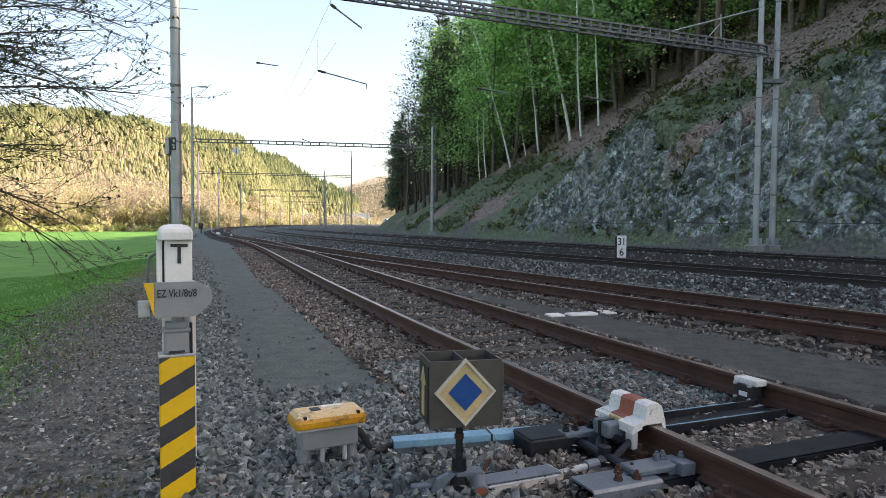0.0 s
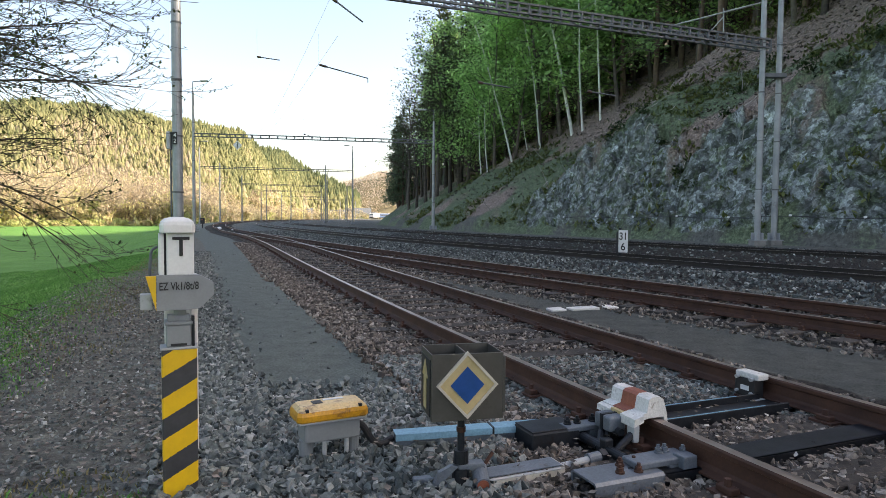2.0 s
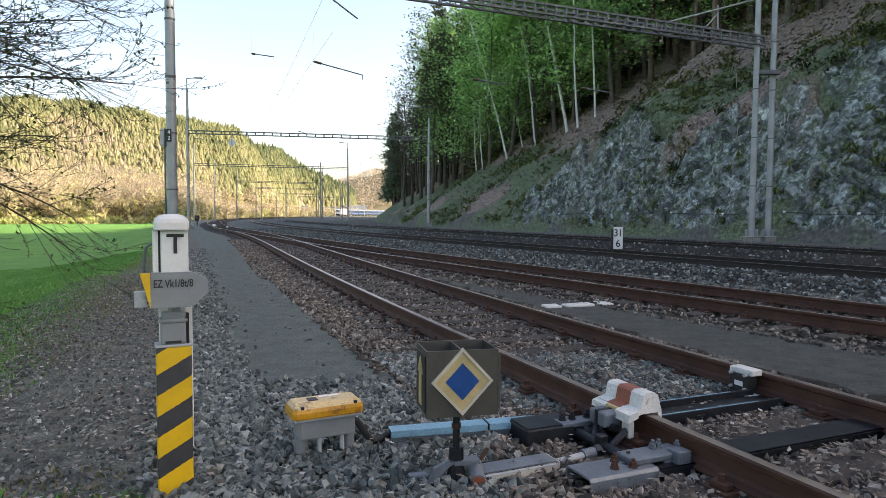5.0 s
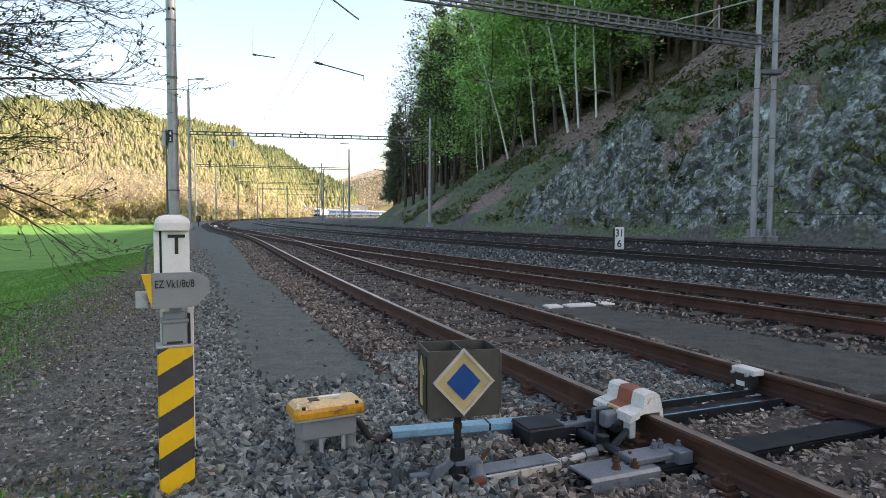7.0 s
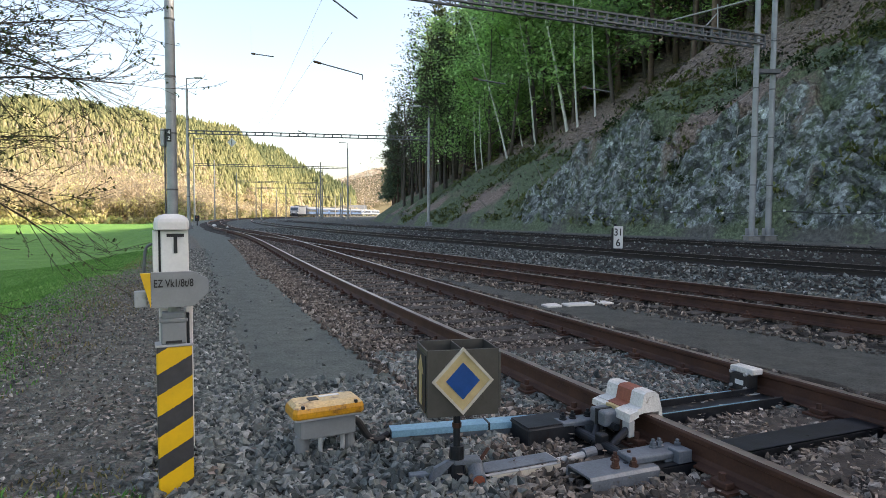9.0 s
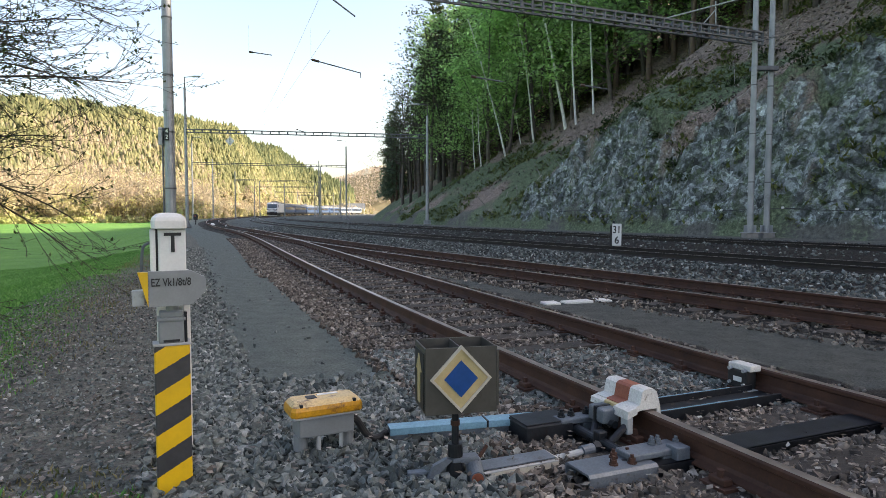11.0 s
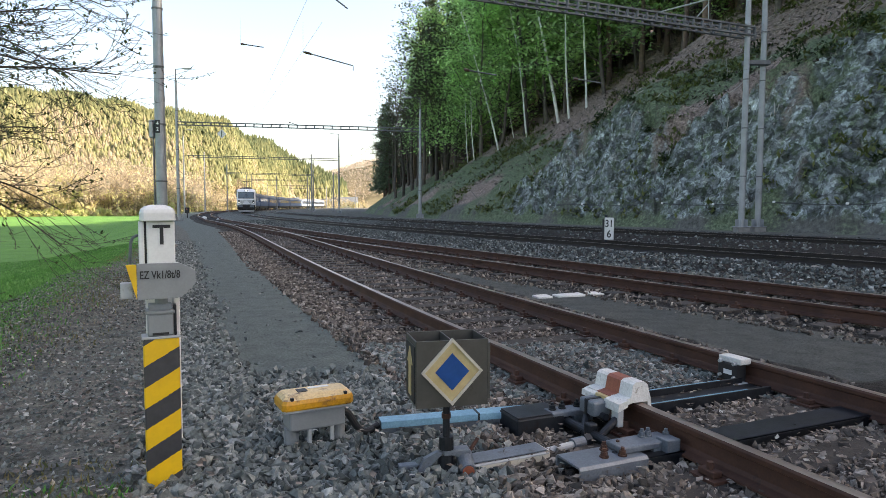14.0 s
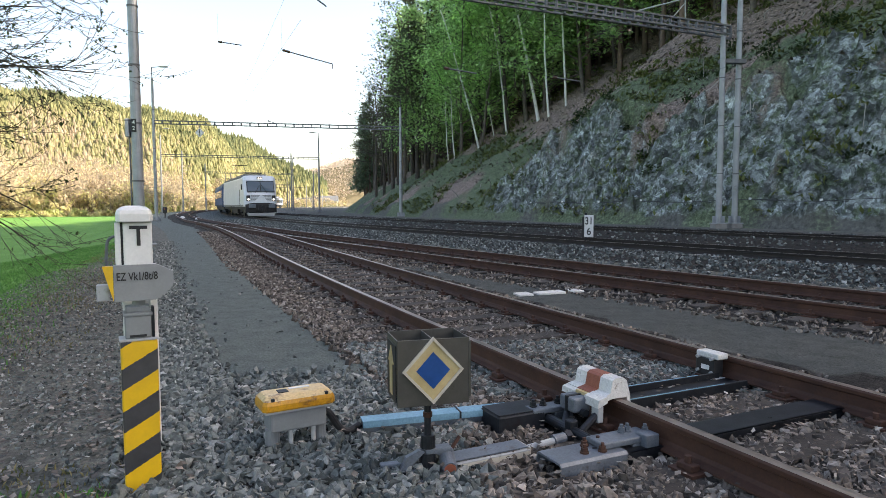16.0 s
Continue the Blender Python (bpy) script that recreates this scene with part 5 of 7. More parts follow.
def far_ground():
    B, Rr = np.arange(-75, 1, 1.0), np.concatenate([np.arange(195, 420, 9), np.arange(420, 780, 20)])
    bb, rr = np.meshgrid(B, Rr, indexing='ij')
    b, r = bb.ravel(), rr.ravel()
    x, y = r * np.sin(np.radians(b)), r * np.cos(np.radians(b))
    z = far_height(b, r)
    n = len(Rr)
    i = (np.arange(len(B) - 1)[:, None] * n + np.arange(n - 1)[None]).ravel()
    me = mesh_from("far_hill", np.stack([x, y, z], 1), np.stack([i, i + n, i + n + 1, i + 1], 1), M_FARHILL, True)
    tagged(new("far_hill", me), "sunlit wooded hill across the valley", "hill", kind="structure")
    B = np.arange(-14, 8, 1.0)
    verts, faces = [], []
    for b in B:
        for r, h in ((560, -3), (700, 26 + 20 * math.exp(-((b + 4.0) / 5.0) ** 2)), (800, 28 + 26 * math.exp(-((b + 4.0) / 5.0) ** 2)), (1100, 20)):
            verts.append((r * math.sin(radians(b)), r * math.cos(radians(b)), h + 1.5 * math.sin(b * 2.3)))
    for k in range(len(B) - 1):
        for j in range(3):
            faces.append((k * 4 + j, k * 4 + j + 1, k * 4 + j + 5, k * 4 + j + 4))
    tagged(new("distant_ridge", mesh_from("distant_ridge", verts, faces, M_FARHILL, True)), "hazy brown ridge at the valley's end", "hill", kind="structure")


M_FARHILL = surface("far_hill_floor", (0.10, 0.095, 0.05), (0.18, 0.15, 0.085), 0.03, 0.95, 0, 0.5, 0.3, 0.5, world_space=True)
far_ground()


def toned(name, me, tones, label):
    at = me.attributes.new("tone", 'FLOAT', 'FACE')
    at.data.foreach_set("value", np.asarray(tones, np.float32))
    tagged(new(name, me), label, "woods", kind="stuff")


def far_conifers():
    """The wood on the far hill: slender ragged crowns of three tiers by the thousand."""
    rng = np.random.default_rng(9)
    n = 34000
    b = rng.uniform(-48, -7.5, n)
    r = hill_start(b) + 25 + 200 * rng.random(n) ** 0.9
    z = far_height(b, r)
    keep = (z > 5.0 + 6 * rng.random(n)) | ((b > -13) & (z > 2))
    b, r, z = b[keep], r[keep], z[keep]
    n = len(b)
    x, y = r * np.sin(np.radians(b)), r * np.cos(np.radians(b))
    h = rng.uniform(2.6, 5.6, n) * hill_start(b) / 215 * np.where(rng.random(n) < 0.12, 1.3, 1.0)
    up = z / np.maximum(np.interp(b, HILL_BEARING, HILL_TOP), 6)
    patch = wave(x, y, 26.0, 1.0) + 0.5 * wave(x, y, 9.0, 2.0)
    tone = np.clip(1.02 - 0.70 * up - 0.16 * smooth_step(b, -26, -17) + 0.30 * patch + rng.normal(size=n) * 0.16, 0, 1)
    tiers, sides = 3, 6
    ang = np.arange(sides) * 2 * np.pi / sides
    verts, faces = [], []
    for k in range(tiers):
        zt, zb = z + h * (1.0 - 0.27 * k), z + h * (0.58 - 0.27 * k)
        a = ang[None] + rng.uniform(0, 6.28, n)[:, None]
        w = (h * (0.13 + 0.06 * k))[:, None] * rng.uniform(0.5, 1.4, (n, sides))
        ring = np.stack([x[:, None] + np.cos(a) * w, y[:, None] + np.sin(a) * w, zb[:, None] + rng.normal(size=(n, sides)) * 0.22], 2)
        top = np.stack([x, y, zt], 1)[:, None]
        verts.append(np.concatenate([top, ring], 1).reshape(-1, 3))
        i = np.arange(sides)
        f = np.stack([0 * i, 1 + i, 1 + (i + 1) % sides], 1)
        faces.append((k * n * 7 + np.arange(n)[:, None, None] * 7 + f[None]).reshape(-1, 3))
    me = mesh_from("far_conifers", np.vstack(verts), np.vstack(faces), M_FARPINE, True)
    toned("far_conifers", me, np.tile(np.repeat(tone, sides), tiers), "sunlit pines covering the far hill")


def far_belt():
    """Bare and just-budding trees at the hill's foot, behind the meadow and beyond the bend."""
    rng = np.random.default_rng(19)
    spots = []
    for count, b0, b1, r0, r1, hs, tone in ((700, -50, -19, 156, 262, (8, 14), 0.36), (260, -50, -19, 150, 200, (5, 9), 0.74), (330, -50, -20, 140, 150, (1.6, 3.4), 0.88),
                                            (620, -26, -5, 215, 330, (4, 8), 0.45), (700, -24, -4, 300, 520, (4, 9), 0.35), (260, -26, -6, 140, 330, (1.5, 3.5), 0.75)):
        b, r = rng.uniform(b0, b1, count), rng.uniform(r0, r1, count)
        x, y = r * np.sin(np.radians(b)), r * np.cos(np.radians(b))
        side = beside(LINE_C, x, y)[1]
        keep = (far_height(b, r) < 8) & ((side < -13 - 0.4 * hs[1]) | ((side > 14) & (r > 470)))
        z = np.maximum(-2.0, far_height(b, r))
        for k in np.nonzero(keep)[0]:
            spots.append((x[k], y[k], z[k], rng.uniform(*hs), np.clip(tone + rng.normal() * 0.2, 0, 1)))
    pts, tones, segs = [], [], []
    for x, y, z, h, tone in spots:
        if h > 4:
            segs.append((x, y, z - 0.5, 0.15, x + rng.normal() * 0.4, y, z + h * 0.9, 0.03))
            for _ in range(7):
                q = rng.uniform(0.25, 0.8)
                e = rng.normal(size=2) * h * 0.15
                segs.append((x, y, z + h * q, 0.06, x + e[0], y + e[1], z + h * (q + 0.22), 0.015))
        lumps = rng.normal(size=(7, 3)) * np.array([h * 0.15, h * 0.15, h * 0.17]) + np.array([x, y, z + h * (0.60 if h > 4 else 0.4)])
        m = 190
        pts.append(lumps[rng.integers(0, 7, m)] + rng.normal(size=(m, 3)) * h * 0.075)
        tones.append(np.full(m, tone))
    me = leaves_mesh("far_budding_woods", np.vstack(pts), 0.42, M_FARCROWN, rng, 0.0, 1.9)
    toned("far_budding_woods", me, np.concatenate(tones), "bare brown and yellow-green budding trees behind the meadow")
    tagged(new("far_stems", tubes_mesh("far_stems", segs, 4, M_LEAFSTEM)), "pale stems of the trees behind the meadow", "woods", kind="stuff")


def ridge_trees():
    rng = np.random.default_rng(91)
    n = 16000
    b, f = rng.uniform(-13.5, 6, n), rng.random(n)
    r = 590 + 210 * f
    h = np.interp(r, (560, 700, 800), (0, 1, 1.18)) * (26 + 22 * np.exp(-((b + 4.0) / 5.0) ** 2)) - 2
    pts = np.stack([r * np.sin(np.radians(b)), r * np.cos(np.radians(b)), h + rng.uniform(0, 6, n)], 1)
    tagged(new("ridge_woods", leaves_mesh("ridge_woods", pts, 1.3, M_FARBARE, rng, 0.0, 1.8)), "bare brown woods on the distant ridge, paled as by haze", "woods", kind="stuff")


ridge_trees()
M_LEAFSTEM = surface("pale_far_stem", (0.22, 0.17, 0.12), (0.38, 0.31, 0.23), 0.5, 0.9, 0, 4.0, 0.1, 0.01)
far_conifers()
far_belt()


# ---------------------------------------------------------------- the overhanging tree beside the meadow
def part_of(name, me, parent):
    ob = new(name, me)
    ob.parent = parent
    return ob


def sweep(rng, p, d, length, r, depth, segs, tips, droop):
    """A limb that sweeps out in an arc, with finer shoots leaving it at a sharp angle on both sides."""
    steps = 11 if depth == 2 else 8
    p, d = np.array(p, float), np.array(d, float) / np.linalg.norm(d)
    curve = rng.normal(size=3) * 0.035
    side = np.cross(d, (0, 0, 1.0))
    side /= np.linalg.norm(side) + 1e-6
    for k in range(steps):
        f = k / steps
        d = d + curve + rng.normal(size=3) * 0.045 + np.array([0, 0, droop * (0.35 - f) if depth == 2 else 0.02])
        d /= np.linalg.norm(d)
        q = p + d * length / steps
        r2 = max(r * (0.88 if depth == 2 else 0.84), 0.0030)
        segs.append((*p, r, *q, r2))
        p, r = q, r2
        if depth < 2 and k > 1 or k > 6:
            tips.append(p.copy())
        if depth > 0 and k >= (1 if depth == 2 else 2):
            for _ in range(2 if depth == 2 else 1):
                a = rng.uniform(0.35, 0.85) * rng.choice((-1, 1))
                nd = d + side * a * 0.75 + np.array([0, 0, 1.0]) * rng.normal() * 0.42
                sweep(rng, p, nd, length * rng.uniform(0.22, 0.42) * (1.15 - 0.5 * f), max(r * 0.52, 0.0036), depth - 1, segs, tips, droop)


def near_tree():
    rng = np.random.default_rng(77)
    ob = empty_at("overhanging_tree", pose(-8.45, 7.7, -0.45))
    tips = []
    part_of("trunk", tubes_mesh("trunk", [(0, 0, -0.3, 0.17, 0.1, 0, 2.2, 0.14), (0.1, 0, 2.2, 0.14, 0.15, 0.05, 5.6, 0.08)], 10, M_TWIG), ob)
    for k in range(44):
        segs = []
        f = k / 43
        z = 2.35 + 3.3 * f ** 1.1
        a = rng.uniform(-0.7, 0.6)
        ln = (3.75 + 0.45 * smooth_step(f, 0.0, 0.5)) * rng.uniform(0.8, 1.08)
        sweep(rng, (0.1, 0, z), (math.cos(a), math.sin(a), rng.uniform(0.06, 0.30) - 0.10 * f), ln, 0.034, 2, segs, tips, 0.075)
        part_of("limb", tubes_mesh("limb", segs, 5, M_TWIG), ob)
    tips = np.array(tips)
    n = 12000
    pts = tips[rng.integers(0, len(tips), n)] + rng.normal(size=(n, 3)) * 0.022
    part_of("foliage", leaves_mesh("foliage", pts, 0.036, M_BUD, rng, 0.2, 1.6), ob)["kind"] = "stuff"
    tagged(ob, "overhanging tree with thin dark twigs and opening buds", "tree")


near_tree()

# ---------------------------------------------------------------- sleepers and fastenings
def sleepers(line, s0, s1, top, half, name_label, spacing=0.63, plates=True, mat=None):
    bed = empty_at("track_sleepers", pose(0, 0, 0))
    tagged(bed, name_label, "sleepers", kind="structure")
    bm = box(bmesh.new(), -half, half, -0.125, 0.125, -0.16, 0.0, 0.012)
    proto = finish("sleeper", bm, mat or M_SLEEPER, bed)
    bm = box(bmesh.new(), -0.17, 0.17, -0.08, 0.08, 0.0, 0.016)
    for sx in (-0.115, 0.115):
        box(bm, sx - 0.03, sx + 0.03, -0.05, 0.05, 0.016, 0.05, 0.006)
        tube(bm, (sx, 0, 0.05), (sx, 0, 0.085), 0.018, 0.018, 6)
    plate = finish("tie_plate", bm, M_RAIL, bed) if plates else None
    first = True
    for s in np.arange(s0, s1, spacing):
        x, y, th = on_line(line, s)
        m = pose(float(x), float(y), top, random.uniform(-0.6, 0.6), 0, math.degrees(float(th)) - 90 + random.uniform(-1, 1))
        o = proto if first else proto.copy()
        if not first:
            scene.collection.objects.link(o)
        o.matrix_world = m
        if plates:
            for side in (-0.753, 0.753):
                px, py, _ = on_line(line, s, side)
                p = plate if (first and side < 0) else plate.copy()
                if not (first and side < 0):
                    scene.collection.objects.link(p)
                p.matrix_world = pose(float(px), float(py), top, 0, 0, math.degrees(float(th)) - 90)
        first = False


sleepers(LINE_A, s_at(LINE_A, 0.5), s_at(LINE_A, 46), 0.034, 1.25, "dark worn timber sleepers under the siding")
sleepers(LINE_B, s_at(LINE_B, 4), s_at(LINE_B, 38), 0.034, 1.25, "dark worn timber sleepers under the second siding")
sleepers(LINE_C, s_at(LINE_C, 8), s_at(LINE_C, 70), RAIL_C - 0.165, 1.25, "sleepers of the main line deep in ballast", 0.61, False, M_CONCRETE)


# ---------------------------------------------------------------- ballast stones
def shards(count, rng):
    """Angular broken stones: hulls of a few random points."""
    out = []
    while len(out) < count:
        bm = bmesh.new()
        for _ in range(9):
            v = rng.uniform(-0.5, 0.5, 3)
            bm.verts.new(v / max(np.abs(v).max(), 0.36) * 0.5 * rng.uniform(0.8, 1.0))
        bmesh.ops.convex_hull(bm, input=bm.verts)
        bmesh.ops.delete(bm, geom=[v for v in bm.verts if not v.link_faces], context='VERTS')
        bmesh.ops.triangulate(bm, faces=bm.faces)
        bm.verts.index_update()
        out.append((np.array([v.co for v in bm.verts]), np.array([[v.index for v in f.verts] for f in bm.faces])))
        bm.free()
    return out


def stones(name, x, y, size, mat, label, seed, lift=0.2):
    """Broken stones lying as they fell."""
    rng = np.random.default_rng(seed)
    kinds = shards(18, rng)
    pick = rng.integers(0, len(kinds), len(x))
    z = ground_z(x, y)
    verts, faces, start = [], [], 0
    for k, (base, tri) in enumerate(kinds):
        i = np.nonzero(pick == k)[0]
        n = len(i)
        if n == 0:
            continue
        big = size * rng.uniform(0.55, 1.5, n)
        P = base[None] * big[:, None, None] * rng.uniform(0.65, 1.25, (n, 1, 3)) * 1.15
        q = rng.normal(size=(n, 4))
        q /= np.linalg.norm(q, axis=1)[:, None]
        w, a, b, c = q.T
        Rm = np.stack([np.stack([1 - 2 * (b * b + c * c), 2 * (a * b - c * w), 2 * (a * c + b * w)], 1),
                       np.stack([2 * (a * b + c * w), 1 - 2 * (a * a + c * c), 2 * (b * c - a * w)], 1),
                       np.stack([2 * (a * c - b * w), 2 * (b * c + a * w), 1 - 2 * (a * a + b * b)], 1)], 1)
        P = np.einsum('nij,nvj->nvi', Rm, P)
        zz = z[i] + size * lift + rng.uniform(-0.35, 0.5, n) * size * 0.6
        P += np.stack([x[i], y[i], zz], 1)[:, None, :]
        verts.append(P.reshape(-1, 3))
        faces.append((start + np.arange(n)[:, None, None] * len(base) + tri[None]).reshape(-1, 3))
        start += n * len(base)
    me = mesh_from(name, np.vstack(verts), np.vstack(faces), mat)
    return tagged(new(name, me), label, "ballast", kind="stuff")


def scatter(x0, x1, y0, y1, per_m2, rng):
    n = int((x1 - x0) * (y1 - y0) * per_m2)
    return rng.uniform(x0, x1, n), rng.uniform(y0, y1, n)


def ballast():
    rng = np.random.default_rng(3)
    # round the lineside gear, coarse and grey
    x, y = scatter(-2.4, 4.2, 2.3, 6.2, 1500, rng)
    nA = beside(LINE_A, x, y)[1]
    k = (nA > -3.2 - 0.35 * rng.random(len(x)) ** 2) & (nA < 0.9) & ((nA > -1.6) | (y < 4.75 + 0.55 * rng.random(len(x)) ** 2) | (nA < -2.75))
    u, v = (x - 1.17) * 0.925 + (y - 3.87) * 0.38, -(x - 1.17) * 0.38 + (y - 3.87) * 0.925
    k &= ~((u > -0.45) & (u < -0.02) & (v > -0.36) & (v < 0.36)) & ~((u > -0.70) & (u < 1.5) & (np.abs(v - 0.22) < 0.16)) & ~((u > -0.74) & (u < 0) & (np.abs(v + 0.47) < 0.13))
    x, y = x[k], y[k]
    near, brown = (y < 4.4) & (x < 0.28 + 0.2 * rng.random(len(x))), (y < 4.4)
    brown &= ~near
    stones("loose_ballast", x[brown], y[brown], 0.044, M_STONE_RUST, "brownish ballast round the derailer", 30)
    stones("loose_ballast", x[near], y[near], 0.046, M_STONE_OLD, "coarse grey ballast round the lineside gear", 31)
    near |= brown
    stones("loose_ballast", x[~near], y[~near], 0.046, M_STONE_OLD, "coarse grey ballast beside the siding", 38)
    # between and beside the siding's rails
    for line, y0, y1, lab, seed in ((LINE_A, 2.0, 14.0, "weathered brown ballast between the siding's rails", 32), (LINE_B, 6.0, 22.0, "weathered brown ballast of the second siding", 33)):
        S = rng.uniform(s_at(line, y0), s_at(line, y1), 19000 if line is LINE_A else 9000)
        n = rng.uniform(-1.75, 1.5, len(S))
        x, y, _ = on_line(line, S, 0)
        xx = np.interp(S, line["s"], line["p"][:, 0]) + n * np.interp(S, line["s"], line["n"][:, 0])
        yy = np.interp(S, line["s"], line["p"][:, 1]) + n * np.interp(S, line["s"], line["n"][:, 1])
        gap = np.abs(((S - s_at(line, 0.5 if line is LINE_A else 4)) / 0.63 + 0.5) % 1 - 0.5) * 0.63
        k = (gap > 0.13) | (rng.random(len(S)) < 0.10) | ((n < -0.86) & (rng.random(len(S)) < 0.75))
        u, v = (xx - 1.17) * 0.925 + (yy - 3.87) * 0.38, -(xx - 1.17) * 0.38 + (yy - 3.87) * 0.925
        k &= ~((u > -0.74) & (u < 1.5) & ((np.abs(v - 0.22) < 0.16) | (np.abs(v + 0.47) < 0.13))) & ~((u < -0.02) & (u > -0.45) & (np.abs(v) < 0.36))
        stones("siding_ballast", xx[k], yy[k], 0.046, M_STONE_RUST, lab, seed, 0.22)
    S = rng.uniform(s_at(LINE_A, 14), s_at(LINE_A, 34), 12000)
    n = rng.uniform(-1.9, 1.6, len(S))
    xx = np.interp(S, LINE_A["s"], LINE_A["p"][:, 0]) + n * np.interp(S, LINE_A["s"], LINE_A["n"][:, 0])
    yy = np.interp(S, LINE_A["s"], LINE_A["p"][:, 1]) + n * np.interp(S, LINE_A["s"], LINE_A["n"][:, 1])
    stones("siding_ballast", xx, yy, 0.055, M_STONE_RUST, "weathered brown ballast farther along the siding", 36, 0.05)
    # fresh shoulder of the main line
    S = rng.uniform(s_at(LINE_C, 8), s_at(LINE_C, 60), 22000)
    n = np.where(rng.random(len(S)) < 0.7, rng.uniform(-4.6, -0.9, len(S)), rng.uniform(0.9, 7.5, len(S)))
    xx = np.interp(S, LINE_C["s"], LINE_C["p"][:, 0]) + n * np.interp(S, LINE_C["s"], LINE_C["n"][:, 0])
    yy = np.interp(S, LINE_C["s"], LINE_C["p"][:, 1]) + n * np.interp(S, LINE_C["s"], LINE_C["n"][:, 1])
    stones("shoulder_ballast", xx, yy, 0.062, M_STONE_NEW, "fresh angular grey ballast shoulder of the main line", 34, 0.1)
    # coarse strip along the path's outer edge
    S = rng.uniform(s_at(LINE_A, 3.5), s_at(LINE_A, 26), 15000)
    n = -3.08 + rng.normal(size=len(S)) * 0.17 - 0.022 * np.clip(S - 8, 0, 30)
    keep = rng.random(len(S)) < 0.6
    S, n = S[keep], n[keep]
    xx = np.interp(S, LINE_A["s"], LINE_A["p"][:, 0]) + n * np.interp(S, LINE_A["s"], LINE_A["n"][:, 0])
    yy = np.interp(S, LINE_A["s"], LINE_A["p"][:, 1]) + n * np.interp(S, LINE_A["s"], LINE_A["n"][:, 1])
    stones("edge_stones", xx, yy, 0.042, M_STONE_OLD, "coarse grey stones along the edge of the cinder path", 39, 0.1)
    n = -1.38 + rng.normal(size=len(S)) * 0.13
    S, n = S[:8000], n[:8000]
    xx = np.interp(S, LINE_A["s"], LINE_A["p"][:, 0]) + n * np.interp(S, LINE_A["s"], LINE_A["n"][:, 0])
    yy = np.interp(S, LINE_A["s"], LINE_A["p"][:, 1]) + n * np.interp(S, LINE_A["s"], LINE_A["n"][:, 1])
    stones("edge_stones", xx, yy, 0.040, M_STONE_RUST, "brown stones spilling from the siding onto the path", 40, 0.1)
    # pebbles on the dirt verge and strewn on the cinder path
    x, y = scatter(-7.5, -1.2, 2.6, 14.0, 420, rng)
    nA = beside(LINE_A, x, y)[1]
    k = (nA < -3.1) & (nA > -5.6)
    stones("verge_stones", x[k], y[k], 0.022, M_STONE_OLD, "small stones strewn on the dirt verge", 35, 0.1)
    x, y = scatter(-9.5, 0.5, 4.5, 24.0, 14, rng)
    nA = beside(LINE_A, x, y)[1]
    k = (nA < -1.6) & (nA > -4.0) & (np.abs(nA + 2.5) > 0.6 * rng.random(len(x)))
    stones("path_stones", x[k], y[k], 0.030, M_STONE_OLD, "scattered pebbles on the cinder path", 37, 0.1)


ballast()


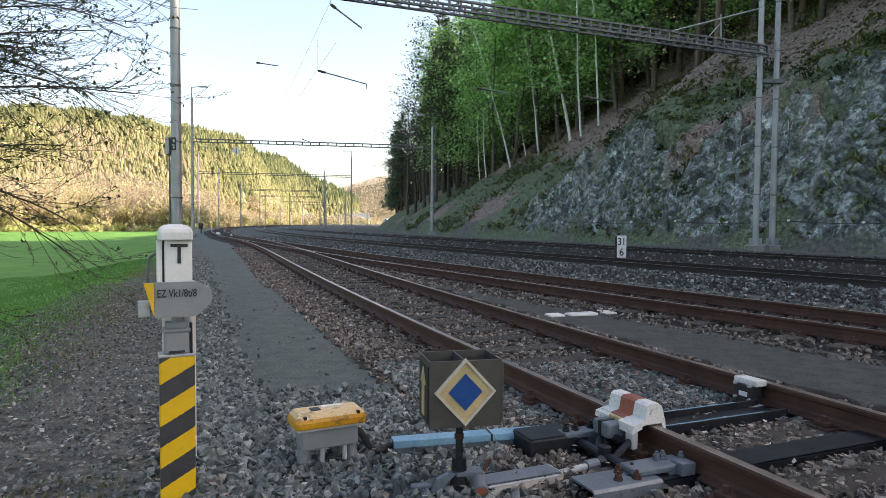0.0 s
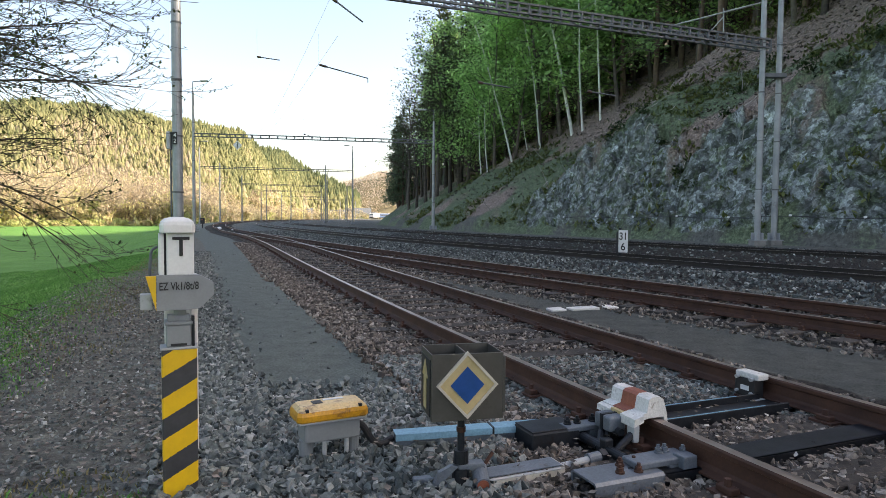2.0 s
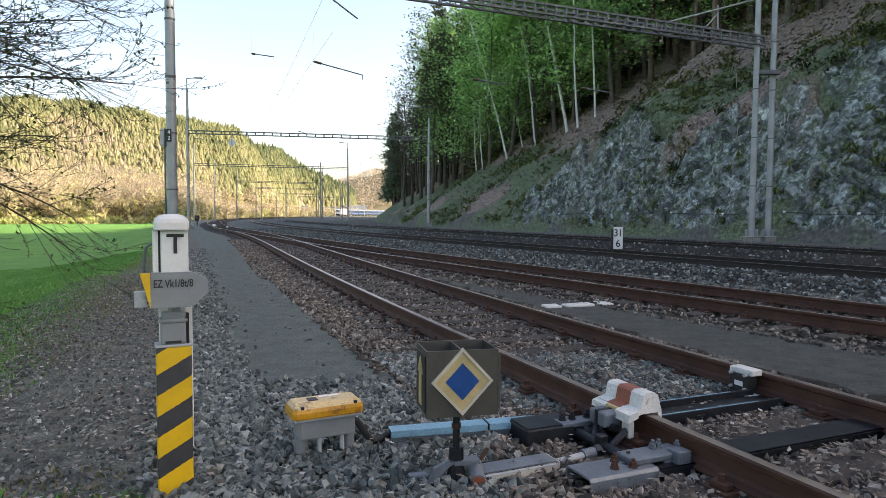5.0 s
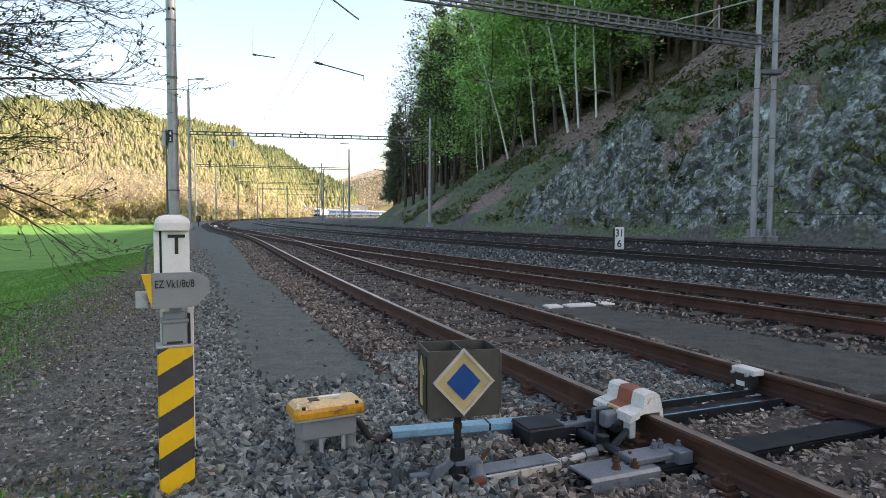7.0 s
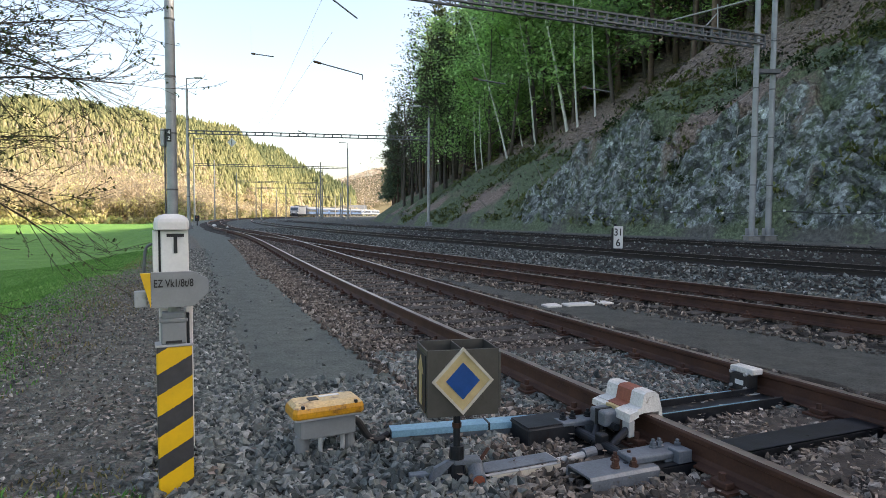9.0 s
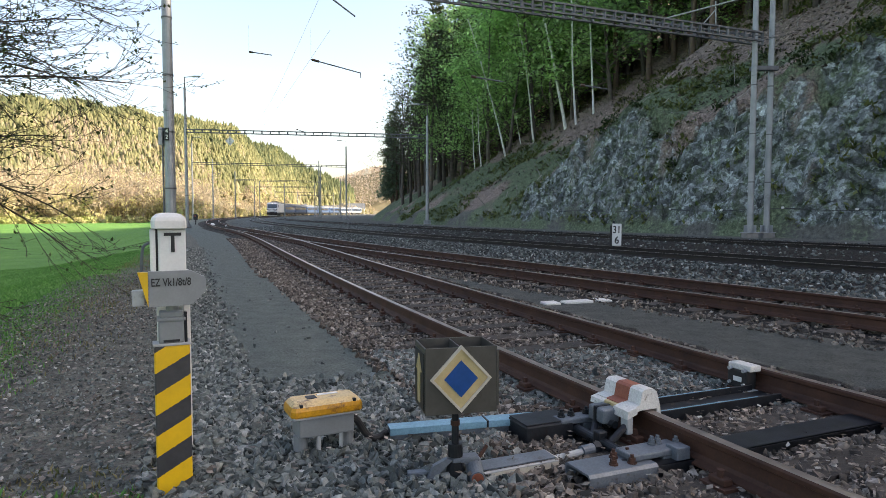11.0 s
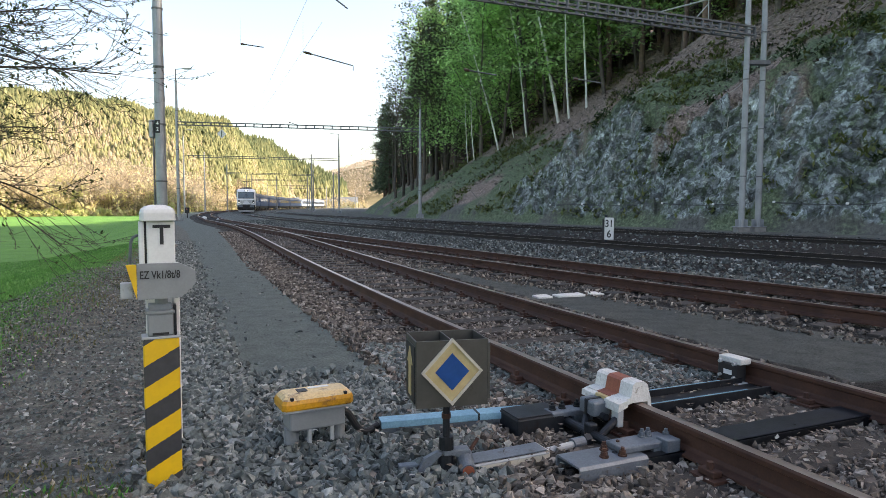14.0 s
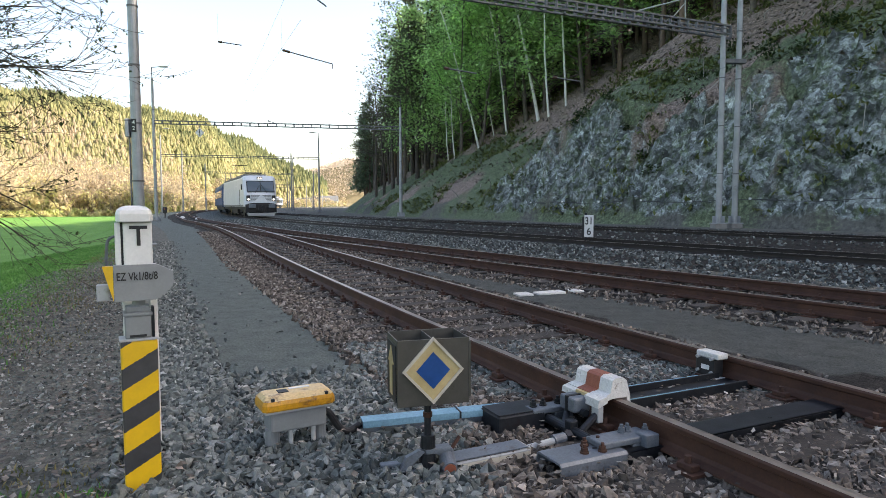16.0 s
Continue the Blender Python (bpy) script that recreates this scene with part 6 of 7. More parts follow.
# ---------------------------------------------------------------- lineside gear
def key_post():
    """Striped post with a white key box on it and a pointed plate, turned towards the path."""
    ob = empty_at("point_key_post", pose(-1.30, 3.13, 0.0, 0, 0, 25))
    part("striped_post", box(bmesh.new(), -0.078, 0.082, -0.05, 0.05, -0.1, 0.726, 0.007), M_STRIPES, ob, "post painted in slanting yellow and black stripes")
    part("post_cap", box(bmesh.new(), -0.083, 0.087, -0.055, 0.055, 0.726, 0.738, 0.003), M_GREYLIGHT, ob)
    part("white_post", box(box(bmesh.new(), 0.062, 0.094, 0.056, 0.10, 0.19, 1.08, 0.004), -0.06, 0.062, 0.085, 0.10, 0.19, 1.08, 0.004), M_WHITE, ob, "white angle post behind the striped one")
    part("lock_case", box(box(bmesh.new(), -0.056, 0.058, -0.050, 0.045, 0.738, 0.845, 0.007), -0.050, 0.054, -0.042, 0.042, 0.862, 0.890, 0.005), M_SIGNGREY, ob, "grey cast lock case")
    part("lock_flange", box(bmesh.new(), -0.062, 0.064, -0.057, 0.050, 0.845, 0.862, 0.004), M_SIGNGREY, ob)
    part("side_bar", box(bmesh.new(), 0.060, 0.072, -0.045, 0.0, 0.738, 0.885, 0.002), M_STEELDARK, ob)
    part("slot", box(bmesh.new(), -0.036, 0.036, -0.056, -0.050, 0.745, 0.756), M_BLACK, ob)
    part("stub", tube(bmesh.new(), (0.008, 0, 0.885), (0.008, 0, 0.94), 0.029, 0.029, 16), M_SIGNGREY, ob)
    plate = prism(bmesh.new(), [(-0.095, 0.923), (0.076, 0.923), (0.096, 0.930), (0.152, 0.984), (0.158, 0.998), (0.158, 1.046), (0.152, 1.056), (0.098, 1.086), (0.086, 1.090), (-0.095, 1.090)], -0.090, -0.062)
    pl = part("name_plate", plate, M_SIGNGREY, ob, "grey plate pointed at one end with black letters")
    lettering("letters", "EZ Vk1/8t/8", 0.052, M_BLACK, pl, pose(0.002, -0.0915, 1.036), 0.69)
    part("yellow_flag", prism(bmesh.new(), [(-0.142, 1.087), (-0.098, 1.087), (-0.098, 0.923)], -0.093, -0.064), M_YELLOW, ob, "yellow triangle at the plate's blunt end")
    part("side_box", box(bmesh.new(), -0.168, -0.115, -0.058, 0.0, 0.925, 1.000, 0.005), M_GREYLIGHT, ob)
    part("key_box", box(bmesh.new(), -0.050, 0.074, -0.040, 0.075, 1.075, 1.290, 0.007), M_WHITE, ob, "white key box")
    part("side_door", box(bmesh.new(), -0.084, -0.060, -0.030, 0.075, 1.085, 1.285, 0.004), M_WHITE, ob)
    part("black_seal", box(bmesh.new(), -0.060, -0.050, -0.02, 0.075, 1.085, 1.285), M_BLACK, ob)
    lettering("letter", "T", 0.132, M_BLACK, ob, pose(0.015, -0.0425, 1.218), 0.98)
    cap = bmesh.new()
    hull(cap, [[(x * f, y * f + 0.016, z) for x, y in ((-0.070, -0.074), (-0.060, -0.080), (0.060, -0.080), (0.070, -0.074), (0.078, -0.062), (0.078, 0.062), (0.070, 0.074), (-0.070, 0.074), (-0.078, 0.062), (-0.078, -0.062))]
               for f, z in ((0.97, 1.288), (1.0, 1.292), (1.0, 1.325), (0.93, 1.343), (0.70, 1.358), (0.35, 1.365))])
    part("cap", cap, M_WHITE, ob, "rounded white lid")
    part("loop_handle", bent_tube([(-0.085, 0.06, 1.22), (-0.112, 0.06, 1.20), (-0.120, 0.06, 1.15), (-0.120, 0.06, 1.07), (-0.08, 0.06, 1.03)], 0.007, 8), M_GALVDARK, ob)
    return tagged(ob, "yellow and black striped lineside post with white key box", "post")


def stripes_material():
    m, nt, links, bsdf = nodes_of("warning_stripes")
    tc = nt.new("ShaderNodeTexCoord")
    sep = nt.new("ShaderNodeSeparateXYZ")
    links.new(tc.outputs["Object"], sep.inputs[0])
    wob = noise_node(nt, links, 60.0, 3.0, 0.6, tc.outputs["Object"])
    a = nt.new("ShaderNodeMath")
    a.operation = 'MULTIPLY_ADD'
    links.new(sep.outputs["X"], a.inputs[0])
    a.inputs[1].default_value = -0.56
    links.new(sep.outputs["Z"], a.inputs[2])
    b = nt.new("ShaderNodeMath")
    b.operation = 'MULTIPLY_ADD'
    links.new(wob, b.inputs[0])
    b.inputs[1].default_value = 0.012
    links.new(a.outputs[0], b.inputs[2])
    c = nt.new("ShaderNodeMath")
    c.operation = 'ADD'
    links.new(b.outputs[0], c.inputs[0])
    c.inputs[1].default_value = 0.985
    d = nt.new("ShaderNodeMath")
    d.operation = 'DIVIDE'
    links.new(c.outputs[0], d.inputs[0])
    d.inputs[1].default_value = 0.2035
    e = nt.new("ShaderNodeMath")
    e.operation = 'FRACT'
    links.new(d.outputs[0], e.inputs[0])
    f = ramp(nt, links, e.outputs[0], [(0.495, (0, 0, 0)), (0.505, (1, 1, 1))])
    dirt = noise_node(nt, links, 9.0, 8.0, 0.7, tc.outputs["Object"])
    yel = ramp(nt, links, dirt, [(0.35, (0.72, 0.43, 0.006)), (0.62, (0.62, 0.37, 0.008)), (0.78, (0.34, 0.22, 0.03))])
    blk = ramp(nt, links, dirt, [(0.3, (0.022, 0.023, 0.026)), (0.8, (0.055, 0.055, 0.06))])
    links.new(mixed(nt, links, yel, blk, f), bsdf.inputs["Base Color"])
    bsdf.inputs["Roughness"].default_value = 0.5
    bumped(nt, links, bsdf, dirt, 0.15, 0.002)
    return m


M_STRIPES = stripes_material()
key_post()


def relay_box():
    """Low track junction box: a yellow lid on a grey case on stubs."""
    ob = empty_at("track_junction_box", pose(-0.655, 3.64, 0.0, 0, 0, 27))
    lid = bmesh.new()
    hull(lid, [[(x * fx, y * fy, z) for x, y in ((-0.185, -0.105), (0.185, -0.105), (0.205, -0.085), (0.205, 0.085), (0.185, 0.105), (-0.185, 0.105), (-0.205, 0.085), (-0.205, -0.085))]
               for fx, fy, z in ((0.985, 0.97, 0.240), (1.0, 1.0, 0.246), (1.0, 1.0, 0.275), (0.965, 0.93, 0.296), (0.87, 0.72, 0.318), (0.80, 0.60, 0.322))])
    lid_ob = part("lid", lid, M_ORANGE, ob, "weathered yellow hipped lid with rust stains")
    lid_ob.data.materials.append(M_LIDFADED)
    for f in lid_ob.data.polygons:
        f.material_index = 1 if f.center.z > 0.305 else 0
    part("seal", box(bmesh.new(), -0.195, 0.195, -0.098, 0.098, 0.226, 0.241, 0.004), M_GREYLIGHT, ob)
    part("case", box(bmesh.new(), -0.160, 0.160, -0.080, 0.080, 0.115, 0.227, 0.01), M_SIGNGREY, ob, "grey cast case")
    for x, y, r in ((-0.135, -0.01, 0.040), (0.14, -0.01, 0.036)):
        part("leg", tube(bmesh.new(), (x, y, -0.10), (x, y, 0.12), r, r, 14), M_SIGNGREY, ob)
    for x in (-0.045, 0.085):
        part("conduit", tube(bmesh.new(), (x, -0.06, -0.08), (x, -0.06, 0.12), 0.013, 0.013, 10), M_GREYLIGHT, ob)
    part("label_plate", box(bmesh.new(), -0.03, 0.09, 0.012, 0.038, 0.3225, 0.326, 0), M_WHITE, ob)
    part("label_plate", box(bmesh.new(), -0.10, -0.045, -0.035, 0.025, 0.3225, 0.326, 0), M_BLACK, ob)
    for x in (-0.15, 0.155):
        part("lid_clip", box(bmesh.new(), x - 0.010, x + 0.010, -0.098, -0.066, 0.288, 0.312, 0.003), M_STEELDARK, ob)
    return tagged(ob, "low grey junction box with weathered yellow lid on ballast", "junction box")


relay_box()


tagged(finish("cable", bent_tube([(-0.52, 3.68, 0.19), (-0.47, 3.69, 0.165), (-0.42, 3.72, 0.075), (-0.37, 3.75, 0.035), (-0.30, 3.79, 0.06)], 0.021), M_RUBBER), "black rubber cable from the junction box to the blue duct", "cable")


def blue_duct():
    """Folded steel duct painted sky blue, lying on the ballast."""
    a, b = Vector((-0.29, 3.77, -0.022)), Vector((0.64, 4.00, -0.022))
    ob = empty_at("cable_duct", Matrix.Translation(a) @ pose(0, 0, 0, 0, 0, math.degrees(math.atan2(b.y - a.y, b.x - a.x))))
    L = (b - a).length
    part("top_plate", box(bmesh.new(), 0, L, -0.045, 0.055, 0.112, 0.120, 0.002), M_BLUE, ob)
    part("front_flange", box(bmesh.new(), 0.0, L, -0.052, -0.044, 0.080, 0.120, 0.002), M_BLUE, ob)
    part("front_web", box(bmesh.new(), 0.004, L, -0.038, -0.030, -0.02, 0.112, 0.001), M_GREYPAINT, ob)
    part("back_web", box(bmesh.new(), 0.004, L, 0.045, 0.053, -0.02, 0.112, 0.001), M_GREYPAINT, ob)
    part("joint_strip", box(bmesh.new(), L * 0.62, L * 0.62 + 0.012, -0.055, 0.058, 0.078, 0.124, 0.001), M_STEELDARK, ob)
    return tagged(ob, "sky blue folded steel cable duct on ballast", "duct")


blue_duct()


def lamp_signal():
    """Derailer indicator: a dull open-topped lantern with a cream diamond and blue centre on a spindle."""
    ob = empty_at("derailer_indicator", pose(0.090, 3.24, 0.0, 0, 0, 13))
    w, y0, y1, z0, z1 = 0.182, -0.12, 0.13, 0.380, 0.710
    part("lantern_front", box(bmesh.new(), -w, w, y0 - 0.004, y0 + 0.004, z0, z1, 0.002), M_LAMPBODY, ob, "dull olive-grey sheet front")
    part("lantern_back", box(bmesh.new(), -w, w, y1 - 0.004, y1 + 0.004, z0 + 0.01, z1, 0.002), M_LAMPBODY, ob)
    for x in (-w + 0.001, w - 0.007):
        part("lantern_side", box(bmesh.new(), x, x + 0.006, y0 + 0.005, y1 - 0.005, z0 + 0.005, z1 - 0.002, 0.001), M_LAMPBODY, ob)
    part("corner_trim", box(bmesh.new(), w - 0.004, w + 0.010, y0 - 0.007, y0 + 0.012, z0 + 0.03, z1 - 0.02, 0.002), M_LAMPBODY, ob)
    part("lantern_floor", box(bmesh.new(), -w + 0.01, w - 0.01, y0 + 0.005, y1 - 0.005, z0, z0 + 0.008), M_LAMPBODY, ob)
    part("partition", box(bmesh.new(), -0.003, 0.003, y0 + 0.005, y1 - 0.005, z1 - 0.14, z1 - 0.004), M_LAMPBODY, ob)
    part("inner_deck", box(bmesh.new(), -w + 0.01, w - 0.01, y0 + 0.005, y1 - 0.005, z1 - 0.15, z1 - 0.142), M_BLACK, ob)
    c = Vector((-0.004, 0, 0.556))

    def diamond(r0, r1, ya, yb):
        bm = bmesh.new()
        corner = lambda r, k: (c.x + r * math.cos(k * math.pi / 2) * 0.93, c.z + r * math.sin(k * math.pi / 2))
        if r1 > 0:
            for k in range(4):
                hull(bm, [[(p[0], y, p[1]) for p in (corner(r0, k), corner(r0, k + 1), corner(r1, k + 1), corner(r1, k))] for y in (ya, yb)])
        else:
            hull(bm, [[(corner(r0, k)[0], y, corner(r0, k)[1]) for k in range(4)] for y in (ya, yb)])
        return bm

    part("diamond_frame", diamond(0.167, 0.148, y0 - 0.018, y0 - 0.004), M_CREAMEDGE, ob, "raised pale edge of the diamond")
    part("diamond", diamond(0.150, 0, y0 - 0.009, y0 - 0.004), M_CREAM, ob, "aged cream diamond")
    part("blue_square", diamond(0.092, 0, y0 - 0.0125, y0 - 0.006), M_SIGNBLUE, ob, "deep blue square on the diamond")
    part("arrow_panel", box(bmesh.new(), -w - 0.004, -w + 0.001, y0 + 0.02, y1 - 0.02, z0 + 0.02, z1 - 0.03, 0.001), M_STEELDARK, ob)
    arrow = bmesh.new()
    ym = (y0 + y1) / 2
    outline = [(ym - 0.028, z0 + 0.04), (ym + 0.028, z0 + 0.04), (ym + 0.028, z0 + 0.20), (ym + 0.062, z0 + 0.20), (ym, z0 + 0.285), (ym - 0.062, z0 + 0.20), (ym - 0.028, z0 + 0.20)]
    hull(arrow, [[(x, y, z) for y, z in outline] for x in (-w - 0.008, -w - 0.003)])
    part("side_arrow", arrow, M_CREAM, ob, "cream arrow on the lantern's side")
    part("spindle", tube(bmesh.new(), (0.0, 0.0, 0.02), (0.0, 0.0, 0.405), 0.0185, 0.0185, 14), M_STEELDARK, ob)
    part("clamp_ring", tube(bmesh.new(), (0.0, 0.0, 0.285), (0.0, 0.0, 0.31), 0.024, 0.024, 14), M_RAIL, ob)
    part("collar", tube(bmesh.new(), (0.0, 0.0, 0.125), (0.0, 0.0, 0.19), 0.040, 0.036, 16), M_STEELDARK, ob)
    part("collar_arm", box(bmesh.new(), -0.02, 0.12, -0.035, 0.035, 0.095, 0.122, 0.005), M_GREYPAINT, ob)
    part("bearing", tube(bmesh.new(), (0.0, 0.0, -0.05), (0.0, 0.0, 0.10), 0.052, 0.042, 16), M_STEELDARK, ob)
    for a in (-1, 1):
        part("stay", prism(bmesh.new(), [(a * 0.018, 0.115), (a * 0.055, 0.12), (a * 0.12, 0.09), (a * 0.175, -0.03), (a * 0.13, -0.03), (a * 0.09, 0.05)], -0.03, 0.0), M_GREYPAINT, ob)
    part("base_plate", box(bmesh.new(), -0.22, 0.26, -0.13, 0.10, -0.05, 0.004, 0.006), M_GREYPAINT, ob, "grey-blue painted base plate")
    part("base_lug", box(bmesh.new(), -0.24, -0.10, 0.02, 0.07, 0.02, 0.045, 0.006), M_GREYPAINT, ob)
    part("weight", tube(bmesh.new(), (0.085, -0.12, 0.045), (0.10, 0.02, 0.075), 0.036, 0.044, 18), M_GREYPAINT, ob)
    part("weight_face", tube(bmesh.new(), (0.0845, -0.125, 0.044), (0.0848, -0.119, 0.045), 0.030, 0.030, 18), M_REDBROWN, ob, "rust-red end face")
    part("crank", tube(bmesh.new(), (0.12, 0.03, 0.07), (0.185, 0.05, 0.145), 0.010, 0.010, 8), M_RAIL, ob)
    for x, y in ((-0.19, -0.10), (-0.18, 0.06), (0.17, 0.06), (0.21, -0.10), (-0.14, -0.08)):
        part("bolt", tube(tube(bmesh.new(), (x, y, 0.0), (x, y, 0.020), 0.017, 0.017, 6), (x, y, 0.02), (x, y, 0.04), 0.009, 0.009, 8), M_STEELDARK, ob)
    return tagged(ob, "olive-grey derailer lantern with cream and blue diamond", "signal")


lamp_signal()


# ---------------------------------------------------------------- the derailer across the siding's near rail
DERAIL = Matrix.Translation((1.17, 3.87, 0.0)) @ Matrix(((0.925, -0.38, 0, 0), (0.38, 0.925, 0, 0), (0, 0, 1, 0), (0, 0, 0, 1)))   # x across the track, y along the rail


def bolt(parent, x, y, z, mat=None):
    bm = tube(bmesh.new(), (x, y, z), (x, y, z + 0.008), 0.024, 0.024, 14)
    tube(bm, (x, y, z + 0.008), (x, y, z + 0.028), 0.018, 0.018, 6)
    tube(bm, (x, y, z + 0.028), (x, y, z + 0.045), 0.010, 0.010, 8)
    return part("bolt", bm, mat or M_STEELDARK, parent)


def derailer():
    ob = empty_at("derailer", DERAIL)
    t = RAIL_TOP
    # the hinged shoe, seen as a white hood with a red middle
    def hood(ya, yb, mat, label):
        out = [(-0.115, t - 0.005), (-0.125, t + 0.028), (-0.065, t + 0.040), (-0.050, t + 0.115), (-0.030, t + 0.128), (0.030, t + 0.128), (0.055, t + 0.110), (0.082, t + 0.02), (0.090, t - 0.045), (0.068, t - 0.045), (0.058, t + 0.008), (-0.05, t + 0.008)]
        return part("hood", prism(bmesh.new(), out, ya, yb), mat, ob, label)
    hood(-0.175, -0.065, M_WHITEWORN, "flaking white paint")
    hood(-0.064, 0.064, M_REDBROWN, "faded red middle of the hood")
    hood(0.065, 0.165, M_WHITEWORN, "flaking white paint")
    part("apron", prism(bmesh.new(), [(-0.17, t - 0.03), (-0.165, t + 0.018), (-0.10, t + 0.034), (-0.10, t - 0.004)], -0.195, -0.06), M_WHITEWORN, ob)
    part("apron", prism(bmesh.new(), [(-0.16, t - 0.02), (-0.155, t + 0.014), (-0.10, t + 0.03), (-0.10, t - 0.004)], 0.05, 0.175), M_WHITEWORN, ob)
    part("apron_leg", box(bmesh.new(), -0.165, -0.125, -0.19, -0.125, 0.09, t - 0.02, 0.006), M_GREYLIGHT, ob)
    part("cream_bar", box(bmesh.new(), -0.150, -0.098, -0.06, 0.05, t - 0.012, t + 0.024, 0.004), M_CREAM, ob)
    part("hinge_block", box(bmesh.new(), -0.25, -0.13, -0.075, 0.075, 0.125, t + 0.005, 0.014), M_GREYPAINT, ob, "grey-blue painted hinge block")
    part("hinge_strap", box(bmesh.new(), -0.256, -0.125, -0.012, 0.012, 0.12, t + 0.010, 0.002), M_STEELDARK, ob)
    part("hinge_pin", tube(bmesh.new(), (-0.19, -0.11, 0.13), (-0.19, 0.11, 0.13), 0.022, 0.022, 12), M_STEELDARK, ob)
    part("fork", tube(bmesh.new(), (-0.20, 0.05, 0.14), (-0.33, -0.08, 0.05), 0.020, 0.020, 8), M_STEELDARK, ob)
    part("fork", tube(bmesh.new(), (-0.16, -0.16, 0.13), (-0.32, -0.20, 0.045), 0.022, 0.022, 8), M_STEELDARK, ob)
    part("crank_shaft", tube(bmesh.new(), (-0.31, -0.30, 0.055), (-0.31, 0.10, 0.055), 0.030, 0.030, 14), M_STEELDARK, ob)
    part("crank_web", box(bmesh.new(), -0.34, -0.28, -0.16, -0.10, 0.02, 0.12, 0.010), M_STEELDARK, ob)
    # bolted cheeks fore and aft
    for (x0, x1, y0, y1) in ((-0.42, -0.12, 0.10, 0.21), (-0.40, -0.05, -0.52, -0.38)):
        part("cheek", box(bmesh.new(), x0, x1, y0, y1, 0.085, 0.120, 0.008), M_GREYPAINT, ob, "grey-blue bolted cheek plate")
        part("cheek_rib", box(bmesh.new(), x1 - 0.14, x1, y0 + 0.005, y0 + 0.05, 0.02, 0.086, 0.006), M_GREYPAINT, ob)
    for x in (-0.38, -0.31, -0.20):
        bolt(ob, x, 0.165, 0.12)
    for x in (-0.20, -0.12, -0.24):
        bolt(ob, x + 0.05, -0.42 - 0.05 * (x == -0.12), 0.12, M_GREYPAINT)
    part("stop_block", box(bmesh.new(), -0.14, -0.05, -0.56, -0.47, 0.06, 0.135, 0.006), M_GREYPAINT, ob)
    return tagged(ob, "white and red derailer block clamped over the rusty rail", "derailer")


derailer()


def channel_sleeper():
    """Galvanised channel that carries the derailer's near cheek."""
    ob = empty_at("channel_sleeper", DERAIL @ pose(-0.70, -0.47, 0.0))
    out = [(-0.11, -0.06), (-0.11, 0.070), (-0.095, 0.084), (0.095, 0.084), (0.11, 0.070), (0.11, -0.06), (0.098, -0.06), (0.098, 0.066), (0.09, 0.073), (-0.09, 0.073), (-0.098, 0.066), (-0.098, -0.06)]
    bm = bmesh.new()
    n = len(out)
    for k in range(n // 2):
        a, b, c, d = out[k], out[k + 1] if k < n // 2 - 1 else out[n // 2 - 1], out[n - 2 - k] if k < n // 2 - 1 else out[n // 2], out[n - 1 - k]
        if k < n // 2 - 1:
            hull(bm, [[(x, y, z) for y, z in (a, b, c, d)] for x in (0.0, 0.42)])
    part("channel", bm, M_GREYPAINT, ob, "galvanised channel, open at its end")
    part("long_channel", box(box(bmesh.new(), 0.42, 2.55, -0.11, 0.11, 0.02, 0.07, 0.004), 0.42, 2.55, -0.11, -0.09, -0.06, 0.07), M_STEELDARK, ob)
    for x, y in ((0.20, -0.03), (0.26, 0.05), (0.30, -0.05), (0.34, 0.04)):
        bolt(ob, x, y, 0.084, M_RAIL)
    part("hole", tube(bmesh.new(), (0.29, 0.0, 0.083), (0.29, 0.0, 0.086), 0.014, 0.014, 12), M_BLACK, ob)
    return tagged(ob, "galvanised channel sleeper bolted under the derailer", "sleeper")


channel_sleeper()


def trough_sleeper():
    """Hollow steel sleeper with pale painted flanges between the rails, and its dark outer end box."""
    ob = empty_at("hollow_steel_sleeper", DERAIL @ pose(0, 0.22, 0))
    part("floor_plate", box(bmesh.new(), 0.08, 1.46, -0.115, 0.115, -0.02, 0.045, 0.004), M_STEELDARK, ob)
    for y in (-0.125, 0.125):
        part("flange", box(bmesh.new(), 0.08, 1.40, y - 0.010, y + 0.010, -0.05, 0.090, 0.002), M_STEELDARK, ob)
        part("flange_edge", box(bmesh.new(), 0.10, 1.18, y - 0.005, y + 0.005, 0.090, 0.093, 0.001), M_BLUE, ob, "chipped pale paint on the flange's edge")
    part("cover_plate", box(bmesh.new(), 0.10, 1.42, -0.112, 0.0, 0.046, 0.054, 0.002), M_STEELDARK, ob)
    part("brace", box(bmesh.new(), 0.09, 0.115, -0.42, -0.12, 0.03, 0.085, 0.003), M_GREYPAINT, ob)
    part("end_box", box(bmesh.new(), -0.66, -0.33, -0.12, 0.11, -0.05, 0.110, 0.012), M_STEELDARK, ob, "black steel end box")
    part("end_box_lid", box(bmesh.new(), -0.655, -0.335, -0.112, 0.102, 0.110, 0.118, 0.003), M_STEELDARK, ob)
    part("socket", tube(bmesh.new(), (-0.33, -0.02, 0.05), (-0.10, -0.02, 0.05), 0.035, 0.035, 12), M_STEELDARK, ob)
    return tagged(ob, "dark hollow steel sleeper with pale flange edges", "sleeper")


trough_sleeper()


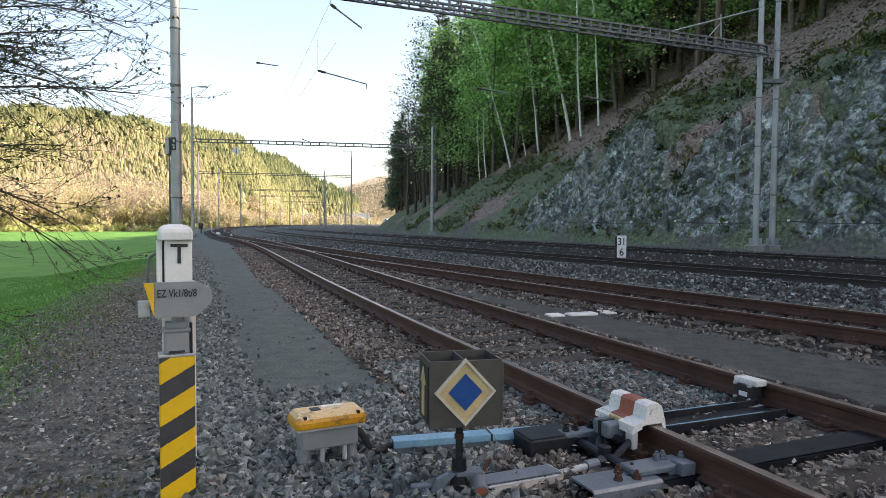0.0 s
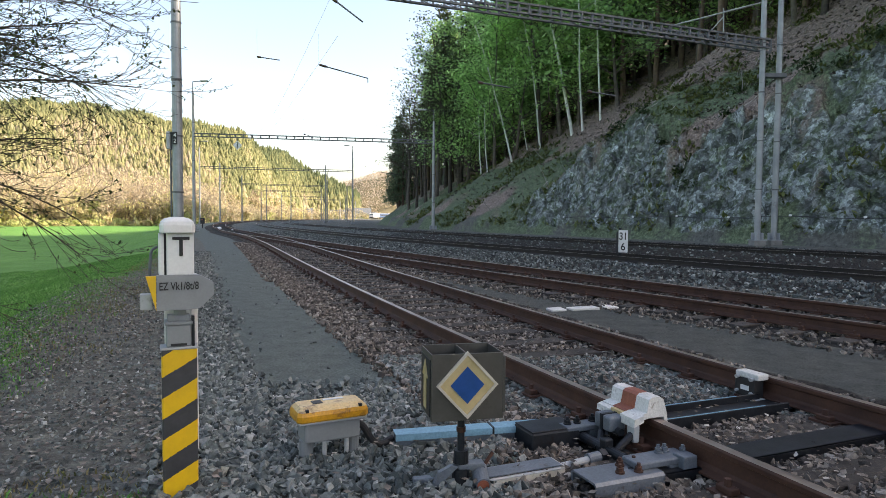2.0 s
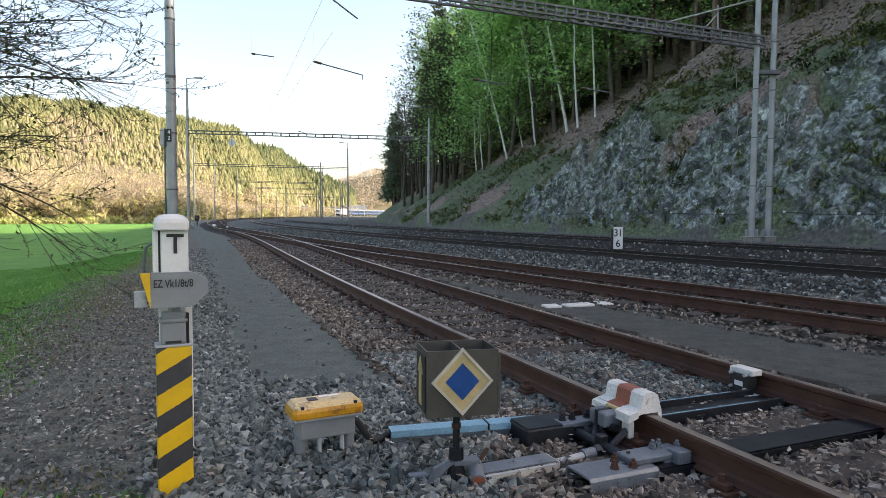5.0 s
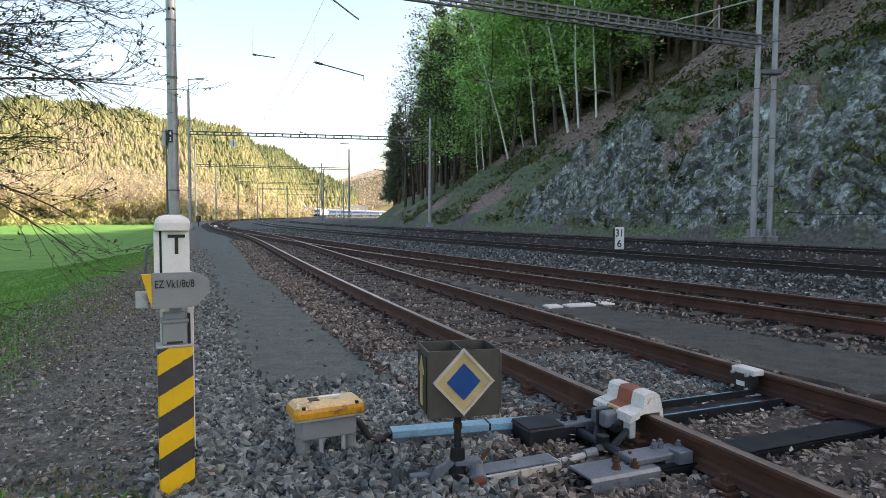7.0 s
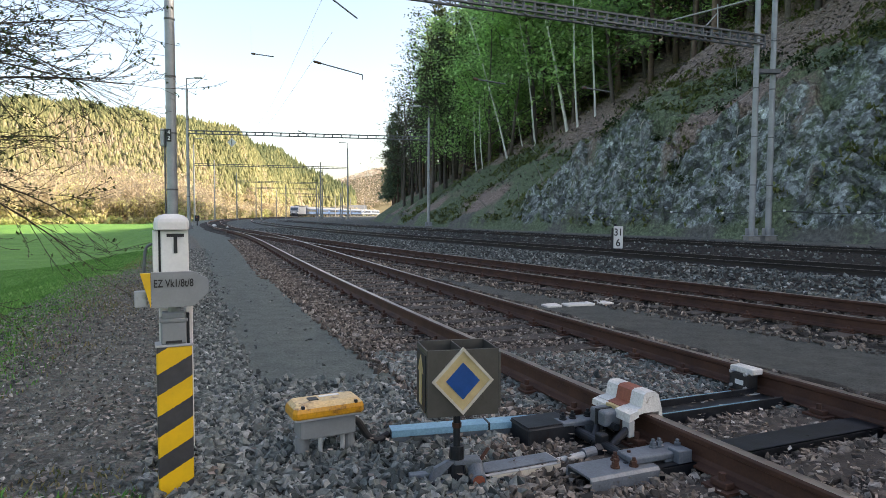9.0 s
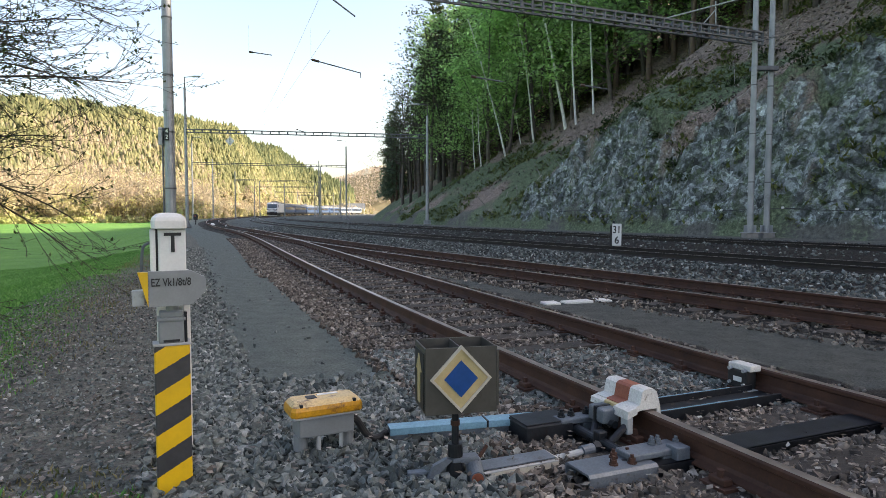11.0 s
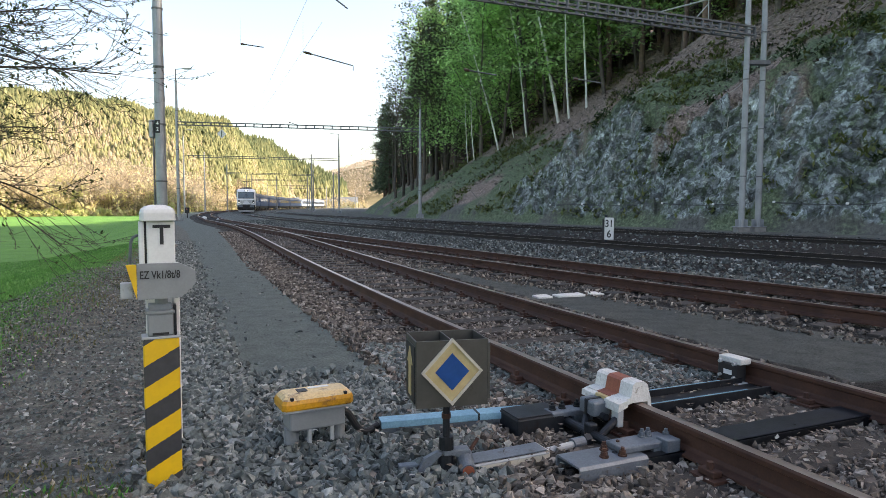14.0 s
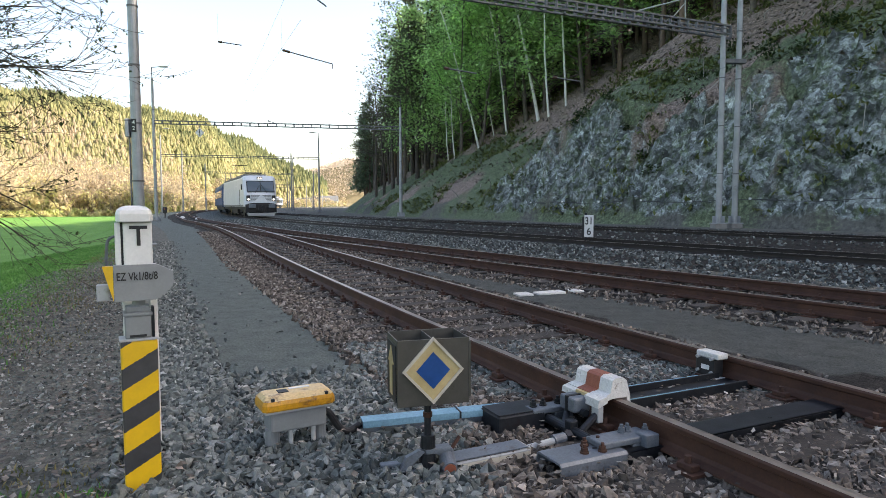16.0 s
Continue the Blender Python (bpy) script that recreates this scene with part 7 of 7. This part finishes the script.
def rail_clamp():
    """White-lidded detector clamped to the inner side of the far rail."""
    ob = empty_at("rail_detector", DERAIL @ pose(1.385, 0.44, 0))
    part("body", box(bmesh.new(), -0.03, 0.07, -0.09, 0.09, 0.05, 0.185, 0.010), M_BLACK, ob, "black detector body")
    part("lid", box(bmesh.new(), -0.02, 0.09, -0.115, 0.095, 0.185, 0.232, 0.010), M_WHITEWORN, ob, "scuffed white lid")
    part("plate", box(bmesh.new(), -0.034, -0.028, -0.045, 0.03, 0.10, 0.135), M_WHITE, ob)
    for y in (-0.07, 0.06):
        part("bolt", tube(bmesh.new(), (-0.05, y, 0.19), (-0.02, y, 0.19), 0.014, 0.014, 8), M_GREYLIGHT, ob)
        part("bolt", tube(bmesh.new(), (-0.05, y, 0.085), (-0.02, y, 0.085), 0.012, 0.012, 8), M_GREYLIGHT, ob)
    part("foot", box(bmesh.new(), -0.08, 0.06, -0.12, -0.06, 0.03, 0.05, 0.004), M_GREYLIGHT, ob)
    return tagged(ob, "black rail detector with white lid clamped to the rail", "detector")


rail_clamp()


def drive_rod():
    """Rod in a shallow channel from the lantern to the derailer."""
    ob = empty_at("drive_rod", DERAIL @ pose(-1.12, -0.22, 0, 0, 0, 1))
    part("channel_top", box(bmesh.new(), 0.0, 0.44, -0.035, 0.085, 0.055, 0.061, 0.001), M_GREYPAINT, ob)
    part("channel_front", box(bmesh.new(), 0.02, 0.44, -0.055, -0.049, -0.01, 0.045, 0.001), M_CREAMEDGE, ob, "pale channel side")
    part("channel_edge", box(bmesh.new(), 0.0, 0.44, -0.057, -0.034, 0.045, 0.051, 0.001), M_GREYLIGHT, ob)
    part("channel_end", box(bmesh.new(), 0.44, 0.446, -0.055, 0.085, -0.01, 0.06, 0.001), M_CREAMEDGE, ob)
    part("rod", tube(bmesh.new(), (0.40, 0.0, 0.03), (0.74, 0.02, 0.045), 0.020, 0.020, 12), M_GREYLIGHT, ob)
    part("rod_coupling", tube(bmesh.new(), (0.64, 0.016, 0.041), (0.72, 0.02, 0.045), 0.032, 0.032, 14), M_GREYPAINT, ob)
    part("rod_nut", tube(bmesh.new(), (0.72, 0.02, 0.045), (0.76, 0.02, 0.046), 0.040, 0.040, 6), M_STEELDARK, ob)
    return tagged(ob, "grey drive rod in a pale channel beside the lantern", "rod")


drive_rod()


# ---------------------------------------------------------------- small things on the ground
def marker_slab(x0, x1, y, turn):
    bm = box(bmesh.new(), -(x1 - x0) / 2, (x1 - x0) / 2, -0.11, 0.11, -0.02, 0.030, 0.01)
    ob = finish("marker_slab", bm, M_WHITEWORN)
    ob.matrix_world = pose((x0 + x1) / 2, y, 0.0, random.uniform(-2, 2), random.uniform(-2, 2), turn)
    return tagged(ob, "white-painted marker slab lying between the sidings", "slab", "white marker slabs")


for x0, x1, y in ((1.56, 1.80, 9.58), (1.88, 2.34, 9.74), (2.42, 2.66, 9.92)):
    marker_slab(x0, x1, y, 18)


def dry_leaves(name, x, y, size, mat, label, seed, lift=0.02):
    rng = np.random.default_rng(seed)
    pts = np.stack([x, y, ground_z(x, y) + lift + rng.uniform(0, 0.015, len(x))], 1)
    tagged(new(name, leaves_mesh(name, pts, size, mat, rng, 0.75, 1.3)), label, "leaves", kind="stuff")


def litter_and_grass():
    rng = np.random.default_rng(44)
    x, y = scatter(-7.5, -1.0, 2.4, 14.0, 420, rng)
    nA = beside(LINE_A, x, y)[1]
    k = (nA < -3.2) & (nA > -5.3) & (rng.random(len(x)) < 0.55 + 0.6 * wave(x, y, 0.5))
    dry_leaves("fallen_leaves", x[k], y[k], 0.029, M_DRYLEAF, "dry brown leaves fallen on the dirt verge", 45)
    S = rng.uniform(s_at(LINE_A, 2.2), s_at(LINE_A, 9.0), 1800)
    n = rng.uniform(-1.6, 1.0, len(S)) * rng.random(len(S)) ** 0.4
    xx = np.interp(S, LINE_A["s"], LINE_A["p"][:, 0]) + n * np.interp(S, LINE_A["s"], LINE_A["n"][:, 0])
    yy = np.interp(S, LINE_A["s"], LINE_A["p"][:, 1]) + n * np.interp(S, LINE_A["s"], LINE_A["n"][:, 1])
    dry_leaves("fallen_leaves", xx, yy, 0.030, M_DRYLEAF, "dry leaves caught between the siding's rails", 46, 0.05)
    x, y = scatter(-1.2, 1.2, 2.6, 4.6, 60, rng)
    dry_leaves("fallen_leaves", x, y, 0.030, M_DRYLEAF, "dry leaves among the ballast", 47, 0.055)

    def blades(name, x, y, tall, mat, label):
        z = ground_z(x, y)
        n = len(x)
        a, ln = rng.uniform(0, 6.283, n), tall * rng.uniform(0.5, 1.3, n)
        w = 0.004 + 0.05 * ln
        lean = rng.uniform(0.1, 0.7, n)[:, None]
        base = np.stack([x, y, z - 0.01], 1)
        side = np.stack([np.cos(a), np.sin(a), 0 * a], 1) * w[:, None]
        fwd = np.stack([-np.sin(a), np.cos(a), 0 * a], 1)
        mid = base + fwd * lean * ln[:, None] * 0.3 + np.array([0, 0, 1.0]) * ln[:, None] * 0.6
        tip = base + fwd * lean * ln[:, None] + np.array([0, 0, 1.0]) * ln[:, None] * 0.95
        v = np.stack([base - side, base + side, tip, mid - side * 0.8], 1).reshape(-1, 3)
        tagged(new(name, mesh_from(name, v, np.arange(4 * n).reshape(-1, 4), mat)), label, "grass", kind="stuff")

    x, y = scatter(-16.0, -3.2, 4.0, 24.0, 600, rng)
    nA = beside(LINE_A, x, y)[1]
    k = nA < -4.2 - 1.0 * rng.random(len(x))
    blades("meadow_grass", x[k], y[k], 0.045, M_GRASS, "short green meadow grass")
    k = (nA < -3.9) & (nA > -5.0) & (rng.random(len(x)) < 0.3 + 0.5 * wave(x, y, 0.6, 3.0))
    blades("verge_grass", x[k], y[k], 0.045, M_DRYGRASS, "sparse dry grass at the meadow's edge")
    x, y = scatter(-2.2, -1.35, 2.7, 3.4, 500, rng)
    blades("verge_grass", x, y, 0.045, M_DRYGRASS, "sparse grass round the striped post")
    x, y = scatter(-2.3, -1.4, 2.5, 3.1, 900, rng)
    k = rng.random(len(x)) < 0.5 + 0.6 * wave(x, y, 0.15)
    blades("verge_grass", x[k], y[k], 0.05, M_GRASS, "green grass sprouting beside the striped post")


litter_and_grass()


def hillside_growth():
    """Tufts, bushes and dead sticks on the rock and the slope above it."""
    rng = np.random.default_rng(61)
    S, m = rng.uniform(-8, 66, 10000), rng.uniform(0.3, 20, 10000)
    dens = wave(S, m, 2.4, 6.0) + 0.4 * wave(S, m, 0.8, 1.0)
    k = dens > 0.12
    S, m = S[k], m[k]
    x, y, _ = on_line(LINE_C, S, 0)
    xx = np.interp(S, LINE_C["s"], LINE_C["p"][:, 0]) + (foot(S) + m) * np.interp(S, LINE_C["s"], LINE_C["n"][:, 0])
    yy = np.interp(S, LINE_C["s"], LINE_C["p"][:, 1]) + (foot(S) + m) * np.interp(S, LINE_C["s"], LINE_C["n"][:, 1])
    zz = ground_z(xx, yy)
    c = np.stack([xx, yy, zz + 0.06], 1)
    pts = (c[:, None, :] + rng.normal(size=(len(c), 7, 3)) * np.array([0.16, 0.16, 0.10])).reshape(-1, 3)
    tagged(new("slope_tufts", leaves_mesh("slope_tufts", pts, 0.15, M_FERN, rng, 0.0, 2.4)), "tufts of grass and moss on the rocky slope", "grass", kind="stuff")
    n = 9000
    S, m = rng.uniform(-8, 62, n), rng.uniform(3, 24, n)
    xx = np.interp(S, LINE_C["s"], LINE_C["p"][:, 0]) + (foot(S) + m) * np.interp(S, LINE_C["s"], LINE_C["n"][:, 0])
    yy = np.interp(S, LINE_C["s"], LINE_C["p"][:, 1]) + (foot(S) + m) * np.interp(S, LINE_C["s"], LINE_C["n"][:, 1])
    pts = np.stack([xx, yy, ground_z(xx, yy) + 0.04], 1)
    tagged(new("slope_litter", leaves_mesh("slope_litter", pts, 0.16, M_DRYLEAF, rng, 0.2, 1.8)), "dead leaves and twigs strewn over the slope", "leaves", kind="stuff")
    for k in range(34):
        s, m = rng.uniform(-7, 32), rng.uniform(1.5, 11)
        x, y, _ = on_line(LINE_C, s, float(foot(s)) + m)
        z = float(ground_z(x, y)[0])
        r = rng.uniform(0.25, 0.75)
        n = int(260 * r)
        pts = rng.normal(size=(n, 3)) * np.array([r * 0.5, r * 0.5, r * 0.33]) + np.array([0, 0, r * 0.25])
        ob = new("bush", leaves_mesh("bush", pts, 0.13, M_BUSH, rng, 0.0, 1.6))
        ob.matrix_world = pose(float(x), float(y), z)
        tagged(ob, "low dark bush clinging to the rock", "bush", "bushes on the rock")
    for k in range(26):
        s, m = rng.uniform(-7, 45), rng.uniform(0.8, 10)
        x, y, _ = on_line(LINE_C, s, float(foot(s)) + m)
        z = float(ground_z(x, y)[0])
        ln, a, e = rng.uniform(0.8, 2.6), rng.uniform(0, 6.28), rng.uniform(0.3, 1.0)
        d = np.array([math.cos(a) * math.cos(e), math.sin(a) * math.cos(e), math.sin(e)]) * ln
        ob = new("dead_stick", tubes_mesh("dead_stick", [(0, 0, -0.15, 0.028, *(d * 0.5), 0.02), (*(d * 0.5), 0.02, *(d + rng.normal(size=3) * 0.1), 0.006)], 5, M_STICK))
        ob.matrix_world = pose(float(x), float(y), z)
        tagged(ob, "pale dead stick leaning on the slope", "stick", "dead sticks on the slope")


M_STICK = surface("bleached_stick", (0.20, 0.19, 0.17), (0.34, 0.32, 0.29), 4.0, 0.9, 0, 30.0, 0.2, 0.002)
hillside_growth()


# ---------------------------------------------------------------- small far things
def dwarf_signal():
    ob = empty_at("dwarf_signal", pose(-27.0, 72.0, float(ground_z(-27.0, 72.0)[0])))
    part("stem", tube(bmesh.new(), (0, 0, 0), (0, 0, 0.5), 0.06, 0.06, 8), M_STEELDARK, ob)
    part("head", box(bmesh.new(), -0.22, 0.22, -0.12, 0.12, 0.5, 1.15, 0.04), M_BLACK, ob)
    part("lens", tube(bmesh.new(), (0, -0.13, 0.95), (0, -0.10, 0.95), 0.08, 0.08, 12), M_REDBROWN, ob)
    tagged(ob, "small black dwarf signal beside the far siding", "signal")


dwarf_signal()
for x, y, r in ((-23.9, 68.5, 0.26), (-20.6, 63.0, 0.20)):
    bm = bmesh.new()
    bmesh.ops.create_icosphere(bm, subdivisions=2, radius=r)
    for v in bm.verts:
        v.co.z = max(v.co.z * 0.8, -0.05)
        v.co += Vector((random.uniform(-1, 1), random.uniform(-1, 1), random.uniform(-1, 1))) * r * 0.06
    ob = finish("marker_stone", bm, M_WHITE)
    ob.matrix_world = pose(x, y, 0.02)
    tagged(ob, "white-painted clearance stone between the diverging tracks", "stone", "clearance stones")


def hanging_diamond():
    ob = empty_at("line_sign", pose(-18.1, 56.6, 7.55))
    bm = hull(bmesh.new(), [[(0.40 * math.cos(k * math.pi / 2), y, 0.40 * math.sin(k * math.pi / 2)) for k in range(4)] for y in (-0.02, 0.02)])
    part("plate", bm, M_WHITE, ob, "white diamond plate with a dark upright bar")
    part("bar", box(bmesh.new(), -0.03, 0.03, -0.03, -0.022, -0.28, 0.28), M_BLACK, ob)
    part("hanger", tube(bmesh.new(), (0, 0, 0.36), (0, 0.2, 0.85), 0.02, 0.02, 6), M_GALVDARK, ob)
    tagged(ob, "white diamond line sign hanging below the portal beam", "sign")


hanging_diamond()


def far_house(x, y, w, d, h, turn, roof_mat):
    ob = empty_at("house", pose(x, y, -2.5, 0, 0, turn))
    part("wall", box(bmesh.new(), -w / 2, w / 2, -d / 2, d / 2, 0, h), M_WALLPALE, ob)
    part("roof", prism(bmesh.new(), [(-d / 2 - 0.4, h), (d / 2 + 0.4, h), (0, h + d * 0.42)], -w / 2 - 0.4, w / 2 + 0.4, pose(0, 0, 0, 0, 0, 90)), roof_mat, ob)
    for k in range(int(w / 3)):
        for z in (1.2, 3.9):
            if z + 1.5 < h:
                part("window", box(bmesh.new(), -w / 2 + 1 + 3 * k, -w / 2 + 2.1 + 3 * k, -d / 2 - 0.03, -d / 2 + 0.02, z, z + 1.4), M_GLASS, ob)
    tagged(ob, "pale two-storey house by the railway at the valley's end", "house", "houses at the valley's end")


far_house(-98.0, 445.0, 14, 9, 6.0, 8, M_ROOF)
far_house(-76.0, 460.0, 10, 8, 5.6, -12, M_ROOF)
far_house(-66.0, 490.0, 20, 10, 6.5, 4, M_ROOF)


def fallen_branches():
    """Bleached sticks and thin stems lying down the rocky slope."""
    rng = np.random.default_rng(58)
    for _ in range(56):
        s = rng.uniform(6, 40)
        m = rng.uniform(1.5, 15)
        ln = rng.uniform(0.5, 1.6)
        pts = []
        ds = rng.uniform(-0.5, 0.5)
        for k in range(5):
            ss = np.array([s + ds * ln * k / 4])
            x, y, _ = on_line(LINE_C, ss, foot(ss) + m + ln * 0.7 * k / 4)
            pts.append((float(x[0]), float(y[0]), float(ground_z(x, y)[0]) + 0.05 + rng.uniform(0, 0.05)))
        bm = bmesh.new()
        for a, b in zip(pts, pts[1:]):
            tube(bm, a, b, 0.022, 0.018, 5)
        ob = finish("fallen_branch", bm, M_STICK)
        tagged(ob, "bleached bare branch lying on the rocky slope", "branch", "fallen branches on the slope")


M_STICK = surface("bleached_branch", (0.30, 0.27, 0.23), (0.46, 0.43, 0.38), 4.0, 0.9, 0, 40.0, 0.2, 0.002)
fallen_branches()


def motions():
    for vehicle, back in TRAIN:
        key_vehicle(vehicle, back)


motions()
